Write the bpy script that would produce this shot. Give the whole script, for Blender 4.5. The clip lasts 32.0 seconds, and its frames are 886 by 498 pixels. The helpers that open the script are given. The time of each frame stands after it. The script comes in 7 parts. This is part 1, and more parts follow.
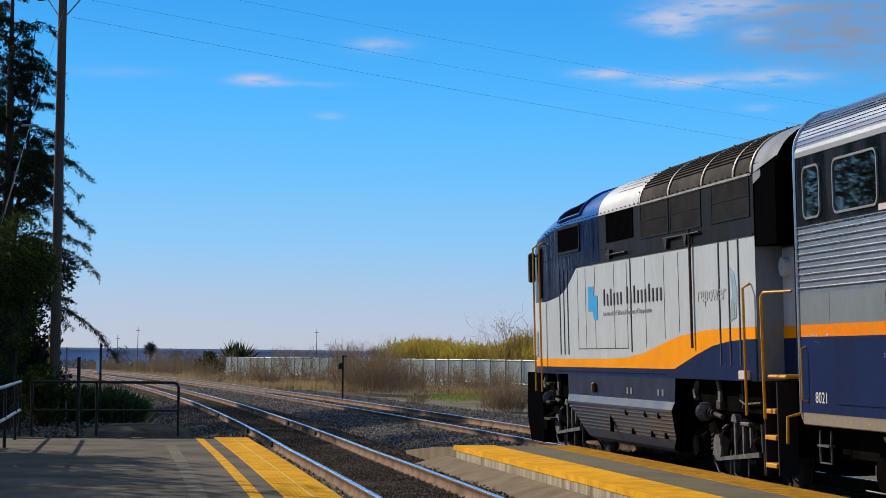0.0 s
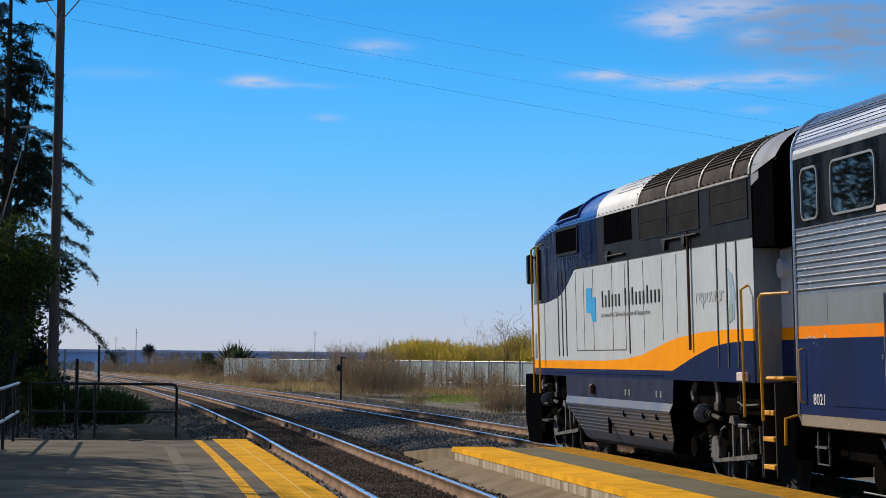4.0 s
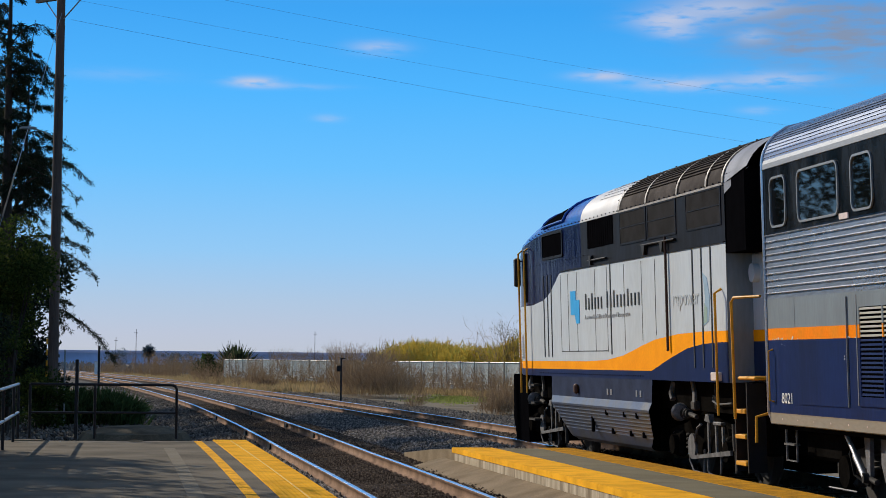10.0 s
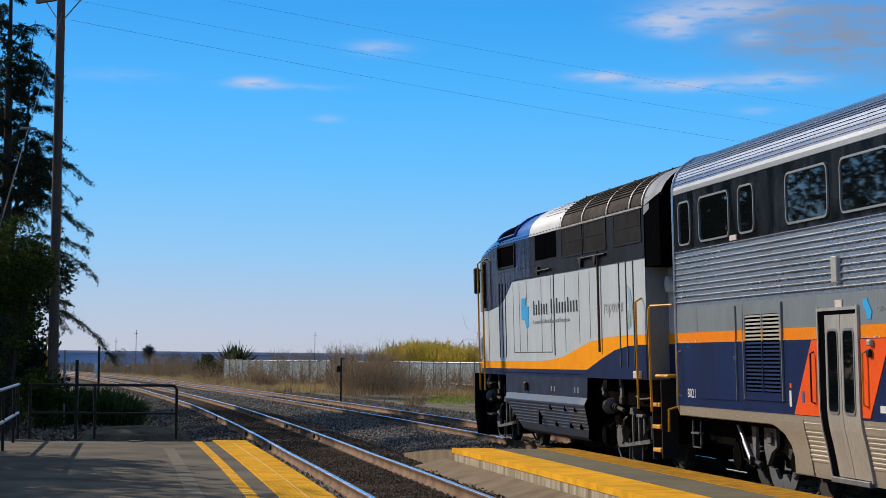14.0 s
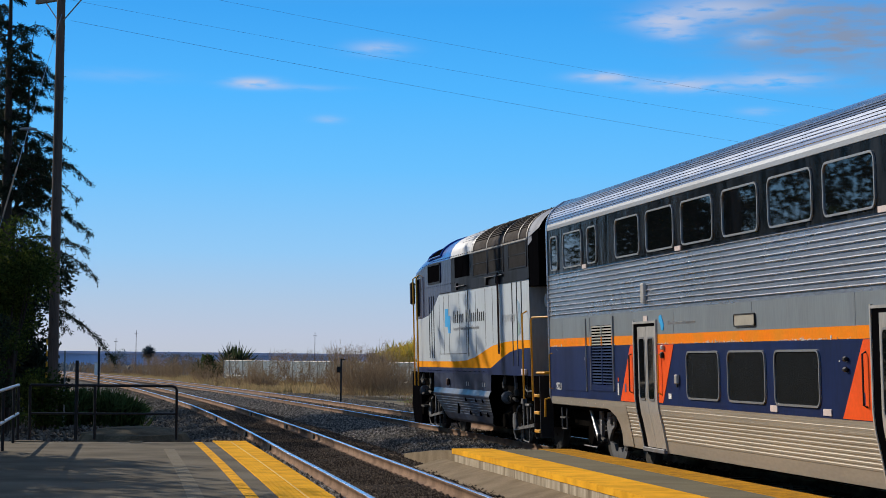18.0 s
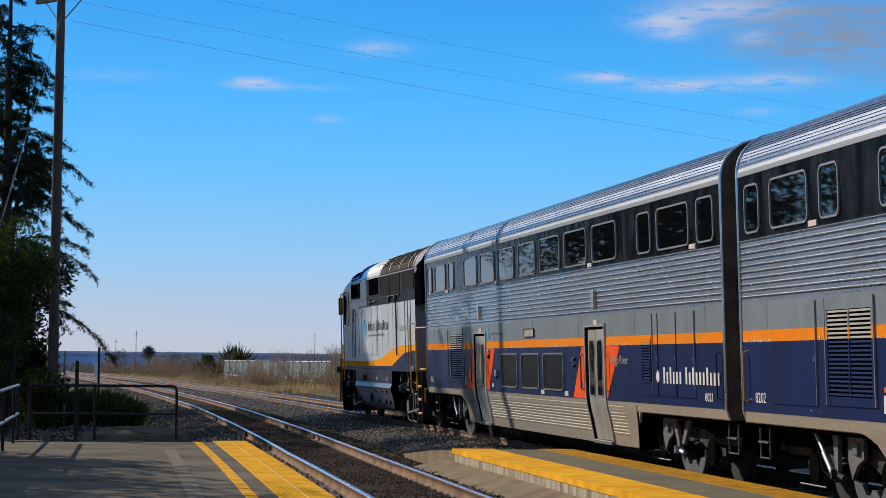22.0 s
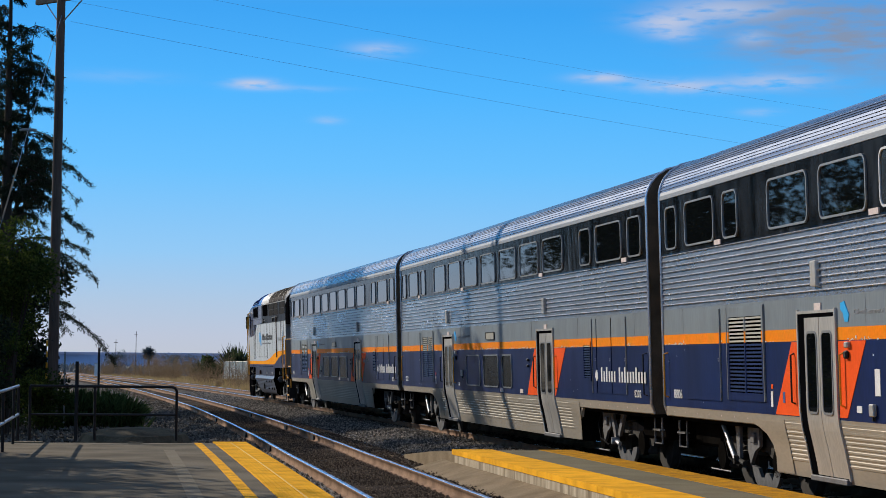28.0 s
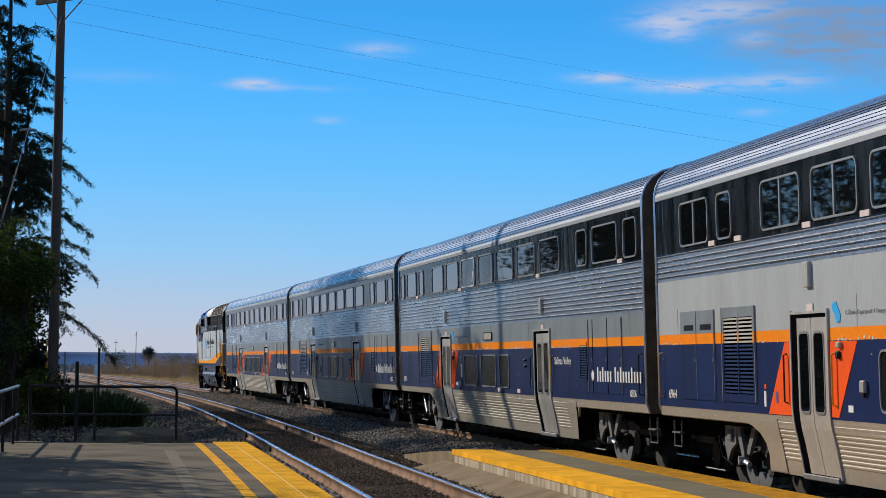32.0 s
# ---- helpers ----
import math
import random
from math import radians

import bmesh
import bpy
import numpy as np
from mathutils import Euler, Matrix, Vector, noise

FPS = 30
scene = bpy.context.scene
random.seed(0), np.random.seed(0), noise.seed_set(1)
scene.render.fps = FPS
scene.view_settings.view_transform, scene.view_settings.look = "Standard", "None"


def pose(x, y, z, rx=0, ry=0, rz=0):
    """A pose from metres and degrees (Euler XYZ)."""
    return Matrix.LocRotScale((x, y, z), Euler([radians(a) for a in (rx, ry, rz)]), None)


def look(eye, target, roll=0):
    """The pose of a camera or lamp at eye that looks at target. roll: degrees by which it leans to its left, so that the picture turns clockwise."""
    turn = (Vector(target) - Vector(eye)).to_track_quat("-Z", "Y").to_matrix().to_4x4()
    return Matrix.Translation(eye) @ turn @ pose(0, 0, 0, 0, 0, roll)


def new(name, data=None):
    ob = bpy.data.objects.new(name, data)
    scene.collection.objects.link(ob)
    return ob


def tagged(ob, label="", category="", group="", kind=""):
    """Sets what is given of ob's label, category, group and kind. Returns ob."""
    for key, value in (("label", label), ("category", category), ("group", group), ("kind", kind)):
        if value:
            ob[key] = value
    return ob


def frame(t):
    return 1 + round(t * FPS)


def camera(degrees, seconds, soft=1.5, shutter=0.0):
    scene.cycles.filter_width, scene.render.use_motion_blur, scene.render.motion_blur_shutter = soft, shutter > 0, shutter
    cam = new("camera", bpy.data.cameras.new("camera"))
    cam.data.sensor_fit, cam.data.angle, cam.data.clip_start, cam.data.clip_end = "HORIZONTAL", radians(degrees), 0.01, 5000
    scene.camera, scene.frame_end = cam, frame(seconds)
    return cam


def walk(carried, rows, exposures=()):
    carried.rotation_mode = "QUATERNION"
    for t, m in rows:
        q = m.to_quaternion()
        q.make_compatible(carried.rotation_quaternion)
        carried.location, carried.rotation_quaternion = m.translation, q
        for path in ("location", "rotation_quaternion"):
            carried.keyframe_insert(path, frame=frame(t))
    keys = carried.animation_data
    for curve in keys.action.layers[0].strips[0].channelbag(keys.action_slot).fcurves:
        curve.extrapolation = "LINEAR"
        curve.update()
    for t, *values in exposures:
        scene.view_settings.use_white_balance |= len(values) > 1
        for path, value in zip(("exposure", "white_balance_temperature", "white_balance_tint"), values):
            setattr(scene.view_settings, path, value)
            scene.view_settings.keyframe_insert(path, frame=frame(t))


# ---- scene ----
F_DEG = 23.93
EYE = Vector((0.0, 0.0, 1.69))
cam = camera(F_DEG, 32.0, soft=0.55)


def aim(yaw, pitch):
    """A target far ahead of the eye, by degrees to the left and upwards."""
    a, b = radians(yaw), radians(pitch)
    return EYE + 100 * Vector((-math.sin(a) * math.cos(b), math.cos(a) * math.cos(b), math.sin(b)))


PX = math.degrees(1 / 3698.3)
DRIFT = [(0.0, 3, -6), (0.5, 2, -5.8), (1.0, 0.3, -4.4), (2.0, 0, -3.9), (3.0, 0, -3.3), (4.5, 0, -3.1), (6.0, 0, -3.0),
         (7.0, 0, -2.7), (9.0, 0, -2.0), (12.0, 0, -1.5), (14.0, 0, -1.0), (16.5, 0, -0.2), (19.0, 0, 0), (23.0, 0, 0.3),
         (25.0, 0, 1.5), (28.0, 0, 1.6), (32.0, 0, 1.7)]
walk(cam, [(t, look(EYE, aim(dx * PX, 3.118 + dy * PX), 0.63)) for t, dx, dy in DRIFT])

# ---- world, sun, exposure ----
SUN_AZ, SUN_EL = -43.0, 25.5
scene.view_settings.exposure = 0.05


def make_world():
    w = bpy.data.worlds.new("sky")
    scene.world = w
    w.use_nodes = True
    nt = w.node_tree
    N, K = nt.nodes, nt.links
    N.clear()
    out, bg = N.new("ShaderNodeOutputWorld"), N.new("ShaderNodeBackground")
    sky = N.new("ShaderNodeTexSky")
    sky.sky_type, sky.sun_disc = "NISHITA", False
    sky.sun_elevation, sky.sun_rotation = radians(SUN_EL), radians(SUN_AZ)
    sky.air_density, sky.dust_density, sky.ozone_density = 1.0, 0.3, 2.0
    geo = N.new("ShaderNodeTexCoord")
    sep = N.new("ShaderNodeSeparateXYZ")
    K.new(geo.outputs["Generated"], sep.inputs[0])

    def m(op, a, b=None, clamp=False):
        n = N.new("ShaderNodeMath")
        n.operation, n.use_clamp = op, clamp
        for i, v in enumerate((a, b)):
            if v is None:
                continue
            if isinstance(v, (int, float)):
                n.inputs[i].default_value = v
            else:
                K.new(v, n.inputs[i])
        return n.outputs[0]

    ramp = N.new("ShaderNodeValToRGB")
    K.new(m("MULTIPLY", sep.outputs[2], 2.5, True), ramp.inputs[0])
    e = ramp.color_ramp
    e.elements[0].position, e.elements[0].color = 0.0, (0.52, 0.58, 0.70, 1)
    e.elements[1].position, e.elements[1].color = 1.0, (0.17, 0.27, 0.48, 1)
    for p, c in ((0.03, (0.50, 0.58, 0.76, 1)), (0.07, (0.42, 0.59, 0.83, 1)), (0.13, (0.27, 0.60, 0.99, 1)), (0.23, (0.12, 0.55, 1.08, 1)), (0.32, (0.055, 0.48, 1.08, 1)),
                 (0.42, (0.022, 0.38, 0.98, 1)), (0.6, (0.15, 0.31, 0.62, 1))):
        k = e.elements.new(p)
        k.color = c
    az = m("ARCTAN2", sep.outputs[0], sep.outputs[1])
    el = m("ARCSINE", sep.outputs[2])
    vec = N.new("ShaderNodeCombineXYZ")
    K.new(m("MULTIPLY", az, 60.0), vec.inputs[0])
    K.new(m("MULTIPLY", el, 260.0), vec.inputs[1])
    noi = N.new("ShaderNodeTexNoise")
    noi.inputs["Scale"].default_value, noi.inputs["Detail"].default_value = 1.0, 6.0
    K.new(vec.outputs[0], noi.inputs["Vector"])
    def puffs(rows):
        total = None
        for a0, e0, wa, we, d in rows:
            x = m("DIVIDE", m("SUBTRACT", az, radians(a0)), radians(wa))
            y = m("DIVIDE", m("SUBTRACT", el, radians(e0)), radians(we))
            g = m("MULTIPLY", m("POWER", 2.718, m("MULTIPLY", m("ADD", m("MULTIPLY", x, x), m("MULTIPLY", y, y)), -1.0)), d)
            total = g if total is None else m("ADD", total, g)
        return total

    def veil(below, rows, gain, floor, colour):
        mx = N.new("ShaderNodeMix")
        mx.data_type = "RGBA"
        K.new(m("MULTIPLY", puffs(rows), m("SUBTRACT", m("MULTIPLY", noi.outputs[0], gain), floor, True), True), mx.inputs["Factor"])
        K.new(below, mx.inputs["A"])
        mx.inputs["B"].default_value = colour
        return mx.outputs["Result"]

    # thin dull veil and bright wisps of cloud: azimuth, elevation, half widths in degrees, density
    sky_a = veil(ramp.outputs[0], ((12.2, 8.9, 3.4, 1.2, 0.85), (9.0, 9.6, 2.6, 0.7, 0.55), (9.4, 8.6, 1.6, 0.35, 0.45)), 2.2, 0.35, (0.24, 0.30, 0.44, 1))
    sky_b = veil(sky_a, ((-5.25, 7.57, 0.62, 0.13, 0.95), (-4.2, 7.47, 1.2, 0.08, 0.25), (-1.85, 8.57, 0.7, 0.17, 0.55), (4.35, 7.84, 0.75, 0.12, 0.85), (6.5, 7.62, 1.25, 0.17, 0.75),
                         (9.0, 7.72, 1.2, 0.2, 0.65), (-3.2, 6.62, 0.35, 0.10, 0.35), (6.1, 9.33, 0.9, 0.24, 0.85), (7.6, 9.68, 1.5, 0.30, 0.7), (6.3, 9.0, 0.6, 0.16, 0.5), (8.4, 8.9, 0.5, 0.2, 0.4),
                         (8.6, 6.9, 0.5, 0.1, 0.3), (-9.0, 7.67, 1.4, 0.16, 0.14)), 4.4, 1.25, (0.56, 0.62, 0.82, 1))
    # the clear sky of the season over the physical one
    sc = N.new("ShaderNodeVectorMath")
    sc.operation = "SCALE"
    K.new(sky.outputs[0], sc.inputs[0])
    sc.inputs["Scale"].default_value = 0.06
    mix2 = N.new("ShaderNodeMix")
    mix2.data_type = "RGBA"
    mix2.inputs["Factor"].default_value = 0.12
    K.new(sky_b, mix2.inputs["A"])
    K.new(sc.outputs[0], mix2.inputs["B"])
    K.new(mix2.outputs["Result"], bg.inputs[0])
    bg.inputs[1].default_value = 0.955
    K.new(bg.outputs[0], out.inputs[0])


make_world()
sun = new("sun", bpy.data.lights.new("sun", "SUN"))
sun.data.energy, sun.data.angle, sun.data.color = 4.5, radians(0.55), (1.0, 0.90, 0.76)
_a, _e = radians(SUN_AZ), radians(SUN_EL)
SUN_DIR = Vector((math.sin(_a) * math.cos(_e), math.cos(_a) * math.cos(_e), math.sin(_e)))
sun.matrix_world = look(SUN_DIR * 200, (0, 0, 0))

# ---- materials ----
MATS = {}


def material(name, base, rough=0.7, metal=0.0, vary=0.15, scale=4.0, fine=60.0, bump=0.1, tint=None, spec=0.25, stretch=(1, 1, 1), rnd=0.0, coat=0.0, rvar=0.1):
    """A surface with stains at one scale, grain at another, and fine relief."""
    if name in MATS:
        return MATS[name]
    mt = bpy.data.materials.new(name)
    mt.use_nodes = True
    nt = mt.node_tree
    N, K = nt.nodes, nt.links
    bs = N["Principled BSDF"]
    bs.inputs["Roughness"].default_value, bs.inputs["Metallic"].default_value = rough, metal
    bs.inputs["Specular IOR Level"].default_value = spec
    bs.inputs["Coat Weight"].default_value = coat
    tc, mp = N.new("ShaderNodeTexCoord"), N.new("ShaderNodeMapping")
    K.new(tc.outputs["Object"], mp.inputs[0])
    mp.inputs["Scale"].default_value = stretch
    n1, n2 = N.new("ShaderNodeTexNoise"), N.new("ShaderNodeTexNoise")
    for n, s, d in ((n1, scale, 5.0), (n2, fine, 3.0)):
        n.inputs["Scale"].default_value, n.inputs["Detail"].default_value = s, d
        K.new(mp.outputs[0], n.inputs["Vector"])
    r = N.new("ShaderNodeValToRGB")
    K.new(n1.outputs[0], r.inputs[0])
    t = tint or tuple(c * (1 - 2.2 * vary) for c in base)
    r.color_ramp.elements[0].position, r.color_ramp.elements[0].color = 0.32, (*t, 1)
    r.color_ramp.elements[1].position, r.color_ramp.elements[1].color = 0.62, (*base, 1)
    mx = N.new("ShaderNodeMix")
    mx.data_type, mx.blend_type = "RGBA", "MULTIPLY"
    mx.inputs["Factor"].default_value = min(1.0, vary * 2.5)
    K.new(r.outputs[0], mx.inputs["A"])
    r2 = N.new("ShaderNodeValToRGB")
    r2.color_ramp.elements[0].position, r2.color_ramp.elements[0].color = 0.3, (0.55, 0.55, 0.55, 1)
    r2.color_ramp.elements[1].position, r2.color_ramp.elements[1].color = 0.7, (1.2, 1.2, 1.2, 1)
    K.new(n2.outputs[0], r2.inputs[0])
    K.new(r2.outputs[0], mx.inputs["B"])
    last = mx.outputs["Result"]
    if rnd:
        oi, mr, m3 = N.new("ShaderNodeObjectInfo"), N.new("ShaderNodeMapRange"), N.new("ShaderNodeMix")
        K.new(oi.outputs["Random"], mr.inputs[0])
        mr.inputs["To Min"].default_value, mr.inputs["To Max"].default_value = 1 - rnd, 1 + rnd
        m3.data_type, m3.blend_type = "RGBA", "MULTIPLY"
        m3.inputs["Factor"].default_value = 1.0
        K.new(last, m3.inputs["A"])
        K.new(mr.outputs[0], m3.inputs["B"])
        last = m3.outputs["Result"]
    K.new(last, bs.inputs["Base Color"])
    if rvar:
        mr = N.new("ShaderNodeMapRange")
        K.new(n1.outputs[0], mr.inputs[0])
        mr.inputs["To Min"].default_value, mr.inputs["To Max"].default_value = min(1, rough + rvar), max(0.02, rough - rvar)
        K.new(mr.outputs[0], bs.inputs["Roughness"])
    if bump:
        b = N.new("ShaderNodeBump")
        b.inputs["Strength"].default_value, b.inputs["Distance"].default_value = bump, 0.01
        K.new(n2.outputs[0], b.inputs["Height"])
        K.new(b.outputs[0], bs.inputs["Normal"])
    MATS[name] = mt
    return mt


def island_material(name, a, b, c, rough=0.9, glow_through=0.0):
    """Stones, leaves and blades: each island takes its own shade between three colours."""
    if name in MATS:
        return MATS[name]
    mt = bpy.data.materials.new(name)
    mt.use_nodes = True
    N, K = mt.node_tree.nodes, mt.node_tree.links
    bs = N["Principled BSDF"]
    bs.inputs["Roughness"].default_value = rough
    bs.inputs["Specular IOR Level"].default_value = 0.08
    g, r = N.new("ShaderNodeNewGeometry"), N.new("ShaderNodeValToRGB")
    K.new(g.outputs["Random Per Island"], r.inputs[0])
    r.color_ramp.elements[0].color, r.color_ramp.elements[1].color = (*a, 1), (*c, 1)
    r.color_ramp.elements.new(0.5).color = (*b, 1)
    K.new(r.outputs[0], bs.inputs["Base Color"])
    if glow_through:
        tl, mx = N.new("ShaderNodeBsdfTranslucent"), N.new("ShaderNodeMixShader")
        K.new(r.outputs[0], tl.inputs["Color"])
        mx.inputs[0].default_value = glow_through
        K.new(bs.outputs[0], mx.inputs[1])
        K.new(tl.outputs[0], mx.inputs[2])
        K.new(mx.outputs[0], N["Material Output"].inputs[0])
    MATS[name] = mt
    return mt


ASPHALT = material("platform_asphalt", (0.185, 0.155, 0.112), 0.95, vary=0.2, scale=0.9, fine=90, bump=0.25, spec=0.05)
CONCRETE = material("old_concrete", (0.27, 0.205, 0.13), 0.9, vary=0.2, scale=1.6, fine=40, bump=0.3, tint=(0.19, 0.14, 0.085), spec=0.05)
YELLOW = material("tactile_yellow", (0.95, 0.46, 0.025), 0.9, vary=0.035, scale=3, fine=30, bump=0.04, spec=0.03, tint=(0.72, 0.34, 0.02), rnd=0.06)
LINE = material("yellow_paint", (0.95, 0.46, 0.025), 0.9, vary=0.10, scale=6, fine=40, bump=0.05, spec=0.03, tint=(0.6, 0.28, 0.03))
FADED_LINE = material("faded_line", (0.222, 0.19, 0.14), 0.95, vary=0.2, scale=3, fine=60, bump=0.2, spec=0.04, tint=(0.19, 0.16, 0.115))
PALE_JOINT = material("pale_joint", (0.86, 0.55, 0.16), 0.9, vary=0.1, spec=0.03)
YELLOW_WORN = material("worn_tactile_yellow", (0.62, 0.29, 0.015), 0.9, vary=0.14, scale=5, fine=50, bump=0.1, spec=0.03, tint=(0.34, 0.17, 0.025), rnd=0.08)
DIRT = material("trackside_dirt", (0.255, 0.215, 0.155), 0.95, vary=0.28, scale=0.25, fine=6, bump=0.4, tint=(0.15, 0.122, 0.082), spec=0.03)
BALLAST_BED = material("ballast_bed", (0.12, 0.110, 0.100), 0.95, vary=0.25, scale=1.2, fine=18, bump=0.8, spec=0.03)
ISLAND_TOP = material("island_surface", (0.205, 0.18, 0.118), 0.95, vary=0.12, scale=1.2, fine=60, bump=0.2, tint=(0.16, 0.138, 0.09), spec=0.04)
OILED_BED = material("oiled_ballast", (0.055, 0.038, 0.027), 0.95, vary=0.25, scale=1.5, fine=18, bump=0.8, spec=0.03)
RAIL_TOP = material("polished_rail", (0.66, 0.74, 0.90), 0.26, 1.0, vary=0.08, scale=1, fine=30, bump=0.02)
RAIL_RUST = material("rail_rust", (0.30, 0.19, 0.125), 0.9, 0.0, vary=0.2, scale=2, fine=40, bump=0.2, tint=(0.17, 0.105, 0.068), spec=0.05)
TIE_WOOD = material("oiled_tie", (0.105, 0.072, 0.050), 0.9, vary=0.2, scale=3, fine=25, bump=0.5, rnd=0.3)
TIE_CONC = material("concrete_tie", (0.34, 0.29, 0.22), 0.9, vary=0.2, scale=3, fine=25, bump=0.3, rnd=0.2)
STEEL_DARK = material("black_paint", (0.012, 0.012, 0.014), 0.45, vary=0.2, scale=4, bump=0.05)
GALV = material("galvanised_pipe", (0.55, 0.55, 0.56), 0.4, 0.8, vary=0.1)

# ---- mesh tools ----


class Geo:
    """Collects vertices and faces; each face keeps a material slot."""

    def __init__(self):
        self.v, self.f, self.m = [], [], []

    def add(self, verts, faces, slot=0):
        o = len(self.v)
        self.v += [tuple(p) for p in verts]
        self.f += [tuple(i + o for i in q) for q in faces]
        self.m += [slot] * len(faces)
        return self

    def box(self, x0, x1, y0, y1, z0, z1, c=0.0, slot=0):
        """A box, with its edges cut by c."""
        if c <= 0:
            v = [(x, y, z) for x in (x0, x1) for y in (y0, y1) for z in (z0, z1)]
            return self.add(v, [(0, 1, 3, 2), (4, 6, 7, 5), (0, 4, 5, 1), (2, 3, 7, 6), (0, 2, 6, 4), (1, 5, 7, 3)], slot)
        c = min(c, 0.49 * min(abs(x1 - x0), abs(y1 - y0), abs(z1 - z0)))
        v, idx = [], {}
        for i, x in enumerate((x0, x1)):
            for j, y in enumerate((y0, y1)):
                for k, z in enumerate((z0, z1)):
                    sx, sy, sz = (c, -c)[i], (c, -c)[j], (c, -c)[k]
                    for a, p in enumerate(((x, y + sy, z + sz), (x + sx, y, z + sz), (x + sx, y + sy, z))):
                        idx[i, j, k, a] = len(v)
                        v.append(p)
        q = []
        for i in (0, 1):
            q.append([idx[i, 0, 0, 0], idx[i, 0, 1, 0], idx[i, 1, 1, 0], idx[i, 1, 0, 0]][:: (1 if i == 0 else -1)])
            q.append([idx[0, i, 0, 1], idx[1, i, 0, 1], idx[1, i, 1, 1], idx[0, i, 1, 1]][:: (1 if i == 0 else -1)])
            q.append([idx[0, 0, i, 2], idx[0, 1, i, 2], idx[1, 1, i, 2], idx[1, 0, i, 2]][:: (1 if i == 0 else -1)])
        for j in (0, 1):
            for k in (0, 1):
                f = [idx[0, j, k, 1], idx[1, j, k, 1], idx[1, j, k, 2], idx[0, j, k, 2]]
                q.append(f if j == k else f[::-1])
                f = [idx[j, 0, k, 0], idx[j, 1, k, 0], idx[j, 1, k, 2], idx[j, 0, k, 2]]
                q.append(f[::-1] if j == k else f)
                f = [idx[j, k, 0, 0], idx[j, k, 1, 0], idx[j, k, 1, 1], idx[j, k, 0, 1]]
                q.append(f if j == k else f[::-1])
        for i in (0, 1):
            for j in (0, 1):
                for k in (0, 1):
                    f = [idx[i, j, k, 0], idx[i, j, k, 1], idx[i, j, k, 2]]
                    q.append(f if (i + j + k) % 2 == 0 else f[::-1])
        return self.add(v, q, slot)

    def tube(self, path, r, n=8, slot=0, r1=None):
        """A round bar along a path of points."""
        path = [Vector(p) for p in path]
        rings, o = [], len(self.v)
        up = None
        for i, p in enumerate(path):
            d = (path[min(i + 1, len(path) - 1)] - path[max(i - 1, 0)]).normalized()
            if up is None:
                up = Vector((0, 0, 1)) if abs(d.z) < 0.9 else Vector((1, 0, 0))
            a = d.cross(up).normalized()
            b = a.cross(d).normalized()
            up = b
            rr = r if r1 is None else r + (r1 - r) * i / (len(path) - 1)
            rings.append([p + rr * (math.cos(t) * a + math.sin(t) * b) for t in [2 * math.pi * k / n for k in range(n)]])
        v = [p for ring in rings for p in ring]
        f = [(i * n + k, i * n + (k + 1) % n, (i + 1) * n + (k + 1) % n, (i + 1) * n + k) for i in range(len(path) - 1) for k in range(n)]
        f += [tuple(range(n))[::-1], tuple(range((len(path) - 1) * n, len(path) * n))]
        return self.add(v, f, slot)

    def wheel(self, x, y, z, rings, n=28, slot=0):
        """A body turned about the x axis; rings are pairs of x offset and radius."""
        v = [(x + dx, y + r * math.cos(2 * math.pi * k / n), z + r * math.sin(2 * math.pi * k / n)) for dx, r in rings for k in range(n)]
        f = [(i * n + k, (i + 1) * n + k, (i + 1) * n + (k + 1) % n, i * n + (k + 1) % n) for i in range(len(rings) - 1) for k in range(n)]
        f += [tuple(range(n)), tuple(range((len(rings) - 1) * n, len(rings) * n))[::-1]]
        return self.add(v, f, slot)

    def prism(self, poly, axis, a, b, slot=0):
        """A flat outline pushed along one axis from a to b."""
        n = len(poly)

        def at(p, t):
            return {"x": (t, p[0], p[1]), "y": (p[0], t, p[1]), "z": (p[0], p[1], t)}[axis]
        v = [at(p, a) for p in poly] + [at(p, b) for p in poly]
        f = [tuple(range(n)), tuple(range(n, 2 * n))[::-1]] + [(i, n + i, n + (i + 1) % n, (i + 1) % n) for i in range(n)]
        return self.add(v, f, slot)

    def mesh(self, name, mats, smooth=False):
        me = bpy.data.meshes.new(name)
        me.from_pydata(self.v, [], self.f)
        for m in mats if isinstance(mats, (list, tuple)) else [mats]:
            me.materials.append(m)
        if len(me.materials) > 1:
            me.polygons.foreach_set("material_index", self.m)
        bm = bmesh.new()
        bm.from_mesh(me)
        bmesh.ops.recalc_face_normals(bm, faces=bm.faces)
        bm.to_mesh(me)
        bm.free()
        if smooth:
            me.shade_smooth()
            me.set_sharp_from_angle(angle=radians(38))
        me.update()
        return me


def part(name, geo, mats, parent, label="", smooth=False):
    """One mesh under a thing or under a part."""
    ob = new(name, geo if isinstance(geo, bpy.types.Mesh) else geo.mesh(name, mats, smooth))
    ob.parent = parent
    if label:
        tagged(ob, label)
    return ob


def thing(name, label, category, geo=None, mats=None, at=None, group="", kind="", smooth=False):
    ob = new(name, geo.mesh(name, mats, smooth) if geo else None)
    if at is not None:
        ob.matrix_world = at
    return tagged(ob, label, category, group, kind)


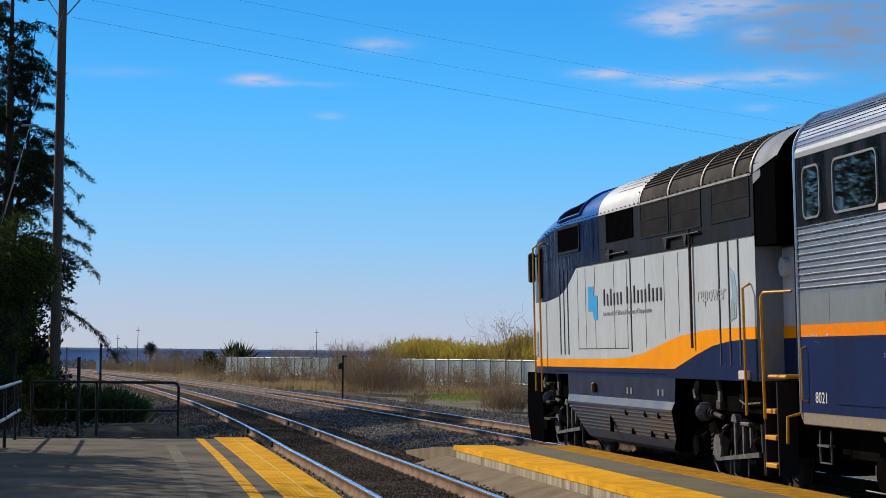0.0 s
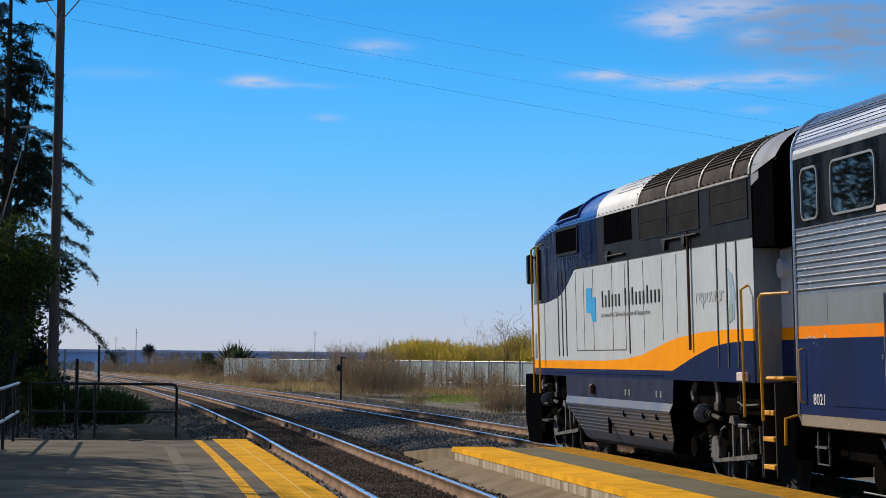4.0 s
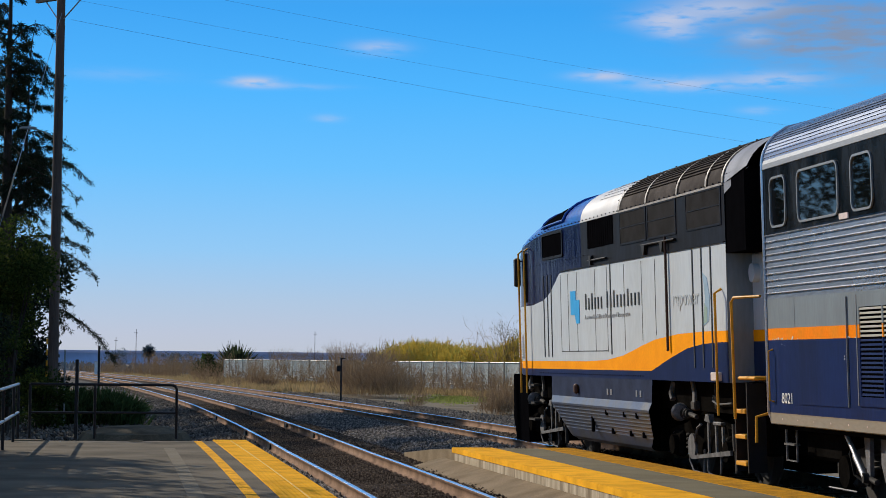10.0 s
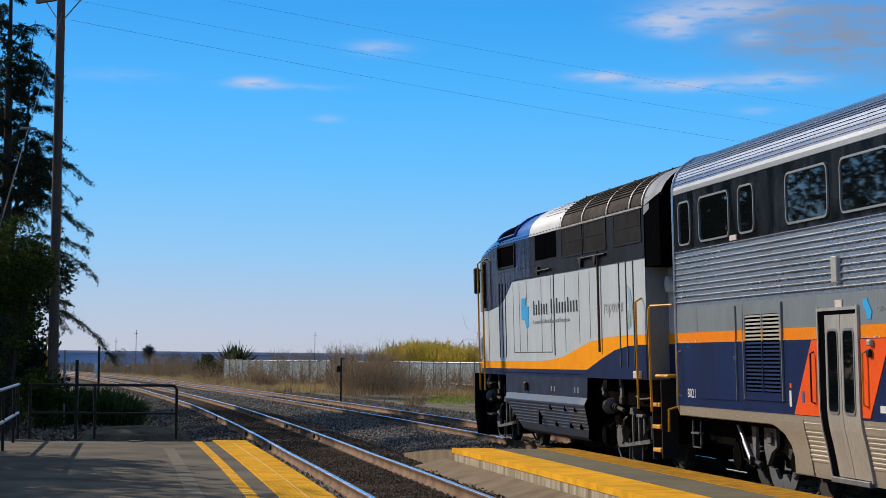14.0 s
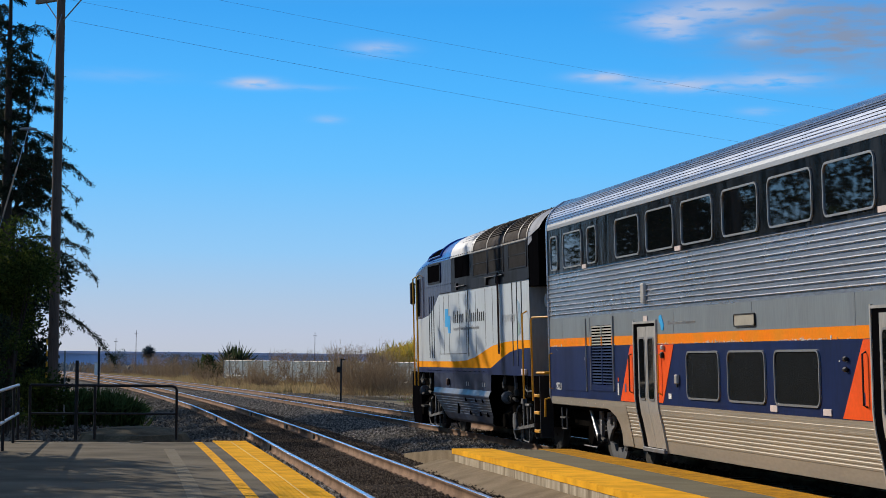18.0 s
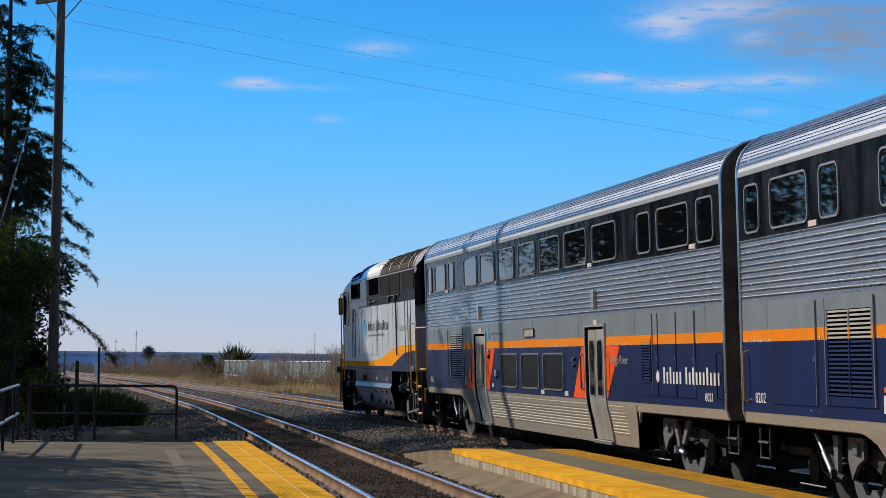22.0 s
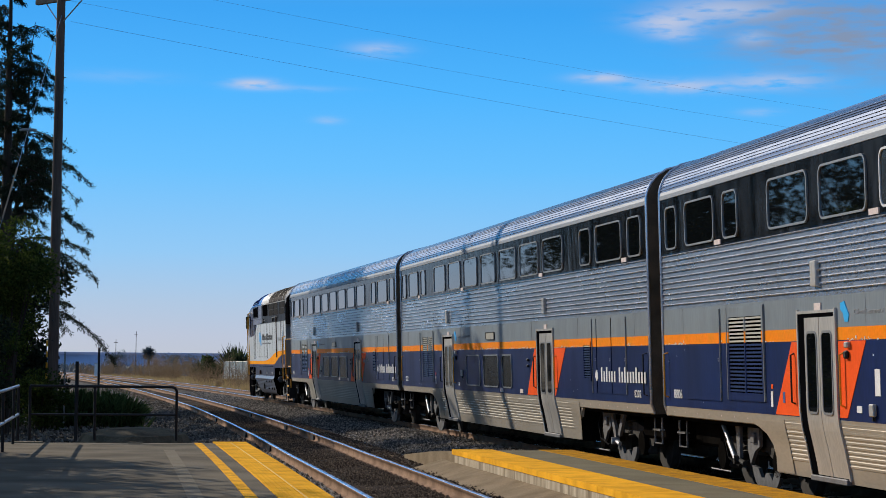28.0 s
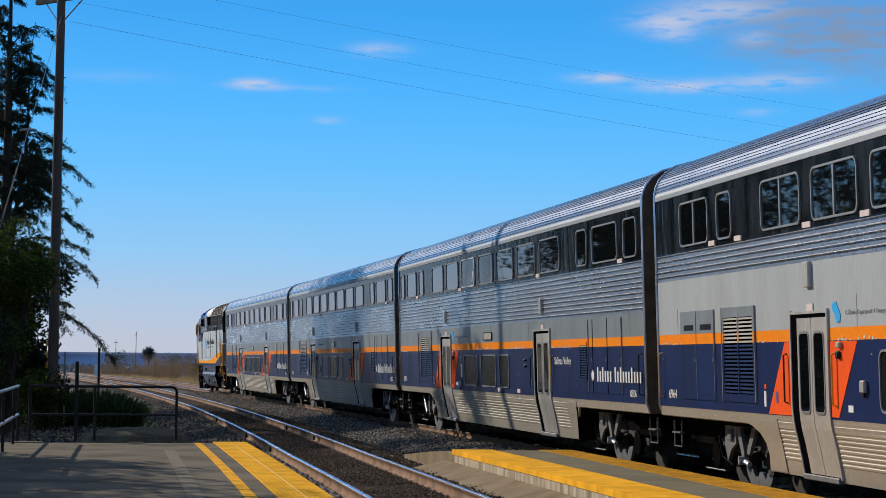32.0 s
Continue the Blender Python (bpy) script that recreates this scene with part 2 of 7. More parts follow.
def big(name, verts, faces, mats, slots=None):
    """A large mesh straight from arrays."""
    me = bpy.data.meshes.new(name)
    verts, faces = np.asarray(verts, np.float32), np.asarray(faces, np.int32)
    n, k = faces.shape
    me.vertices.add(len(verts))
    me.vertices.foreach_set("co", verts.ravel())
    me.loops.add(n * k)
    me.loops.foreach_set("vertex_index", faces.ravel())
    me.polygons.add(n)
    me.polygons.foreach_set("loop_start", np.arange(n, dtype=np.int32) * k)
    me.polygons.foreach_set("loop_total", np.full(n, k, np.int32))
    for m in mats if isinstance(mats, (list, tuple)) else [mats]:
        me.materials.append(m)
    if slots is not None:
        me.polygons.foreach_set("material_index", np.asarray(slots, np.int32))
    me.update(calc_edges=True)
    return me


RNG = np.random.default_rng(7)

# ---- the line of the tracks ----
STEP = 0.5
S_ALL = np.arange(-130, 420, STEP)
_k = np.interp(S_ALL, [-40, 0, 35, 70, 110, 170, 300], [0.9, 1.199, 0.819, 0.461, 0.369, 0.378, 0.382]) * 1e-3
_k[S_ALL < -40] = 0.0
_i0 = int(np.argmin(abs(S_ALL)))
_th = -np.concatenate([[0], np.cumsum((_k[1:] + _k[:-1]) / 2 * STEP)])
TH_ALL = _th - _th[_i0] + radians(-7.505)
_tm = (TH_ALL[1:] + TH_ALL[:-1]) / 2
X_ALL = np.concatenate([[0], np.cumsum(np.sin(_tm) * STEP)])
Y_ALL = np.concatenate([[0], np.cumsum(np.cos(_tm) * STEP)])
X_ALL, Y_ALL = X_ALL - X_ALL[_i0] + 9.824, Y_ALL - Y_ALL[_i0]
LEAN = 1.99


def spacing(s):
    return np.interp(s, [0, 40, 80, 160, 300], [6.255, 5.872, 5.034, 4.156, 3.6])


def line_at(s, off=0.0):
    """The point beside the far track's middle line, and the heading."""
    th = np.interp(s, S_ALL, TH_ALL)
    return np.interp(s, S_ALL, X_ALL) + off * np.cos(th), np.interp(s, S_ALL, Y_ALL) - off * np.sin(th), th


def near_at(s, off=0.0):
    return line_at(s, off - spacing(s))


def strip(fn, svals, offs, zs):
    """A band along the track: cross-section points by offset and height, swept along."""
    cols = []
    for o, z in zip(offs, zs):
        x, y, _ = fn(svals, o)
        cols.append(np.stack([x, y, np.full_like(x, z)], 1))
    v = np.stack(cols, 1).reshape(-1, 3)
    n, m = len(svals), len(offs)
    f = [(i * m + j, (i + 1) * m + j, (i + 1) * m + j + 1, i * m + j + 1) for i in range(n - 1) for j in range(m - 1)]
    return v, f

# ---- ground, tracks and platforms ----


def make_ground():
    xs = np.concatenate([[-3000, -1200, -500, -200, -90, -60], np.arange(-45, 46, 1.25), [60, 90, 200, 500, 1200, 3000]])
    ys = np.concatenate([[-1500, -400, -150, -90], np.arange(-60, 260, 2.5), [280, 330, 400, 600, 1000, 1800, 4200]])
    v, f = [], []
    for y in ys:
        for x in xs:
            h = 0.10 * noise.noise(Vector((x * 0.11, y * 0.07, 3.0))) if abs(x) < 100 and -100 < y < 400 else 0.0
            # a low gravel shoulder to the left of the line
            nx = float(np.interp(y, Y_ALL, X_ALL)) - 5.6 - 3.2
            up = min(1.0, max(0.0, (nx - x) / 1.5)) * min(1.0, max(0.0, (y - 38) / 3)) * min(1.0, max(0.0, (110 - y) / 15)) * (1.0 if x > -60 else 0.0)
            v.append((x, y, -0.62 + h * (1 - 0.8 * up) + 0.44 * up))
    n = len(xs)
    f = [(j * n + i, j * n + i + 1, (j + 1) * n + i + 1, (j + 1) * n + i) for j in range(len(ys) - 1) for i in range(n - 1)]
    g = Geo().add(v, f)
    return thing("ground", "flat dry brown trackside earth with weeds", "ground", g, DIRT, kind="structure", smooth=True)


make_ground()


def make_bed(name, fn, label, w=2.3):
    sv = np.concatenate([np.arange(-120, -10, 4.0), np.arange(-10, 120, 1.0), np.arange(120, 400, 4.0)])
    v, f = strip(fn, sv, [-w - 1.1, -w, -1.5, -0.78, -0.4, 0.4, 0.78, 1.5, w, w + 1.1], [-0.72, -0.32, -0.20, -0.17, -0.175, -0.175, -0.17, -0.20, -0.32, -0.72])
    v = np.array(v)
    v[:, 2] += [0.03 * noise.noise(Vector(p) * 1.7) for p in v]
    slots = [(1 if 2 <= (i % 9) <= 6 else 0) for i in range(len(f))]
    ob = new(name, big(name, v, f, [BALLAST_BED, OILED_BED], slots))
    return tagged(ob, label, "track bed", kind="structure")


make_bed("ballast_bed", near_at, "oil-darkened ballast bed under the first track")
make_bed("ballast_bed", line_at, "grey crushed-stone ballast bed under the second track")

RAIL_SEC = [(-0.036, 0.0), (-0.030, 0.006), (0.030, 0.006), (0.036, 0.0), (0.036, -0.028), (0.010, -0.045), (0.009, -0.135), (0.070, -0.158), (0.075, -0.172),
            (-0.075, -0.172), (-0.070, -0.158), (-0.009, -0.135), (-0.010, -0.045), (-0.036, -0.028), (-0.036, 0.0)]


def make_rail(fn, off, dz, label, parent):
    sv = np.concatenate([np.arange(-120, 0, 3.0), np.arange(0, 160, 1.0), np.arange(160, 400, 4.0)])
    v, f = strip(fn, sv, [off + p[0] for p in RAIL_SEC], [p[1] + dz for p in RAIL_SEC])
    m = len(RAIL_SEC) - 1
    slots = [0 if (i % m) in (0, 1, 2) else 1 for i in range(len(f))]
    ob = new("rail", big("rail", v, f, [RAIL_TOP, RAIL_RUST], slots))
    ob.parent = parent
    return tagged(ob, label)


CANT = 0.755 * math.sin(radians(LEAN))
track_near = thing("railway_track", "worn railway track of steel rails on dark oily ties", "track", kind="structure")
track_far = thing("railway_track", "curving railway track of rusty rails on concrete ties", "track", kind="structure")
for o in (-0.755, 0.755):
    make_rail(near_at, o, 0.0, "polished steel rail with rust-brown web", track_near)
    make_rail(line_at, o, CANT * (1 if o > 0 else -1), "steel rail with tan rusted web", track_far)


for o, ss in ((-0.755, (45.0, 53.0, 66.0)), (0.755, (51.5, 59.0, 72.0))):
    for s_ in ss:
        v, f = strip(near_at, np.array([s_ - 0.35, s_, s_ + 0.35]), [o - 0.05, o - 0.045, o + 0.045, o + 0.05, o - 0.05], [-0.15, -0.03, -0.03, -0.15, -0.15])
        jb_ = new("joint_bar", Geo().add(v, [tuple(q) for q in f] + [(0, 1, 2, 3), (13, 12, 11, 10)]).mesh("joint_bar", STEEL_DARK))
        jb_.parent = track_near
        tagged(jb_, "dark bolted rail joint")


def make_platform(name, fn, s0, s1, left, right, top, label, mats, bottom=-0.62):
    sv = np.arange(s0, s1 + 0.01, 1.0)
    v, f = strip(fn, sv, [left, left, right, right, left], [bottom, top, top, bottom, bottom])
    f = [tuple(q) for q in f] + [(0, 1, 2, 3), tuple(len(v) - 5 + k for k in (3, 2, 1, 0))]
    g = Geo().add(v, f)
    return thing(name, label, "platform", g, mats, kind="structure")


make_platform("platform", near_at, -30, 40.6, -9.5, -1.52, 0.20, "grey asphalt station platform with yellow edge", ASPHALT)


def warning_strip(fn, s0, s1, left, right, z, label, paint=None, lip=0.01, dome=0.0142):
    """Yellow panels in a row, with rows of small domes on them."""
    paint = paint or YELLOW
    base = thing("tactile_strip", label, "tactile paving", kind="structure")
    s = s0
    while s < s1 - 0.2:
        e = min(s + 0.91, s1)
        g = Geo()
        v, f = strip(fn, np.array([s + 0.004, e - 0.004]), [left, left, right, right], [z - lip, z + 0.012, z + 0.012, z - 0.01])
        g.add(v, [tuple(q) for q in f] + [(0, 1, 2, 3), (7, 6, 5, 4)])
        part("panel", g, paint, base)
        s = e
    rows = np.arange(s0 + 0.03, s1, 0.06)
    cols = np.arange(left + 0.035, right - 0.01, 0.06)
    vs, fs = [], []
    for c in cols:
        x, y, th = fn(rows, c)
        for r, dz in ((0.012, 0.012), (0.007, dome)):
            for a in range(6):
                t = a * math.pi / 3
                vs.append(np.stack([x + r * math.cos(t), y + r * math.sin(t), np.full_like(x, z + dz)], 1))
    vs = np.array(vs).reshape(len(cols), 12, len(rows), 3).transpose(0, 2, 1, 3).reshape(-1, 3)
    k = len(cols) * len(rows)
    quad = np.array([(a, (a + 1) % 6, 6 + (a + 1) % 6, 6 + a) for a in range(6)] + [(6, 7, 8, 9), (6, 9, 10, 11)])
    fs = (np.arange(k)[:, None, None] * 12 + quad[None]).reshape(-1, 4)
    ob = new("dome_rows", big("dome_rows", vs, fs, paint))
    ob.parent = base
    tagged(ob, kind="stuff")
    return base


warning_strip(near_at, -2, 40.5, -2.14, -1.53, 0.20, "yellow tactile warning strip along the platform edge")
g = Geo()
v, f = strip(near_at, np.arange(-29, 40.4, 1.0), [-2.50, -2.50, -2.36, -2.36], [0.196, 0.205, 0.205, 0.196])
thing("painted_line", "worn yellow painted line on grey asphalt", "marking", Geo().add(v, f), LINE, kind="structure")

# the island platform between the tracks
ISLAND_SIDES = material("pale_worn_concrete", (0.56, 0.47, 0.34), 0.9, vary=0.25, scale=5, fine=30, bump=0.3, tint=(0.24, 0.185, 0.12), spec=0.05, stretch=(1, 1, 0.12))
v, f = strip(line_at, np.arange(-19, 38.3, 1.0), [-3.20, -3.20, -2.36, -2.36], [0.168, 0.176, 0.176, 0.168])
thing("island_surface", "worn tan asphalt top of the island platform", "surface", Geo().add(v, f), ISLAND_TOP, kind="structure")
make_platform("island_platform", line_at, -20, 38.3, -3.92, -1.76, 0.17, "low concrete island platform with yellow edges", ISLAND_SIDES)
sv = np.arange(-20, 39.1, 1.0)
v, f = strip(line_at, sv, [-4.75, -4.62, -3.95, -3.85], [-0.62, -0.22, -0.03, -0.62])
thing("platform_footing", "stained sloping concrete footing of the island platform", "footing", Geo().add(v, f + [(0, 1, 2, 3)] + [tuple(len(v) - 4 + k for k in (3, 2, 1, 0))]), CONCRETE, kind="structure")
g = Geo()
pts = []
for s_, l_, r_, z_ in ((37.9, -3.92, -1.80, 0.166), (40.5, -3.90, -2.3, 0.05), (44.2, -3.85, -3.2, -0.17)):
    for o_, zz_ in ((l_, -0.6), (l_, z_), (r_, z_), (r_, -0.6)):
        x_, y_, _ = line_at(np.array(s_), o_)
        pts.append((float(x_), float(y_), zz_))
g.add(pts, [(4 * i + j, 4 * i + 4 + j, 4 * i + 5 + j, 4 * i + 1 + j) for i in range(2) for j in range(3)] + [(8, 9, 10, 11), (0, 1, 2, 3)])
thing("platform_ramp", "worn concrete ramp at the island platform's end", "ramp", g, CONCRETE, kind="structure")
warning_strip(line_at, 0, 38.2, -3.93, -3.20, 0.17, "worn yellow tactile strip on the island platform", lip=0.075, dome=0.0125)
warning_strip(line_at, 0, 38.2, -2.36, -1.75, 0.17, "dirty ochre tactile strip beside the train", YELLOW_WORN)

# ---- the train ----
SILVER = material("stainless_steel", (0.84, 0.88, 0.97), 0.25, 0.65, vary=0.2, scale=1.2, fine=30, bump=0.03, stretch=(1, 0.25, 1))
# flats between ribs: the same steel, darkened in colour for their shade
GROOVE = material("shaded_groove_steel", (0.33, 0.355, 0.40), 0.28, 0.65, vary=0.25, scale=1.5, fine=30, bump=0.04, stretch=(1, 0.2, 1), tint=(0.23, 0.25, 0.285), spec=0.2)
ROOF_GROOVE = material("shaded_roof_groove", (0.18, 0.215, 0.30), 0.28, 1.0, vary=0.2, scale=1.0, fine=30, bump=0.05, spec=0.2)
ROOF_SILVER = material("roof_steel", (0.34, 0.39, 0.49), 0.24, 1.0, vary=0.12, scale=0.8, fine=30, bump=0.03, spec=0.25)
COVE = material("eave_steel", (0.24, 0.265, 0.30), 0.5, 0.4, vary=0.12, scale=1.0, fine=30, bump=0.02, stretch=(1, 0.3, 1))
SKIRT_STEEL = material("warm_stainless", (0.42, 0.375, 0.305), 0.45, 0.35, vary=0.08, scale=1.5, fine=30, bump=0.03, stretch=(1, 0.25, 1), spec=0.2)
DOOR_STEEL = material("brushed_door_steel", (0.58, 0.56, 0.52), 0.38, 0.4, vary=0.15, scale=1.5, fine=30, bump=0.03, stretch=(1, 1, 0.2), spec=0.2)
GREY_PAINT = material("coach_grey", (0.25, 0.29, 0.315), 0.38, 0.25, vary=0.10, scale=1.2, fine=20, bump=0.02, stretch=(1, 1, 0.2))
LIGHT_GREY = material("coach_light_grey", (0.41, 0.44, 0.45), 0.45, 0.1, vary=0.08, scale=1.2, fine=20, bump=0.02, stretch=(1, 1, 0.2))
NAVY = material("coach_navy", (0.010, 0.025, 0.100), 0.34, 0.0, vary=0.16, scale=1.0, fine=16, bump=0.02, stretch=(1, 1, 0.3), spec=0.08)
ORANGE = material("coach_orange", (0.95, 0.245, 0.006), 0.42, 0.0, vary=0.08, scale=2.0, fine=20, bump=0.02, tint=(0.82, 0.27, 0.02), spec=0.03)
LOCO_ORANGE = material("loco_orange", (1.0, 0.36, 0.002), 0.7, 0.0, vary=0.05, scale=2.0, fine=20, bump=0.02, tint=(0.93, 0.32, 0.006), spec=0.03)
REDORANGE = material("door_red_orange", (0.92, 0.11, 0.02), 0.42, 0.0, vary=0.06, scale=2.0, fine=20, bump=0.02, spec=0.03)
BAND = material("black_window_band", (0.004, 0.005, 0.006), 0.12, 0.0, vary=0.3, scale=3.0, fine=3.5, bump=0.9, stretch=(1, 1, 0.40), spec=0.035, tint=(0.026, 0.030, 0.036), rvar=0.06)
GLASS = material("dark_window_glass", (0.004, 0.005, 0.006), 0.02, 0.0, vary=0.05, scale=1, fine=2, bump=0.008, spec=1.0, rvar=0.005)
GASKET = material("window_frame_steel", (0.33, 0.34, 0.35), 0.4, 0.7, vary=0.1)
RUBBER = material("black_rubber", (0.008, 0.008, 0.008), 0.8, vary=0.1, spec=0.05)
UNDER = material("underframe_grime", (0.010, 0.009, 0.008), 0.9, 0.0, vary=0.25, scale=3, fine=30, bump=0.2, spec=0.0)
TRUCK = material("truck_casting", (0.048, 0.044, 0.040), 0.75, 0.1, vary=0.25, scale=4, fine=30, bump=0.2, tint=(0.02, 0.018, 0.016), spec=0.15)
TREAD = material("wheel_steel", (0.05, 0.045, 0.04), 0.6, 0.2, vary=0.15)
YEL_RAIL = material("handrail_yellow", (0.80, 0.36, 0.02), 0.5, vary=0.12, scale=5)
WHITE = material("white_paint", (0.78, 0.78, 0.76), 0.5, vary=0.08)
TAGPINK = material("faded_reflector", (0.72, 0.60, 0.55), 0.5, vary=0.08, scale=10)
SKYBLUE = material("bright_blue_decal", (0.03, 0.42, 0.85), 0.4, vary=0.06)
DIAPH = material("diaphragm_rubber", (0.11, 0.088, 0.062), 0.7, vary=0.2, scale=3, tint=(0.06, 0.048, 0.034))
SIGN_BLUE = material("sign_blue", (0.03, 0.09, 0.30), 0.5, vary=0.08)
CREAM = material("cream_lens", (0.45, 0.42, 0.34), 0.35, vary=0.08)
CAP_GREY = material("roof_cap_grey", (0.27, 0.29, 0.335), 0.65, vary=0.12, scale=2, spec=0.08)
HOOP = material("pale_hoop", (0.42, 0.39, 0.36), 0.5, 0.1, vary=0.2, scale=6, fine=30, bump=0.05)
BROWN_ROOF = material("sooty_brown_roof", (0.066, 0.054, 0.049), 0.8, 0.0, vary=0.2, scale=2, fine=25, bump=0.05, spec=0.05)
SLAT_DARK = material("slat_shadow", (0.022, 0.018, 0.016), 0.8, vary=0.1, spec=0.05)
MESH_DARK = material("radiator_mesh", (0.017, 0.017, 0.020), 0.8, 0.0, vary=0.3, scale=3, fine=90, bump=0.3, spec=0.03)
LOCO_BLUE = material("loco_blue", (0.005, 0.011, 0.050), 0.12, vary=0.25, scale=3.0, fine=4.0, bump=0.6, stretch=(1, 1, 0.35), spec=0.03, tint=(0.014, 0.022, 0.066), rvar=0.04)
LOCO_GREY = material("loco_light_grey", (0.60, 0.655, 0.69), 0.34, vary=0.07, scale=1.0, fine=15, bump=0.02, stretch=(1, 1, 0.25), tint=(0.53, 0.575, 0.60), spec=0.25)
# lighter copy of the cab's blue, with the sky's reflection put into the colour
SKY_LIT_BLUE = material("sky_lit_loco_blue", (0.02, 0.10, 0.42), 0.22, vary=0.08, scale=1, spec=0.4)
LOWER_GLASS = material("tinted_lower_glass", (0.012, 0.014, 0.015), 0.25, vary=0.1, scale=1, fine=3, bump=0.02, spec=0.05)
LOCO_WHITE = material("loco_white", (0.62, 0.62, 0.62), 0.5, vary=0.08, scale=1.5)
LOCO_DARK = material("loco_black_band", (0.018, 0.020, 0.028), 0.4, vary=0.3, scale=2.5, fine=15, bump=0.03, tint=(0.010, 0.011, 0.014), spec=0.04, stretch=(1, 1, 0.3))
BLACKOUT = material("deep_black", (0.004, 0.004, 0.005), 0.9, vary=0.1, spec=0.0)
RUST_BAR = material("brown_bar", (0.085, 0.035, 0.022), 0.6, vary=0.2)
FAINT_GREEN = material("faded_green_decal", (0.30, 0.42, 0.36), 0.5, vary=0.1)
FAINT_BLUE = material("faded_blue_decal", (0.32, 0.46, 0.58), 0.5, vary=0.1)
INK = material("dark_lettering", (0.05, 0.055, 0.06), 0.5, vary=0.1)
FAINT_INK = material("faded_outline", (0.56, 0.59, 0.60), 0.5, vary=0.1)
PALEINK = material("pale_lettering", (0.36, 0.37, 0.38), 0.5, vary=0.1)

TRUCK_PALE = material("pale_truck_gear", (0.15, 0.15, 0.157), 0.6, 0.2, vary=0.2, scale=6, fine=40, bump=0.1, tint=(0.11, 0.107, 0.105))

GEAR = material("engine_truck_gear", (0.15, 0.15, 0.155), 0.6, 0.2, vary=0.25, scale=6, fine=40, bump=0.1, tint=(0.05, 0.049, 0.048))
GUARD = material("pale_guard_plate", (0.13, 0.13, 0.132), 0.6, 0.1, vary=0.2, scale=5, fine=40, bump=0.1, tint=(0.075, 0.073, 0.07))
BLIND = material("blinded_pane", (0.036, 0.043, 0.048), 0.15, vary=0.15, scale=1.5, fine=10, bump=0.02, spec=0.2)
CAR = 25.908
HALF = CAR / 2


def yy(u):
    """Along a coach: from metres behind its front coupler to the coach's own axis."""
    return HALF - u


def ribs(z0, z1, n, x, depth, round_=True):
    """The profile of lengthwise corrugation between two heights, on the side at x."""
    pts, p = [], (z1 - z0) / n
    for i in range(n):
        a = z0 + i * p
        pts += [(x - depth * 0.74, a), (x - depth, a + 0.74 * p), (x - 0.002, a + 0.81 * p), (x, a + 0.87 * p)]
    pts.append((x - depth * 0.74, z1))
    return pts


def shell(profile, ends, slots=None):
    """Sweeps a half profile (x, z), mirrored to both sides, between the two ends of each point."""
    g = Geo()
    full = [(x, z, i) for i, (x, z) in enumerate(profile)]
    for sgn in (-1, 1):
        v = []
        for x, z, i in full:
            a, b = ends(z)
            v += [(sgn * x, a, z), (sgn * x, b, z)]
        for i in range(len(profile) - 1):
            g.add([v[2 * i], v[2 * i + 1], v[2 * i + 3], v[2 * i + 2]], [(0, 1, 2, 3)], slots[i] if slots else 0)
    return g


def round_rect(y0, y1, z0, z1, r, n=4):
    pts = []
    for cy, cz, a0 in ((y1 - r, z1 - r, 0), (y0 + r, z1 - r, 90), (y0 + r, z0 + r, 180), (y1 - r, z0 + r, 270)):
        for k in range(n + 1):
            a = radians(a0 + 90 * k / n)
            pts.append((cy + r * math.cos(a), cz + r * math.sin(a)))
    return pts


def frame_ring(outer, inner, x0, x1):
    """A frame between two outlines of equal length, from x0 to x1."""
    n = len(outer)
    v = [(x0, *p) for p in outer] + [(x1, *p) for p in outer] + [(x0, *p) for p in inner] + [(x1, *p) for p in inner]
    f = []
    for i in range(n):
        j = (i + 1) % n
        f += [(i, j, n + j, n + i), (n + i, n + j, 3 * n + j, 3 * n + i), (3 * n + i, 3 * n + j, 2 * n + j, 2 * n + i)]
    return Geo().add(v, f)


def window(parent, y0, y1, z0, z1, side, x=1.55, mullion=False, w=0.027, r=0.10, shade=None, rim=None):
    """A rounded window: pane set back a little, with a proud metal frame."""
    s = side
    pane = part("window", Geo().prism(round_rect(y0, y1, z0, z1, r), "x", s * (x - 0.02), s * (x + 0.006)), shade or GLASS, parent)
    part("frame", frame_ring(round_rect(y0 - w, y1 + w, z0 - w, z1 + w, r + w), round_rect(y0, y1, z0, z1, r), s * (x - 0.02), s * (x + 0.022)), rim or GASKET, pane, smooth=True)
    if mullion:
        m = (y0 + y1) / 2
        part("mullion", Geo().box(min(s * (x), s * (x + 0.018)), max(s * x, s * (x + 0.018)), m - 0.025, m + 0.025, z0, z1), GASKET, pane)
    return pane


def lettering(text, size, mat, parent, name="lettering", label="", side=-1, x=1.556, y=0.0, z=0.0, squeeze=1.0):
    """Letters on a vehicle's side, from their left end as read."""
    cu = bpy.data.curves.new(name, "FONT")
    cu.body, cu.size, cu.extrude, cu.resolution_u = text, size, 0.002, 3
    tmp = bpy.data.objects.new(name, cu)
    scene.collection.objects.link(tmp)
    me = bpy.data.meshes.new_from_object(tmp.evaluated_get(bpy.context.evaluated_depsgraph_get()))
    bpy.data.objects.remove(tmp)
    bpy.data.curves.remove(cu)
    m = Matrix(((0, 0, side, side * x), (side * squeeze, 0, 0, y), (0, 1, 0, z), (0, 0, 0, 1)))
    me.transform(m)
    me.materials.append(mat)
    return part(name, me, mat, parent, label)


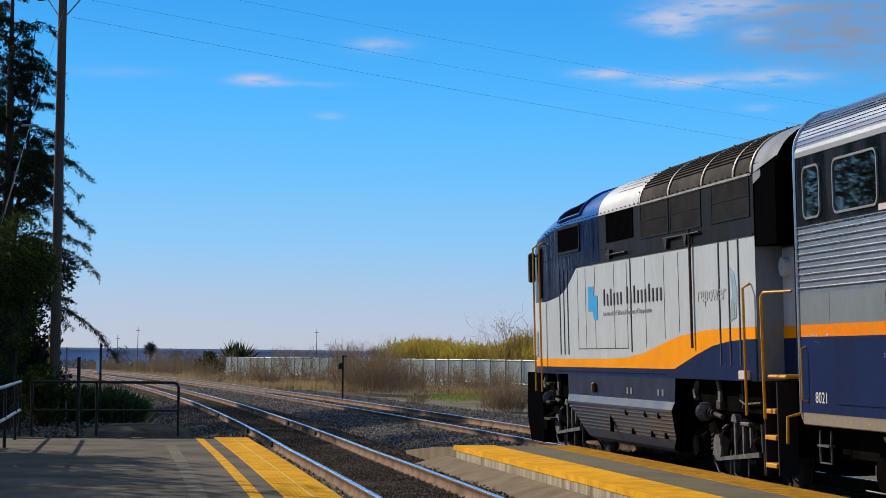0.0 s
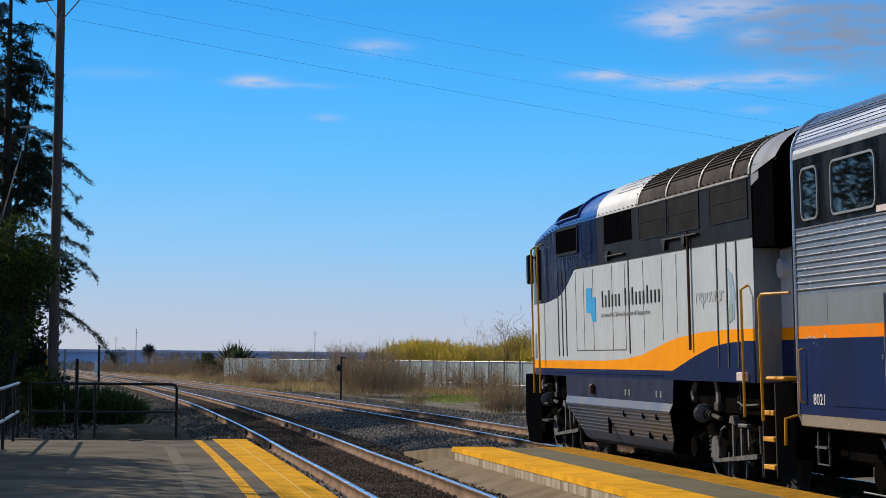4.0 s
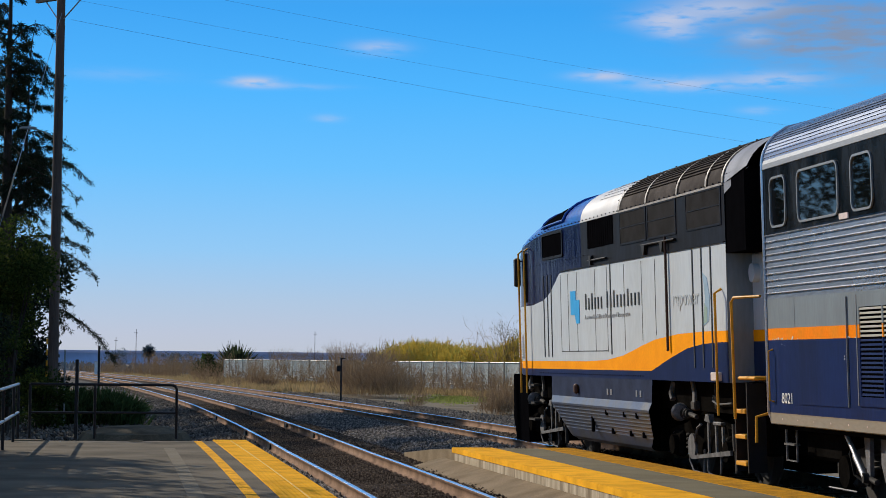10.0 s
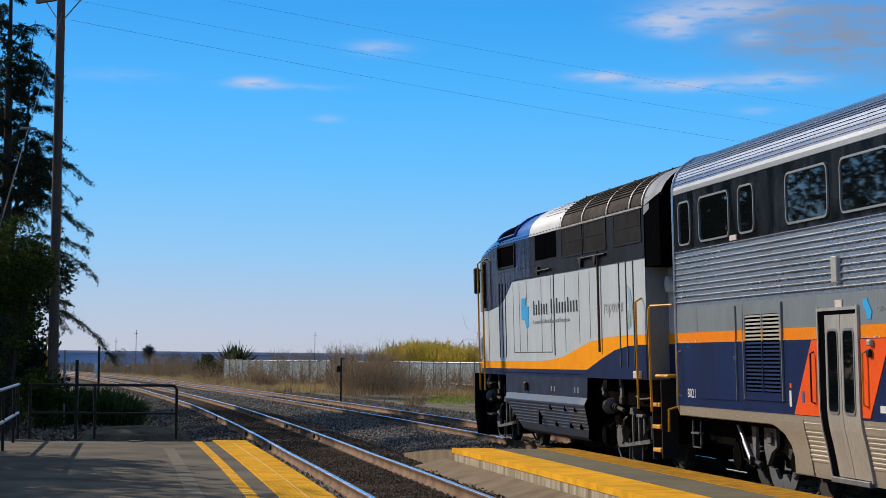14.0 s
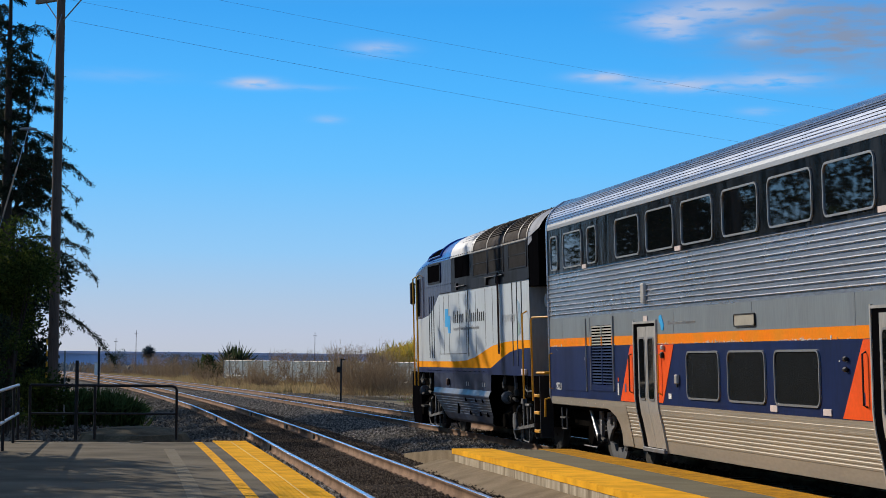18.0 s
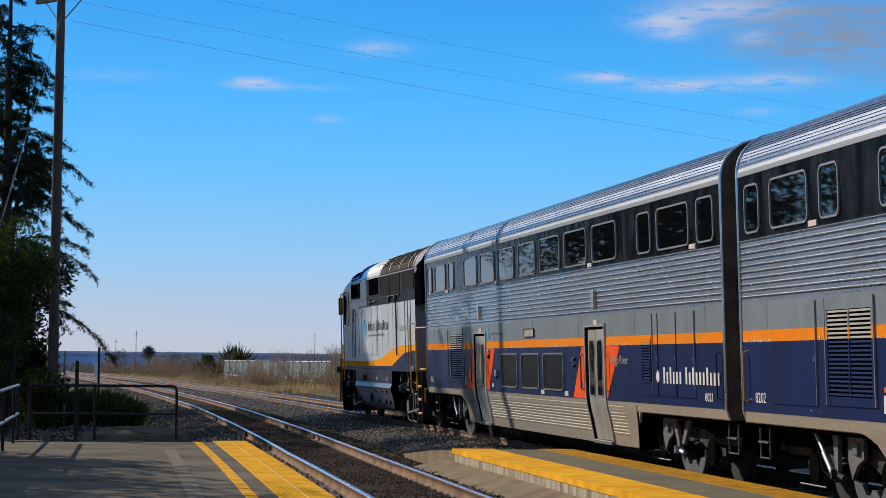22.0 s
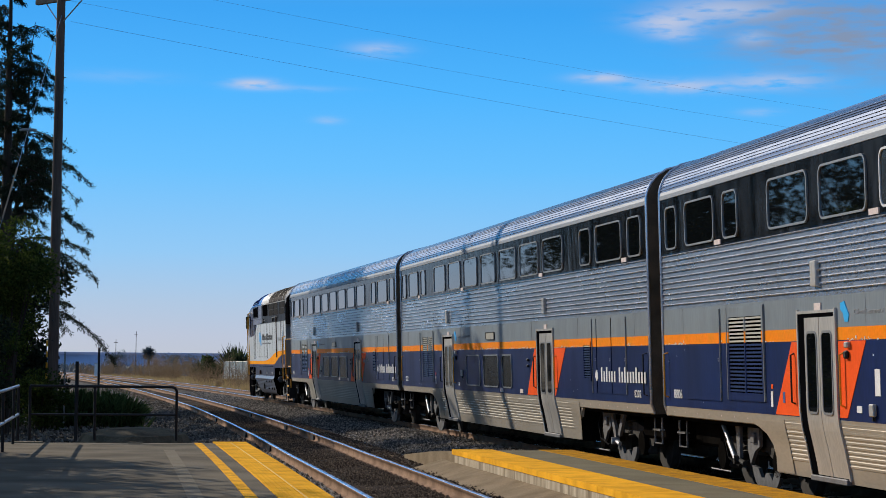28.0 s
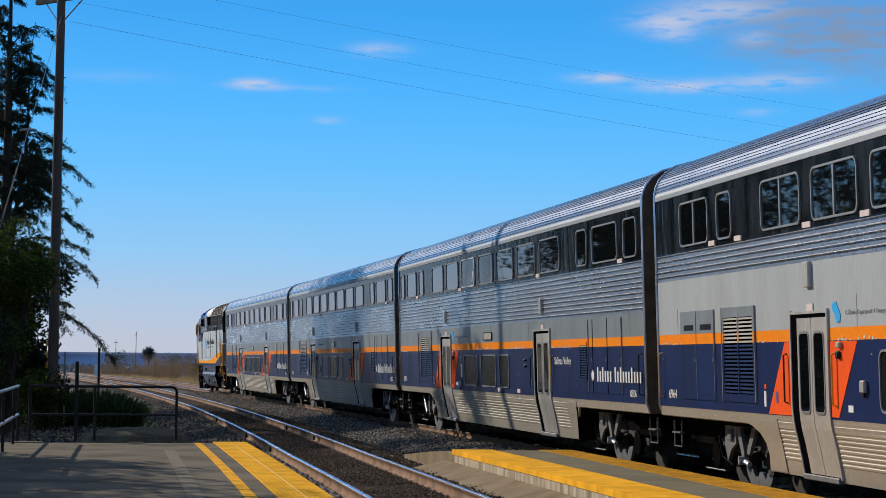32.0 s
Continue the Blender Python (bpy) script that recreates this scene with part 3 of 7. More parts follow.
def bars(parent, mat, y0, y1, z0, z1, words, side=-1, x=1.556, name="lettering_bar", label="", stroke=0.28):
    """Plain bars in place of lettering; words are shares of the length, with gaps between."""
    tot, at = sum(words) + 0.8 * (len(words) - 1), 0.0
    xa, xb = min(side * x, side * (x - 0.01)), max(side * x, side * (x - 0.01))
    for w in words:
        for k in range(w):
            cell = lambda e: y0 + (y1 - y0) * (at + k + e) / tot
            top = z1 if k == 0 or (k * 7 + w) % 4 == 0 else z0 + 0.72 * (z1 - z0)
            g = Geo().box(xa, xb, *sorted((cell(0.3), cell(0.3 + stroke))), z0, top)
            ob = part(name, g, mat, parent, label)
        at += w + 0.8
    return ob


def handrail(parent, pts, r=0.0125, mat=None, name="handrail"):
    return part(name, Geo().tube(pts, r, 8), mat or STEEL_DARK, parent, smooth=True)


WHEELS = []


def wheelset(parent, y, r):
    g = Geo()
    for s in (-1, 1):
        prof = [(-0.07, 0.10), (-0.07, r - 0.10), (-0.065, r - 0.06), (-0.06, r + 0.0), (0.055, r - 0.004), (0.066, r + 0.026), (0.075, r + 0.02), (0.07, r - 0.10), (0.06, 0.10)]
        pr = [(-a * s * -1 if s > 0 else a, b) for a, b in prof]
        g.wheel(s * 0.75, 0, 0, [(dx * (1 if s < 0 else 1), rr) for dx, rr in pr], 32)
    g.tube([(-0.98, 0, 0), (0.98, 0, 0)], 0.085, 12)
    for k in range(4):
        a = k * math.pi / 2
        for s in (-1, 1):
            g.tube([(s * 0.83, 0.22 * math.cos(a), 0.22 * math.sin(a)), (s * 0.845, 0.22 * math.cos(a), 0.22 * math.sin(a))], 0.035, 6)
    ob = part("wheelset", g, TREAD, parent, "steel wheels on an axle", smooth=True)
    ob.location = (0, y, r)
    WHEELS.append((ob, y, r))
    return ob


def coach_truck(parent, yc, damper=False):
    """A two-axle truck with side frames, springs, bolster links and brake discs."""
    r, wb = 0.457, 2.59
    fr = Geo()
    for s in (-1, 1):
        a, b = sorted((s * 0.98, s * 1.14))
        fr.prism([(yc - 1.75, 0.42), (yc - 1.75, 0.62), (yc - 0.75, 0.78), (yc + 0.75, 0.78), (yc + 1.75, 0.62), (yc + 1.75, 0.42), (yc + 1.0, 0.45), (yc + 0.6, 0.58), (yc - 0.6, 0.58), (yc - 1.0, 0.45)], "x", a, b)
        for e in (-1, 1):
            fr.box(a - 0.02, b + 0.02, yc + e * wb / 2 - 0.2, yc + e * wb / 2 + 0.2, 0.28, 0.64, 0.04)
    fr.box(-1.0, 1.0, yc - 0.35, yc + 0.35, 0.55, 0.80, 0.03)
    # added middle block that stops bright ground showing between the wheels
    fr.box(-0.3, 0.3, yc - 2.0, yc + 2.0, 0.22, 0.96, 0.03)
    tr = part("truck", fr, TRUCK, parent, "grimy cast steel coach truck")
    for e in (-1, 1):
        wheelset(tr, yc + e * wb / 2, r)
    for s in (-1, 1):
        for e in (-1, 1):
            sp = Geo()
            pts = [(s * 1.06 + 0.11 * math.cos(t), yc + e * 0.36 + 0.11 * math.sin(t), 0.52 + 0.30 * t / 31.4) for t in np.linspace(0, 31.4, 60)]
            sp.tube(pts, 0.022, 5)
            part("coil_spring", sp, TRUCK, tr, smooth=True)
        # V-shaped yoke that hangs from the body ahead of the rear axle, its bracket and arm
        a, b = sorted((s * 1.22, s * 1.27))
        yr = yc - wb / 2 + (0.50 if yc > 0 else 0.92)
        yk = Geo().prism([(yr - 0.05, 0.99), (yr + 0.92, 0.99), (yr + 0.92, 0.93), (yr + 0.66, 0.50), (yr + 0.54, 0.50), (yr + 0.56, 0.60), (yr + 0.74, 0.90), (yr + 0.16, 0.90), (yr + 0.42, 0.56), (yr + 0.32, 0.52), (yr - 0.05, 0.92)], "x", a, b)
        if damper:
            yk = Geo().prism([(yr + 1.02, 0.99), (yr + 1.86, 0.99), (yr + 1.86, 0.93), (yr + 1.22, 0.93), (yr + 1.14, 0.46), (yr + 1.04, 0.46)], "x", a, b)
        part("yoke", yk, TRUCK_PALE, tr, "grey suspension yoke")
        yb = yr - (0.80 if damper else 0.0)
        part("bracket", Geo().prism([(yb + 0.98, 0.94), (yb + 1.50, 0.94), (yb + 1.52, 0.62), (yb + 1.40, 0.40), (yb + 1.20, 0.58), (yb + 0.98, 0.66)], "x", a - s * 0.02, b - s * 0.02).box(a - 0.02, b + 0.02, yb + 1.10, yb + 1.28, 0.70, 0.84, 0.01), TRUCK_PALE, tr, "grey cast bracket")
        yk0 = yr + (1.12 if damper else 0.60)
        part("arm_knob", Geo().tube([(s * 1.20, yk0, 0.44), (s * 1.33, yk0 + 0.02, 0.44)], 0.062, 12).tube([(s * 1.26, yk0 + 0.02, 0.44), (s * 1.26, yk0 - 0.28, 0.40)], 0.035, 8), TRUCK if damper else GALV, tr, smooth=True)
        if damper:
            part("damper", Geo().tube([(s * 1.29, yr + 1.80, 0.96), (s * 1.29, yr + 1.16, 0.45)], 0.032, 10).tube([(s * 1.29, yr + 1.46, 0.69), (s * 1.29, yr + 1.16, 0.45)], 0.044, 10), GALV, tr, "bright steel damper", smooth=True)
        for e in (-1, 1):
            yb = yc + e * wb / 2
            part("axle_cover", Geo().wheel(s * 1.16, yb, r, [(-0.06, 0.20), (0.05, 0.20), (0.07, 0.15), (0.07, 0.02)], 20), UNDER, tr, smooth=True)
        # pale half disc that shields the rear wheel, with a notched upper edge
        arc = [radians(q) for q in range(190, 351, 10)]
        part("wheel_guard", Geo().prism([(yr + 0.64 * math.cos(q), r + 0.005 + 0.44 * math.sin(q)) for q in arc] + [(yr + 0.36, 0.36), (yr + 0.22, 0.24), (yr + 0.08, 0.24), (yr + 0.02, 0.31), (yr - 0.12, 0.31), (yr - 0.26, 0.22), (yr - 0.38, 0.36)], "x", a - s * 0.05, b - s * 0.05), GUARD, tr, "pale grey wheel guard")
        part("brake_hose", Geo().tube([(s * 1.22, yr + 1.62, 0.95), (s * 1.28, yr + 1.68, 0.70), (s * 1.26, yr + 1.60, 0.45), (s * 1.20, yr + 1.30, 0.34)], 0.016, 6), RUBBER, tr, smooth=True)
        part("brake_rod", Geo().tube([(s * 1.20, yc + 1.9, 0.24), (s * 1.20, yc + 0.9, 0.24)], 0.012, 6), TRUCK_PALE, tr, smooth=True)
    return tr


def banded(g, x0, x1, y0, y1, z0, z1):
    """A plate in the coach's three colours: navy, the orange stripe, grey."""
    zs = [z0] + [z for z in (2.07, 2.22) if z0 + 0.001 < z < z1 - 0.001] + [z1]
    v = [(x, y, z) for z in zs for x, y in ((x0, y0), (x1, y0), (x1, y1), (x0, y1))]
    for k in range(len(zs) - 1):
        mid = (zs[k] + zs[k + 1]) / 2
        slot = 0 if mid < 2.07 else (1 if mid < 2.22 else 2)
        if k == 0:
            base = len(g.v)
            g.add(v, [(3, 2, 1, 0)], slot)
        n = 4 * k
        for i in range(4):
            q = (n + i, n + (i + 1) % 4, n + 4 + (i + 1) % 4, n + 4 + i)
            g.f.append(tuple(base + t for t in q))
            g.m.append(slot)
    g.f.append(tuple(base + 4 * (len(zs) - 1) + t for t in (0, 1, 2, 3)))
    g.m.append(slot)
    return g


def tall_panel(parent, u0, u1, z0=1.27, z1=2.55, hinge=True):
    """A locker door that runs up through the stripe, with a dark hinge strip."""
    pn = part("access_panel", banded(Geo(), -1.564, -1.549, yy(u1), yy(u0), z0, z1), [NAVY, ORANGE, GREY_PAINT], parent)
    part("panel_gap", Geo().box(-1.556, -1.549, yy(u1) - 0.012, yy(u1), z0, z1).box(-1.556, -1.549, yy(u0), yy(u0) + 0.012, z0, z1), BLACKOUT, pn)
    if hinge:
        part("hinge_strip", Geo().box(-1.570, -1.549, yy(u1) - 0.024, yy(u1) - 0.012, z0, z1), GASKET, pn)
    for z in (z0 + 0.55, z0 + 0.58):
        part("latch", Geo().box(-1.570, -1.560, yy(u1) + 0.05, yy(u1) + 0.075, z, z + 0.02), GALV, pn)
    return pn


def louvre(parent, y0, y1, z0, z1, n, side, x=1.55, split=True, cols=(None, None), z_split=2.07, z_top=2.22):
    s = side
    g = Geo().box(min(s * (x - 0.02), s * (x + 0.002)), max(s * (x - 0.02), s * (x + 0.002)), y0, y1, z0, z1)
    v = part("vent", g, BLACKOUT, parent, "louvred ventilation grille")
    x0, x1 = sorted((s * (x - 0.005), s * (x + 0.018)))
    p = (z1 - z0) / n
    halves = ((y0, (y0 + y1) / 2 - 0.02), ((y0 + y1) / 2 + 0.02, y1)) if split else ((y0, y1),)
    for i in range(n):
        z = z0 + (i + 0.5) * p
        mt = NAVY if z < z_split else CREAM
        for a, b in halves:
            sl = Geo().prism([(s * (x - 0.002), z + 0.30 * p), (s * (x + 0.010), z + 0.30 * p), (s * (x + 0.014), z - 0.16 * p), (s * (x + 0.010), z - 0.20 * p)], "y", a, b)
            part("slat", sl, mt, v)
    fr = Geo()
    ym = (y0 + y1) / 2
    rim = 0.07 if split else 0.03
    for a, b in ((y0 - rim, y0), (y1, y1 + rim)) + (((ym - 0.02, ym + 0.02),) if split else ()):
        banded(fr, x0, x1, a, b, z0, z1)
    banded(fr, x0, x1, y0 - rim, y1 + rim, z1, z1 + 2 * rim)
    banded(fr, x0, x1, y0 - rim, y1 + rim, z0 - 1.5 * rim, z0)
    part("frame", fr, [NAVY, ORANGE, GREY_PAINT], v)
    if split:
        for y in (y0 - rim - 0.012, y1 + rim + 0.012):
            part("hinge_strip", Geo().box(*sorted((s * x, s * (x + 0.024))), y - 0.012, y + 0.012, z0 - 0.10, z1 + 0.14), GASKET, v)
    return v


SIDE_LOW = [(1.41, 0.385), (1.435, 0.55), (1.475, 0.78), (1.515, 0.95), (1.535, 1.06)]


def low_x(z):
    return float(np.interp(z, [p[1] for p in SIDE_LOW] + [1.25], [p[0] for p in SIDE_LOW] + [1.55]))


def coach_door(parent, u0, u1, side, z0=0.42, z1=2.40):
    """A double door that follows the side's inward lean at the foot, on a black sheet that stands for recess shade."""
    s = side
    y0, y1 = yy(u1), yy(u0)

    def sheet(a, b, zs, dx, th=0.03):
        g = Geo()
        v = []
        for z in zs:
            x = low_x(z) if z < 1.25 else 1.55
            v += [(s * (x + dx), a, z), (s * (x + dx), b, z), (s * (x + dx - th), a, z), (s * (x + dx - th), b, z)]
        n = len(zs)
        f = []
        for i in range(n - 1):
            o = 4 * i
            f += [(o, o + 1, o + 5, o + 4), (o + 2, o + 6, o + 7, o + 3), (o, o + 4, o + 6, o + 2), (o + 1, o + 3, o + 7, o + 5)]
        f += [(0, 2, 3, 1), (4 * n - 4, 4 * n - 3, 4 * n - 1, 4 * n - 2)]
        return g.add(v, f)
    zz = [z0, 0.6, 0.8, 1.0, 1.1, 1.25, 1.6, 2.0, z1]
    door = part("door", sheet(y0, y1, zz, 0.014, 0.06), BLACKOUT, parent, "double sliding door on a black sheet that stands for recess shade")
    w = y1 - y0
    # leaves stop short: the black strip left forward stands for the jamb's shadow
    cells = ((y0 + 0.03, y0 + 0.03 + (w - 0.30) / 2), (y0 + 0.05 + (w - 0.30) / 2, y1 - 0.25))
    for a, b in cells:
        lf = part("leaf", sheet(a, b, [z0 + 0.03, 0.6, 0.8, 1.0, 1.1, 1.25, 1.6, 2.0, z1 - 0.05], 0.022, 0.02), DOOR_STEEL, door)
        m, h = (a + b) / 2, 0.40 * (b - a)
        part("pane", Geo().prism(round_rect(m - h * 0.80, m + h * 0.80, 1.22, 2.16, 0.06), "x", s * 1.560, s * 1.576), GLASS, lf)
        part("gasket", frame_ring(round_rect(m - h * 0.80 - 0.025, m + h * 0.80 + 0.025, 1.19, 2.19, 0.09), round_rect(m - h * 0.80, m + h * 0.80, 1.22, 2.16, 0.06), s * 1.560, s * 1.580), GASKET, lf)
    fr = Geo()
    for a, b in ((y0 - 0.03, y0 + 0.01), (y1 - 0.01, y1 + 0.03)):
        gg = sheet(a, b, [z0, 0.6, 0.8, 1.0, 1.1, 1.25, 1.6, 2.0, z1 + 0.05], 0.028, 0.05)
        fr.add(gg.v, gg.f)
    fr.box(*sorted((s * 1.53, s * 1.578)), y0, y1, z1, z1 + 0.035)
    part("door_frame", fr, DOOR_STEEL, door)
    part("step", Geo().box(*sorted((s * 1.30, s * 1.47)), y0 + 0.02, y1 - 0.02, z0 - 0.05, z0 + 0.02, 0.01), TRUCK_PALE, door, "worn steel door step")
    return door


UPPER = [(0.75, 1.34), (1.86, 3.31), (3.80, 4.45), (5.83, 7.36), (7.84, 9.38), (9.86, 11.42), (11.93, 13.47), (13.94, 15.58), (16.02, 17.66), (18.12, 19.73),
         (21.10, 21.84), (22.26, 23.92), (24.37, 25.13)]
UPPER_B = [(1.86, 3.31), (3.80, 4.45), (5.83, 7.36), (7.84, 9.38), (9.86, 11.42), (11.93, 13.47), (13.94, 15.58), (16.02, 17.66), (18.12, 19.73), (21.10, 21.84), (22.26, 23.92)]


def make_coach(number, label, front_red=True, rear_red=True, smooth_side=False, title="", lower=((9.94, 11.53), (11.98, 13.58), (14.0, 15.66)), rear_text=True, open_window=False, front_damper=False, filled_pane=False):
    """A two-level coach. u runs from 0.40 to 25.51 behind the front coupler."""
    car = thing("passenger_coach", label, "train car", group="coaches of the train")
    body_ends = lambda z: (yy(25.51), yy(0.40))
    X = 1.55
    # painted lower side, from the sill over the trucks to the stripe and the grey band
    prof = [(1.50, 0.985), (1.53, 1.0), (1.545, 1.12), (X, 1.14), (X, 2.07), (X, 2.22), (X, 2.60)]
    slots = [0, 0, 0, 1, 2, 3]
    lowm = [SKIRT_STEEL, NAVY, ORANGE, LIGHT_GREY if smooth_side else GREY_PAINT]
    part("lower_side", shell(prof, body_ends, slots), lowm, car, "navy side with an orange stripe, scuffed along its edge")
    # the darker groove slot paints shade between the ribs
    if smooth_side:
        part("smooth_panel", shell([(X, 2.60), (X, 3.02), (X, 3.03)], body_ends), LIGHT_GREY, car, "plain light grey panel")
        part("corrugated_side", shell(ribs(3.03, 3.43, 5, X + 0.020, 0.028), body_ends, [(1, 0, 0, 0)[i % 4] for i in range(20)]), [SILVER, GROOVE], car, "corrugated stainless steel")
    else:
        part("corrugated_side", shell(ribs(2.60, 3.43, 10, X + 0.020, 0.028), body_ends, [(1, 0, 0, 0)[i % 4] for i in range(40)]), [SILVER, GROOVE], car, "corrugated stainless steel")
    part("window_band", shell([(X + 0.004, 3.43), (X, 3.45), (X, 4.28)], body_ends), BAND, car, "glossy black window band, streaked")
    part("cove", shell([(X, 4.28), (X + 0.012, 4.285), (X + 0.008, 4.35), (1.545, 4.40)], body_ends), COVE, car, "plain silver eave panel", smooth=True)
    # roof with lengthwise ribs, the grooves darkened in colour for their shade
    base = [(1.545, 4.40), (1.52, 4.50), (1.46, 4.62), (1.36, 4.73), (1.20, 4.83), (0.75, 4.94), (0.0, 4.99)]
    rp = []
    nr = 34
    seg = np.concatenate([[0], np.cumsum(np.hypot(np.diff([p[0] for p in base]), np.diff([p[1] for p in base])))])
    for i in range(nr):
        for k, d in ((0.0, 0.0), (0.50, 0.0), (0.62, 0.009), (0.88, 0.009)):
            a = seg[-1] * (i + k) / nr
            x, z = float(np.interp(a, seg, [p[0] for p in base])), float(np.interp(a, seg, [p[1] for p in base]))
            a2 = min(a + 0.04, seg[-1])
            dx_ = float(np.interp(a2, seg, [p[0] for p in base])) - float(np.interp(a2 - 0.06, seg, [p[0] for p in base]))
            dz_ = float(np.interp(a2, seg, [p[1] for p in base])) - float(np.interp(a2 - 0.06, seg, [p[1] for p in base]))
            ln_ = math.hypot(dx_, dz_)
            rp.append((x + d * dz_ / ln_, z - d * dx_ / ln_))
    rp.append((0.0, 4.99))
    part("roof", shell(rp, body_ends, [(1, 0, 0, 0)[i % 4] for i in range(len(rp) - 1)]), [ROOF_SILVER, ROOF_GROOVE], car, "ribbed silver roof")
    # ends and floor
    e = Geo()
    sec = [(1.50, 0.985), (X, 1.14), (X, 4.28), (1.545, 4.40), (1.52, 4.50), (1.46, 4.62), (1.36, 4.73), (1.20, 4.83), (0.75, 4.94), (0, 4.99)]
    ring = [(-x, z) for x, z in sec] + [(x, z) for x, z in sec[-2::-1]]
    for y in (yy(0.405), yy(25.505)):
        n = len(ring)
        # dark brown in place of silver, to put the gap's shade into the colour
        part("end_wall", Geo().add([(x, y, z) for x, z in ring], [tuple(range(n))]), DIAPH, car, "end wall in dark brown for the gap's shade")
    part("floor_pan", Geo().box(-1.45, 1.45, yy(25.45), yy(0.45), 0.93, 0.985), UNDER, car)
    # corner posts and hooped end mouldings
    for u in (0.40, 25.51):
        hp = [(-x * 1.004, yy(u), z + 0.012) for x, z in sec] + [(x * 1.004, yy(u), z + 0.012) for x, z in sec[-2::-1]]
        part("end_moulding", Geo().tube(hp, 0.022, 6), SILVER, car, smooth=True)
    # low corrugated skirt between the trucks
    def skirt_ends(z):
        t = (z - 0.385) / (1.14 - 0.385)
        return yy(20.36 + 0.40 * t), yy(float(np.interp(z, [0.385, 0.6, 0.75, 0.88, 0.97, 1.0, 1.14], [5.46, 5.54, 5.50, 5.34, 5.06, 4.86, 4.80])))
    sk = []
    nrib = 10
    for i in range(nrib):
        for k, d in ((0.0, 0), (0.22, 0.0), (0.40, 0.0055), (0.82, 0.0055)):
            z = 0.56 + (1.12 - 0.56) * (i + k) / nrib
            sk.append((low_x(z) + d, z))
    part("skirt", shell([(1.36, 0.385), (1.41, 0.386), (1.425, 0.48)] + sk + [(1.55, 1.145)], skirt_ends), SKIRT_STEEL, car, "corrugated warm grey steel skirt")
    # plain margins of the skirt beside the wheel arches
    for s in (-1, 1):
        for rear in (True, False):
            zs, v = [0.40, 0.50, 0.60, 0.68, 0.75, 0.82, 0.88, 0.93, 0.97, 1.0, 1.05, 1.10], []
            for z in zs:
                e0, e1 = skirt_ends(z)
                a, b = (e0 + 0.002, yy(19.92)) if rear else (yy(6.18), e1 - 0.002)
                v += [(s * (low_x(z) + 0.012), a, z), (s * (low_x(z) + 0.012), b, z)]
            part("skirt_margin", Geo().add(v, [(2 * i, 2 * i + 1, 2 * i + 3, 2 * i + 2) for i in range(len(zs) - 1)]), SKIRT_STEEL, car)
    # rounded corners where the skirt meets the sill
    for s in (-1, 1):
        for u, d, rr in ((20.74, 1, 0.18),):
            arc = [(yy(u + d * rr * (1 - math.sin(t))), 1.0 - rr * (1 - math.cos(t))) for t in np.linspace(0, math.pi / 2, 7)]
            part("arch_corner", Geo().prism([(yy(u), 1.0), (yy(u) , 0.58)][:1] + arc[::-1], "x", s * 1.47, s * 1.515), SKIRT_STEEL, car)
    fl = Geo().box(-1.36, 1.36, yy(20.3), yy(5.62), 0.36, 0.387)
    for a in (5.64, 20.36):
        fl.box(-1.40, 1.40, yy(a) - 0.02, yy(a) + 0.02, 0.387, 0.985)
    part("underside", fl, UNDER, car)
    # dark underframe gear round the trucks
    for a, b in ((0.8, 2.2), (23.7, 25.1)):
        part("underframe_gear", Geo().box(-1.2, 1.2, yy(b), yy(a), 0.55, 0.93, 0.05).box(-0.25, 0.25, yy(b) - 0.3, yy(a) + 0.3, 0.6, 0.9, 0.04), UNDER, car)
    for s in (-1, 1):
        for u0, u1 in (UPPER_B if smooth_side else UPPER):
            tilt, blind = open_window and u0 == 9.86, open_window and u0 == 11.93
            pane = window(car, yy(u1), yy(u0), 3.53, 4.13, s, mullion=smooth_side and u1 - u0 > 1.0, shade=BLIND if blind or tilt else None, rim=LOCO_WHITE if tilt else None)
            if tilt:
                part("sash_stay", Geo().prism([(yy(u1 - 0.32), 3.60), (yy(u1 - 0.24), 3.60), (yy(u1 - 0.12), 3.86), (yy(u1 - 0.22), 3.84)], "x", s * 1.55, s * 1.562), LOCO_WHITE, pane, "pale stay of the tilted sash")
        for k, (u0, u1) in enumerate(lower):
            window(car, yy(u1), yy(u0), 1.28, 1.93, s, shade=NAVY if filled_pane and k == 0 else LOWER_GLASS)
        for (u0, u1), red in (((6.90, 8.24), front_red), ((17.44, 18.80), rear_red)):
            coach_door(car, u0, u1, s)
            if red:
                w = -1 if u0 < 10 else 1
                a, b = sorted((s * 1.549, s * 1.556))
                part("red_panel", Geo().prism([(yy(u0 - 0.06), 2.06), (yy(u0 - 0.30), 2.06), (yy(u0 - 1.02), 1.15), (yy(u0 - 0.06), 1.15)], "x", a, b), REDORANGE, car, "bright red-orange slanted panel")
                part("red_panel", Geo().prism([(yy(u1 + 0.06), 2.06), (yy(u1 + 0.98), 2.06), (yy(u1 + 0.30 if u0 < 10 else u1 + 0.1), 1.17), (yy(u1 + 0.06), 1.17)], "x", a, b), REDORANGE, car, "bright red-orange slanted panel")
            for u in (u0 - 0.22, u1 + 0.22):
                handrail(car, [(s * 1.555, yy(u), 1.92), (s * 1.60, yy(u), 1.90), (s * 1.60, yy(u), 1.32), (s * 1.555, yy(u), 1.30)], mat=STEEL_DARK if u < u0 else YEL_RAIL)
        if s > 0:
            continue
        # small fittings on the platform side
        if smooth_side:
            louvre(car, yy(5.30), yy(3.96), 1.38, 2.42, 20, s)
        else:
            louvre(car, yy(5.40), yy(3.92), 1.40, 2.42, 20, s)
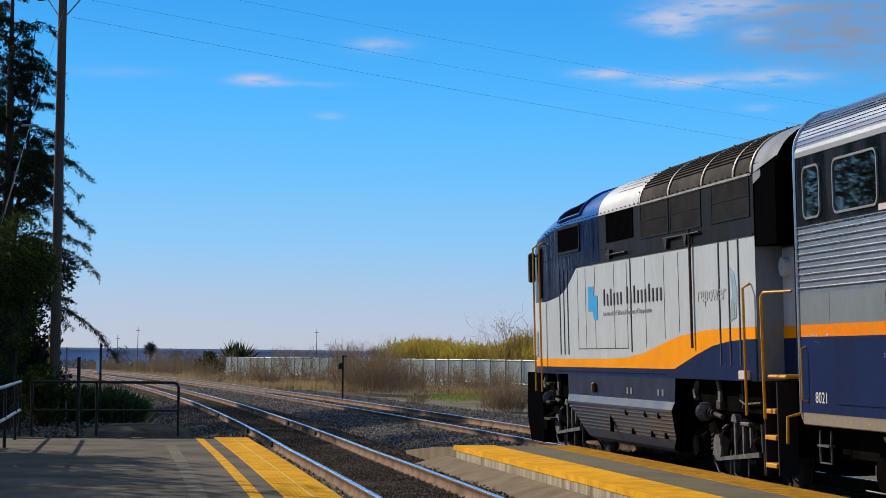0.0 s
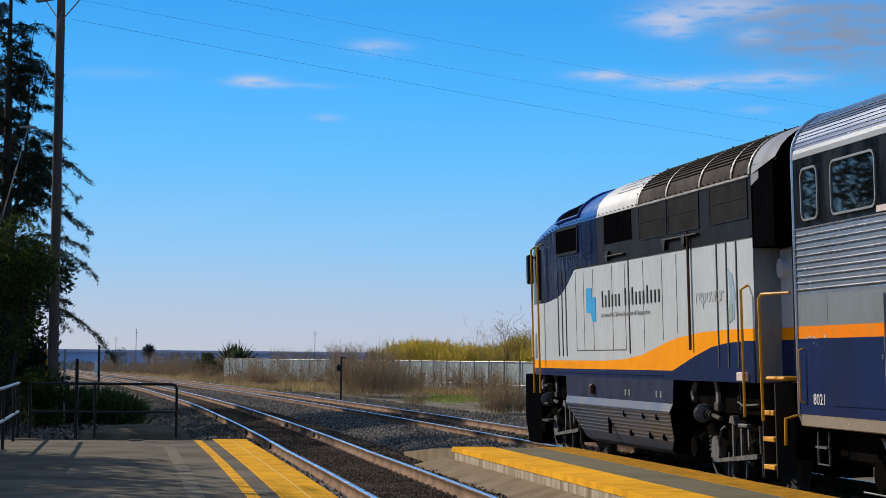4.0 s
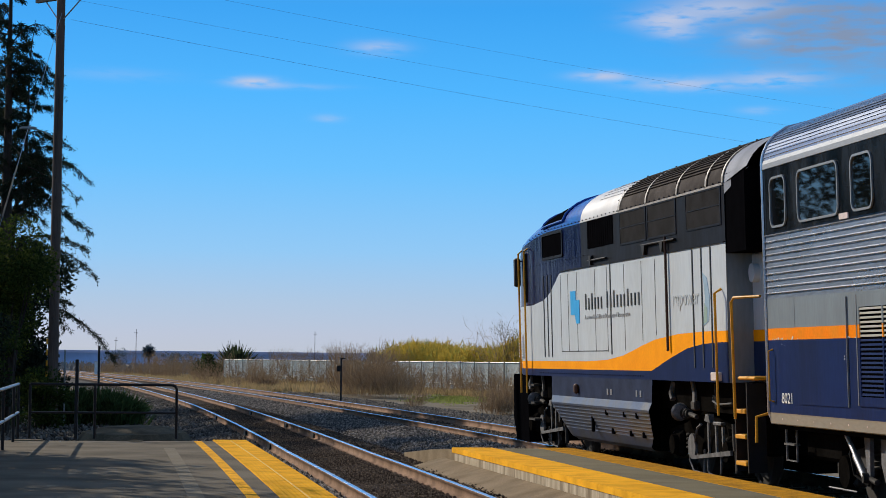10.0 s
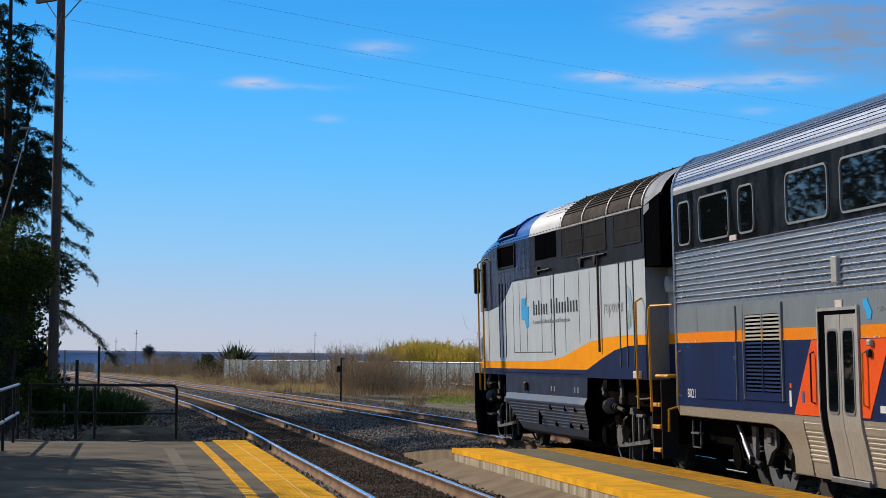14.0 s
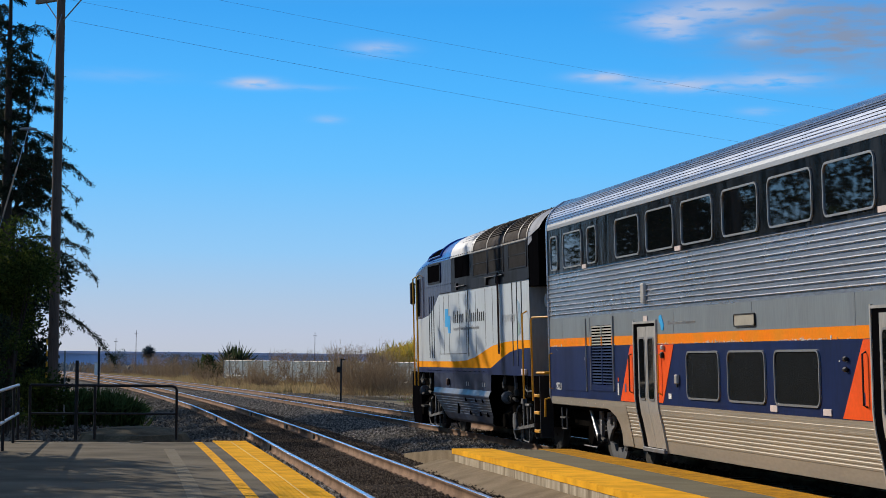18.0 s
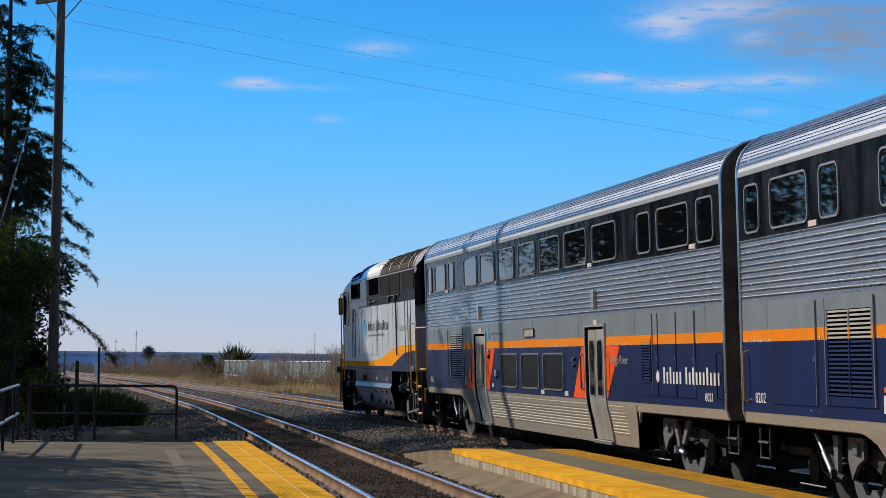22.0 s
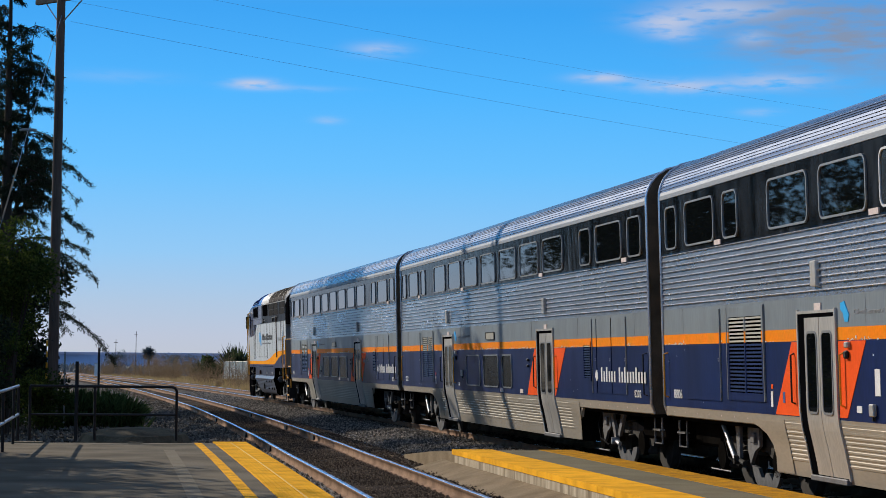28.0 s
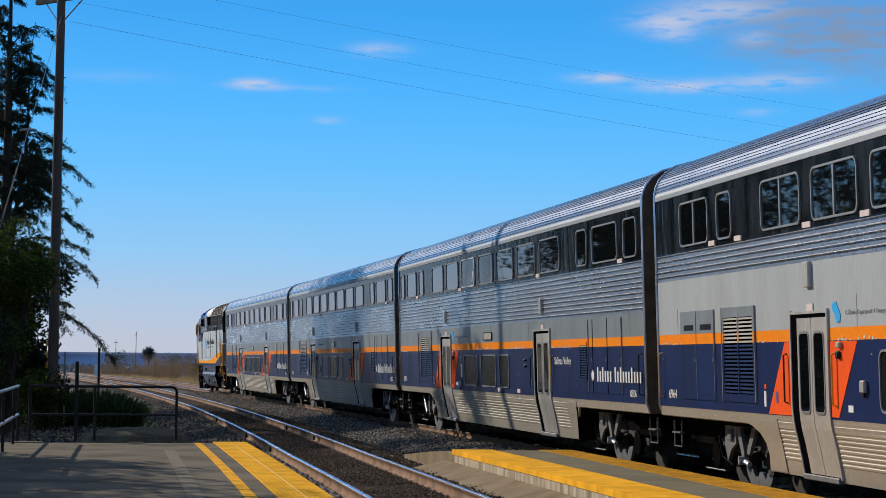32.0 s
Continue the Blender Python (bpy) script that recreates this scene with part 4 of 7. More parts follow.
        for u0, u1 in (((1.72, 2.55), (2.58, 3.46)) if smooth_side else ((1.72, 3.46),)):
            pn = tall_panel(car, u0, u1)
            if smooth_side:
                part("vent_slot", Geo().box(-1.569, -1.560, yy(u1) + 0.12, yy(u0) - 0.22, 2.27, 2.35), LOCO_DARK, pn)
        tall_panel(car, 21.12, 21.78)
        louvre(car, yy(21.70), yy(21.24), 1.52, 2.10, 13, s, x=1.562, split=False)
        tall_panel(car, 21.86, 22.10, hinge=False)
        tall_panel(car, 22.16, 23.10, hinge=False)
        tall_panel(car, 23.16, 24.05)
        for u in (0.62, 25.28):
            handrail(car, [(-1.55, yy(u), 1.95), (-1.61, yy(u), 1.93), (-1.61, yy(u), 1.30), (-1.55, yy(u), 1.28)], mat=STEEL_DARK if u > 1 else YEL_RAIL)
        part("marker_lamp", Geo().prism(round_rect(yy(13.22), yy(12.34), 2.29, 2.43, 0.03), "x", -1.568, -1.549), CREAM, car, "cream marker lamp cover")
        part("lamp_rim", frame_ring(round_rect(yy(13.22) - 0.018, yy(12.34) + 0.018, 2.272, 2.448, 0.04), round_rect(yy(13.22), yy(12.34), 2.29, 2.43, 0.03), -1.549, -1.575), STEEL_DARK, car)
        for u in (7.6, 18.15):
            part("hinge_box", Geo().box(-1.60, -1.54, yy(u) - 0.10, yy(u) + 0.10, 2.72, 3.03, 0.01), DOOR_STEEL, car)
            part("reflector", Geo().box(-1.562, -1.549, yy(u) - 0.14, yy(u) + 0.10, 2.43, 2.52), TAGPINK, car)
        part("route_decal", Geo().prism([(yy(8.42), 2.50), (yy(8.55), 2.52), (yy(8.62), 2.44), (yy(8.70), 2.36), (yy(8.66), 2.28), (yy(8.55), 2.28), (yy(8.50), 2.38), (yy(8.42), 2.42)], "x", -1.558, -1.549), SKYBLUE, car, "small bright blue decal")
        tagged(lettering("California Department of Transportation", 0.085, PALEINK, car, "agency_line", "faint small line of lettering", y=yy(8.85), z=2.36, squeeze=1.1, x=1.553), kind="stuff")
        for u in ([3.5, 9.62, 17.9, 24.1] if not smooth_side else [3.5, 4.75, 7.6, 9.62, 13.7, 17.9]):
            part("reflector", Geo().box(-1.567, -1.549, yy(u) - 0.15, yy(u) + 0.15, 3.445, 3.515), TAGPINK, car, "pale rectangular reflector")
        for u in (13.9, 15.9):
            part("reflector", Geo().box(-1.562, -1.549, yy(u) - 0.14, yy(u) + 0.14, 1.17, 1.25), TAGPINK, car)
        for u, z0, z1 in ((8.62, 1.84, 1.96), (16.6, 1.80, 1.88), (16.6, 1.68, 1.76)):
            part("speaker", Geo().box(-1.60, -1.55, yy(u) - 0.055, yy(u) + 0.055, z0 + 0.01, z1 - 0.01, 0.02), STEEL_DARK, car)
        zj = 1.21 if open_window else 1.47
        jb = part("junction_box", Geo().box(-1.60, -1.55, yy(9.42) - 0.07, yy(9.42) + 0.07, zj, zj + 0.14, 0.012), DOOR_STEEL, car, "small grey junction box")
        part("conduit_stub", Geo().box(-1.585, -1.56, yy(9.42) - 0.02, yy(9.42) + 0.02, zj - 0.05, zj), STEEL_DARK, jb)
        part("speaker_box", Geo().box(-1.60, -1.55, yy(8.66) - 0.06, yy(8.66) + 0.06, 1.98, 2.05, 0.012), DOOR_STEEL, car)
        part("label", Geo().box(-1.556, -1.549, yy(5.76) - 0.035, yy(5.76) + 0.035, 1.47, 1.53), REDORANGE, car)
        sill = Geo()
        for u in np.arange(0.9, 5.0, 0.62).tolist() + np.arange(20.9, 25.2, 0.62).tolist():
            sill.wheel(-1.538, yy(u), 1.065, [(-0.003, 0.012), (0.0, 0.014)], 8)
        tagged(part("sill_bolts", sill, TAGPINK, car), kind="stuff")
        part("notice", Geo().box(-1.558, -1.549, yy(8.95) - 0.08, yy(8.95) + 0.08, 1.24, 1.32), WHITE, car)
        if open_window:
            part("notice", Geo().box(-1.558, -1.549, yy(9.55) - 0.08, yy(9.55) + 0.08, 1.44, 1.74), WHITE, car, "tall white notice")
        part("notice", Geo().box(-1.558, -1.549, yy(5.75) - 0.04, yy(5.75) + 0.04, 1.24, 1.44), WHITE, car)
        if front_red:
            part("access_sign", Geo().box(-1.560, -1.549, yy(17.12) - 0.04, yy(17.12) + 0.04, 1.32, 1.46), SIGN_BLUE, car, "small blue access sign")
            part("access_sign", Geo().box(-1.560, -1.549, yy(6.25) - 0.04, yy(6.25) + 0.04, 1.30, 1.44), SIGN_BLUE, car, "small blue access sign")
        for k in range(7):
            u = 1.55 + 3.84 * k
            if not 3.8 < u < 5.5 and not 21.1 < u < 24.2:
                part("panel_seam", Geo().box(-1.553, -1.549, yy(u) - 0.003, yy(u) + 0.003, 2.23, 2.595), GASKET, car)
        rc = np.random.default_rng(int(number))
        chips = Geo()
        for k in range(640):
            u, w_, h_ = rc.uniform(0.5, 25.4), rc.uniform(0.008, 0.05), rc.uniform(0.004, 0.022) * (1 if rc.random() < 0.85 else 2.5)
            if 6.85 < u < 8.3 or 17.4 < u < 18.85 or 3.85 < u < 5.45 or rc.random() < 0.5 + 0.5 * math.sin(u * 1.7 + int(number)):
                continue
            z = 2.066 + rc.uniform(-0.008, 0.03) * rc.random()
            chips.prism([(yy(u), z), (yy(u + w_), z + h_ * 0.2), (yy(u + w_ * 0.8), z + h_), (yy(u + w_ * 0.15), z + h_ * 0.8)], "x", -1.556, -1.549)
        for k in range(60):
            u, z, w_ = rc.uniform(0.6, 25.3), rc.uniform(1.2, 2.05), rc.uniform(0.008, 0.03)
            if all(not a_ < u < b_ for a_, b_ in ((3.7, 5.6), (5.9, 9.4), (9.8, 15.8), (16.4, 19.9), (21.1, 25.4))):
                chips.box(-1.554, -1.549, yy(u), yy(u) + w_, z, z + w_ * 0.8)
        tagged(part("paint_chips", chips, WHITE, car, "white chips where the stripe flakes"), kind="stuff")
        lettering(number, 0.19, WHITE, car, "fleet_number", "white painted fleet number", y=yy(0.95), z=1.27, squeeze=1.25)
        lettering(number, 0.17, WHITE, car, "fleet_number", "white painted fleet number", y=yy(24.52), z=1.24, squeeze=1.2)
        if rear_text:
            part("emblem", Geo().prism([(yy(22.02), 1.60), (yy(22.10), 1.67), (yy(22.20), 1.62), (yy(22.2), 1.52), (yy(22.10), 1.48), (yy(22.03), 1.53)], "x", -1.572, -1.549), WHITE, car, "small white emblem")
            bars(car, WHITE, yy(22.38), yy(25.30), 1.47, 1.72, (6, 10), x=1.572, label="white lettering bars", stroke=0.46)
        if title:
            tagged(lettering(title, 0.20, WHITE if open_window else PALEINK, car, "car_name", "painted car name" if open_window else "faded painted car name", y=yy(19.15), z=1.76, squeeze=1.25, x=1.559), kind="stuff")
    for yc in (yy(3.55), yy(22.35)):
        coach_truck(car, yc, front_damper and yc > 0)
    # coupler, steps and the rubber diaphragm
    for e, u in ((1, 0.4), (-1, 25.51)):
        y = yy(u)
        part("diaphragm", Geo().box(-0.62, 0.62, *sorted((y, y + e * 0.39)), 1.0, 4.55, 0.05), DIAPH, car, "brown rubber end diaphragm")
        if e < 0:
            sg = part("end_sign", Geo().box(-1.36, -1.10, y - 0.012, y + 0.01, 2.72, 2.98), LOCO_DARK, car, "dark plate with a red disc")
            part("disc", Geo().tube([(-1.23, y - 0.022, 2.85), (-1.23, y - 0.010, 2.85)], 0.085, 14), REDORANGE, sg)
        part("coupler", Geo().box(-0.14, 0.14, *sorted((y - e * 0.6, y + e * 0.36)), 0.68, 0.98, 0.04), UNDER, car)
        for s in (-1, 1):
            st = Geo()
            st.tube([(s * 1.36, y - e * 0.10, 0.98), (s * 1.36, y - e * 0.10, 0.52), (s * 1.36, y - e * 0.52, 0.52), (s * 1.36, y - e * 0.52, 0.98)], 0.016, 6)
            st.box(s * 1.36 - 0.04, s * 1.36 + 0.04, *sorted((y - e * 0.10, y - e * 0.52)), 0.72, 0.745)
            part("corner_step", st, GEAR, car, "thin pale steel corner step")
    return car


def vy(v):
    """Along the engine: from metres ahead of its rear coupler to the engine's own axis."""
    return v - 8.87


def loco_truck(parent, vc):
    r, wb, yc = 0.508, 2.74, vy(vc)
    fr = Geo()
    for s in (-1, 1):
        a, b = sorted((s * 1.02, s * 1.20))
        fr.prism([(yc - 1.95, 0.46), (yc - 1.95, 0.72), (yc - 1.0, 0.86), (yc - 0.55, 0.98), (yc + 0.55, 0.98), (yc + 1.0, 0.86), (yc + 1.95, 0.72), (yc + 1.95, 0.46),
                  (yc + 1.0, 0.55), (yc + 0.5, 0.40), (yc - 0.5, 0.40), (yc - 1.0, 0.55)], "x", a, b)
    fr.box(-1.05, 1.05, yc - 0.4, yc + 0.4, 0.6, 1.0, 0.04)
    # added middle block that keeps the space under the engine dark
    fr.box(-0.3, 0.3, yc - 2.1, yc + 2.1, 0.2, 1.06, 0.03)
    tr = part("truck", fr, UNDER, parent, "grimy cast steel engine truck")
    for e in (-1, 1):
        wheelset(tr, yc + e * wb / 2, r)
    for s in (-1, 1):
        for e in (-1, 1):
            y = yc + e * wb / 2
            a, b = sorted((s * 1.16, s * 1.28))
            part("journal_box", Geo().box(a, b, y - 0.24, y + 0.24, 0.32, 0.72, 0.05), UNDER, tr)
            part("axle_cap", Geo().wheel(s * 1.30, y, r, [(-0.06, 0.15), (0.03, 0.15), (0.05, 0.10), (0.05, 0.01)], 20), UNDER, tr, smooth=True)
            for k in (-1, 1):
                pts = [(s * 1.13 + 0.085 * math.cos(t), y + k * 0.36 + 0.085 * math.sin(t), 0.44 + 0.26 * t / 25.1) for t in np.linspace(0, 25.1, 44)]
                part("coil_spring", Geo().tube(pts, 0.02, 5), TRUCK, tr, smooth=True)
        x0 = s * 1.34
        cyl = part("brake_cylinder", Geo().wheel(0, 0, 0, [(-0.30, 0.10), (-0.27, 0.135), (0.02, 0.135), (0.06, 0.12)], 20), GEAR, tr, "pale grey brake cylinder", smooth=True)
        cyl.matrix_local = Matrix.Translation((x0, yc + 0.92, 1.02)) @ Matrix.Rotation(radians(72), 4, "Z")
        for k, q in enumerate((0.62, 0.52, 0.43)):
            part("bellows_ring", Geo().tube([(x0, yc + q + 0.03, 1.0), (x0, yc + q, 1.0)], 0.095 - 0.015 * k, 14), TRUCK, tr, smooth=True)
        part("push_rod", Geo().tube([(x0, yc + 0.42, 1.0), (x0, yc + 0.05, 0.96)], 0.035, 8), TRUCK, tr, smooth=True)
        part("bolster_strap", Geo().prism([(yc + 0.26, 1.50), (yc + 0.14, 1.50), (yc + 0.04, 1.32), (yc + 0.06, 1.16), (yc + 0.17, 1.16), (yc + 0.16, 1.32)], "x", s * 1.33, s * 1.37), GEAR, tr, "bent grey strap")
        part("strap_foot", Geo().box(*sorted((s * 1.28, s * 1.38)), yc + 0.02, yc + 0.24, 1.06, 1.20, 0.02), TRUCK, tr)
        part("air_reservoir", Geo().wheel(0, 0, 0, [(-0.22, 0.03), (-0.20, 0.065), (0.20, 0.065), (0.22, 0.03)], 14), GUARD, tr, "pale cylinder", smooth=True)
        tr.children[-1].matrix_local = Matrix.Translation((s * 1.35, yc - 0.52, 1.12)) @ Matrix.Rotation(radians(80), 4, "Z")
        part("pipe", Geo().tube([(s * 1.33, yc - 0.80, 1.30), (s * 1.36, yc - 0.84, 1.22), (s * 1.36, yc - 1.05, 1.17), (s * 1.36, yc - 1.75, 1.20)], 0.014, 6), GUARD, tr, smooth=True)
        part("pipe", Geo().tube([(s * 1.30, yc - 0.78, 1.46), (s * 1.30, yc - 0.78, 1.10)], 0.012, 6), GEAR, tr, smooth=True)
        for q, z0, z1 in ((-0.52, 0.42, 0.94), (-0.90, 0.42, 0.90), (-1.22, 0.42, 0.86)):
            part("brake_hanger", Geo().prism([(yc + q - 0.035, z1), (yc + q + 0.035, z1), (yc + q + 0.02, z0), (yc + q - 0.02, z0)], "x", s * 1.32, s * 1.35), GEAR, tr)
        part("hanger_head", Geo().prism([(yc - 0.45, 0.92), (yc - 0.52, 1.02), (yc - 0.66, 1.02), (yc - 0.72, 0.90)], "x", s * 1.30, s * 1.38), GEAR, tr)
        part("hanger_head", Geo().box(*sorted((s * 1.30, s * 1.38)), yc - 1.26, yc - 0.86, 0.87, 0.92, 0.01), GEAR, tr)
        part("hanger_loop", Geo().tube([(s * 1.34, yc - 0.46, 0.46), (s * 1.34, yc - 0.46, 0.20), (s * 1.34, yc - 0.52, 0.15), (s * 1.34, yc - 1.04, 0.13), (s * 1.34, yc - 1.10, 0.20), (s * 1.34, yc - 1.10, 0.5)], 0.016, 6), GEAR, tr, smooth=True)
        part("hanger_loop", Geo().tube([(s * 1.34, yc + 0.46, 0.60), (s * 1.34, yc + 0.46, 0.30), (s * 1.34, yc + 0.28, 0.16), (s * 1.34, yc - 0.26, 0.14), (s * 1.34, yc - 0.30, 0.5)], 0.014, 6), GEAR, tr, smooth=True)
        hub = part("brake_disc", Geo().wheel(s * 1.34, yc + 0.30, 0.52, [(-0.02, 0.19), (0.02, 0.19), (0.025, 0.15), (0.01, 0.14)], 20), GEAR, tr, "ringed brake disc", smooth=True)
        part("rusty_face", Geo().wheel(s * 1.345, yc + 0.30, 0.52, [(-0.01, 0.13), (0.025, 0.13), (0.03, 0.05), (0.02, 0.01)], 16), RUST_BAR, hub, smooth=True)
        part("brake_beam", Geo().prism([(yc + 0.14, 0.39), (yc + 0.14, 0.34), (yc - 1.70, 0.47), (yc - 1.70, 0.54)], "x", s * 1.35, s * 1.39), GEAR, tr)
        part("damper", Geo().tube([(s * 1.38, yc - 1.95, 0.92), (s * 1.38, yc - 1.98, 0.55)], 0.055, 10).tube([(s * 1.38, yc - 1.98, 0.55), (s * 1.38, yc - 2.0, 0.24)], 0.035, 10), TRUCK, tr, smooth=True)
        part("sand_pipe", Geo().tube([(s * 1.2, yc - 1.8, 0.95), (s * 1.2, yc - 1.95, 0.5), (s * 1.0, yc - 1.9, 0.12)], 0.02, 6), TRUCK, tr, smooth=True)
        part("air_hose", Geo().tube([(s * 1.3, yc + 1.35, 1.46), (s * 1.34, yc + 1.38, 1.30), (s * 1.34, yc + 1.30, 1.20)], 0.05, 8), GEAR, tr, smooth=True)
        part("pipe", Geo().tube([(s * 1.35, yc - 0.2, 0.86), (s * 1.36, yc - 0.02, 0.80), (s * 1.36, yc + 0.1, 0.6), (s * 1.34, yc + 0.08, 0.44)], 0.018, 6), GEAR, tr, smooth=True)
    return tr


def make_engine():
    car = thing("diesel_locomotive", "streamlined diesel engine in light grey, navy and orange with blue cab", "locomotive")
    V = [1.28, 1.7, 2.0, 2.5, 3.0, 3.3, 3.7, 4.2, 4.7, 5.0, 5.3, 5.8, 6.4, 7.05, 7.3, 8.1, 8.8, 9.4, 9.8, 10.2, 11.0, 11.6, 12.0, 12.3, 12.6, 13.0, 13.5, 14.0, 14.5, 14.9, 15.2, 15.5, 15.8, 16.1, 16.5, 16.9, 17.15]
    w_of = lambda v: float(np.interp(v, [0, 14.6, 15.1, 15.5, 15.8, 16.1, 16.5, 16.9, 17.15], [1.55, 1.55, 1.54, 1.47, 1.38, 1.25, 1.02, 0.72, 0.45]))
    top_of = lambda v: float(np.interp(v, [0, 9.6, 11, 12.4, 13.4, 14.3, 14.9, 15.2, 15.5, 15.8, 16.1, 16.6, 17.15], [4.96, 4.93, 4.88, 4.78, 4.68, 4.54, 4.36, 4.14, 3.72, 3.30, 3.02, 2.75, 2.35]))
    sho_of = lambda v: float(np.interp(v, [0, 12.4, 13.5, 14.3, 14.9, 15.3, 15.6, 16.1, 17.15], [4.25, 4.25, 4.20, 4.13, 4.05, 3.85, 3.35, 2.75, 2.1]))
    zl_of = lambda v: float(np.interp(v, [0, 1.7, 2.5, 3.3, 4.2, 4.8, 5.3, 20], [2.06, 2.06, 2.04, 1.98, 1.84, 1.73, 1.64, 1.63]))
    zu_of = lambda v: float(np.interp(v, [0, 1.7, 2.5, 3.7, 5.0, 5.8, 6.4, 7.05, 8.1, 9.4, 20], [2.22, 2.22, 2.22, 2.20, 2.13, 2.04, 1.96, 1.88, 1.81, 1.785, 1.78]))
    zb_of = lambda v: float(np.interp(v, [0, 11.5, 11.75, 12.0, 12.3, 12.6, 13.0, 14.0, 20], [3.44, 3.44, 3.36, 3.24, 3.12, 3.03, 2.95, 2.88, 2.85]))
    cols = []
    for v in V:
        w, zs, zt = w_of(v), sho_of(v), top_of(v)
        zz = [1.50, zl_of(v), zu_of(v), zb_of(v), 3.44, 4.24]
        zz = [min(z, zs) for z in zz]
        col = [(w, z) for z in zz]
        for k in range(1, 11):
            a = k / 10 * math.pi / 2
            col.append((w * math.cos(a) ** 0.75, zs + (zt - zs) * math.sin(a) ** 0.95))
        cols.append(col)
    n = len(cols[0])

    def panel(name, rows, v0, v1, mat, label="", lift=0.0):
        g = Geo()
        for s in (-1, 1):
            for i in range(len(V) - 1):
                if V[i] < v0 - 1e-3 or V[i + 1] > v1 + 1e-3:
                    continue
                for j in range(*rows):
                    q = [(i, j), (i + 1, j), (i + 1, j + 1), (i, j + 1)]
                    g.add([(s * (cols[a][b][0] + lift), vy(V[a]), cols[a][b][1] + lift) for a, b in q], [(0, 1, 2, 3)])
        me = g.mesh(name, mat)
        bm = bmesh.new()
        bm.from_mesh(me)
        bmesh.ops.remove_doubles(bm, verts=bm.verts, dist=0.0005)
        bmesh.ops.recalc_face_normals(bm, faces=bm.faces)
        bm.to_mesh(me)
        bm.free()
        me.shade_smooth()
        me.set_sharp_from_angle(angle=radians(40))
        return part(name, me, mat, car, label)
    panel("sill_panel", (0, 1), 0, 20, NAVY, "navy lower side")
    panel("stripe", (1, 2), 0, 20, LOCO_ORANGE, "orange stripe that sweeps up to the rear")
    panel("side_panel", (2, 3), 0, 20, LOCO_GREY, "light grey side")
    panel("cab_side", (3, 4), 0, 20, LOCO_BLUE, "glossy blue cab side")
    panel("upper_band", (4, 5), 0, 9.8, LOCO_DARK, "black upper band")
    panel("cab_band", (4, 5), 9.8, 20, LOCO_BLUE)
    panel("roof", (5, n - 1), 0, 7.05, BROWN_ROOF, "brown-grey ribbed roof")
    panel("roof", (5, n - 1), 7.05, 9.8, LOCO_WHITE, "white roof section")
    panel("cab_roof", (5, n - 1), 9.8, 20, SKY_LIT_BLUE, "glossy cab roof, its blue lightened for the sky's reflection")
    # lengthwise dark tubes that draw the slats' shadow lines, and white hoops on the dark roof
    for s in (-1, 1):
        for j in range(5, n - 1):
            for f in (0.1, 0.6):
                if j < 7:
                    continue
                p = []
                for v in (1.35, 3.6, 7.0):
                    w, zs, zt = w_of(v), sho_of(v), top_of(v)
                    a = (j - 5 + f) / 10 * math.pi / 2
                    p.append((s * (w * math.cos(a) ** 0.75 + 0.008), vy(v), zs + (zt - zs) * math.sin(a) ** 0.95 + 0.008))
                part("roof_slat", Geo().tube(p, 0.010, 4), SLAT_DARK, car)
    for v in (1.32, 2.1, 3.6, 5.35, 7.05):
        w, zs, zt = w_of(v), sho_of(v), top_of(v)
        g = Geo()
        ring = [(w * math.cos(a) ** 0.75, zs + (zt - zs) * math.sin(a) ** 0.95) for a in np.linspace(0, math.pi / 2, 14)]
        ring = [(-x, z) for x, z in ring] + [(x, z) for x, z in ring[-2::-1]]
        for (x0, z0), (x1, z1) in zip(ring, ring[1:]):
            g.add([(x0 * 1.012, vy(v) - 0.035, z0 + 0.012), (x0 * 1.012, vy(v) + 0.035, z0 + 0.012), (x1 * 1.012, vy(v) + 0.035, z1 + 0.012), (x1 * 1.012, vy(v) - 0.035, z1 + 0.012)], [(0, 1, 2, 3)])
        part("roof_hoop", g, HOOP, car, "pale riveted roof hoop")
        rv = Geo()
        for x, z in ring[::2]:
            rv.box(x * 1.012 - 0.012, x * 1.012 + 0.012, vy(v) + 0.028, vy(v) + 0.046, z + 0.01, z + 0.03)
        tagged(part("rivets", rv, SLAT_DARK, car), kind="stuff")
    # fine white louvres on the white roof part
    for k in range(7):
        p = []
        for v in (7.25, 8.8):
            w, zs, zt = w_of(v), sho_of(v), top_of(v)
            a = (0.30 + 0.075 * k) * math.pi / 2
            p.append((-(w * math.cos(a) ** 0.75 + 0.004), vy(v), zs + (zt - zs) * math.sin(a) ** 0.95 + 0.004))
        part("roof_louvre", Geo().tube(p, 0.004, 4), CAP_GREY, car)
    # dark intake in the cab roof, with a proud blue rim
    def on_roof(v, a, up):
        w, zs, zt = w_of(v), sho_of(v), top_of(v)
        t = a * math.pi / 2
        return (-(w * math.cos(t) ** 0.75 + up * math.cos(t)), vy(v), zs + (zt - zs) * math.sin(t) ** 0.95 + up)
    it, vs, ts = Geo(), np.linspace(11.15, 12.95, 6), np.linspace(0.10, 0.80, 7)
    it.add([on_roof(v, a, 0.014) for v in vs for a in ts], [(7 * i + k, 7 * i + 7 + k, 7 * i + 8 + k, 7 * i + 1 + k) for i in range(5) for k in range(6)])
    hatch = part("roof_intake", it, BLACKOUT, car, "black intake grille in the cab roof", smooth=True)
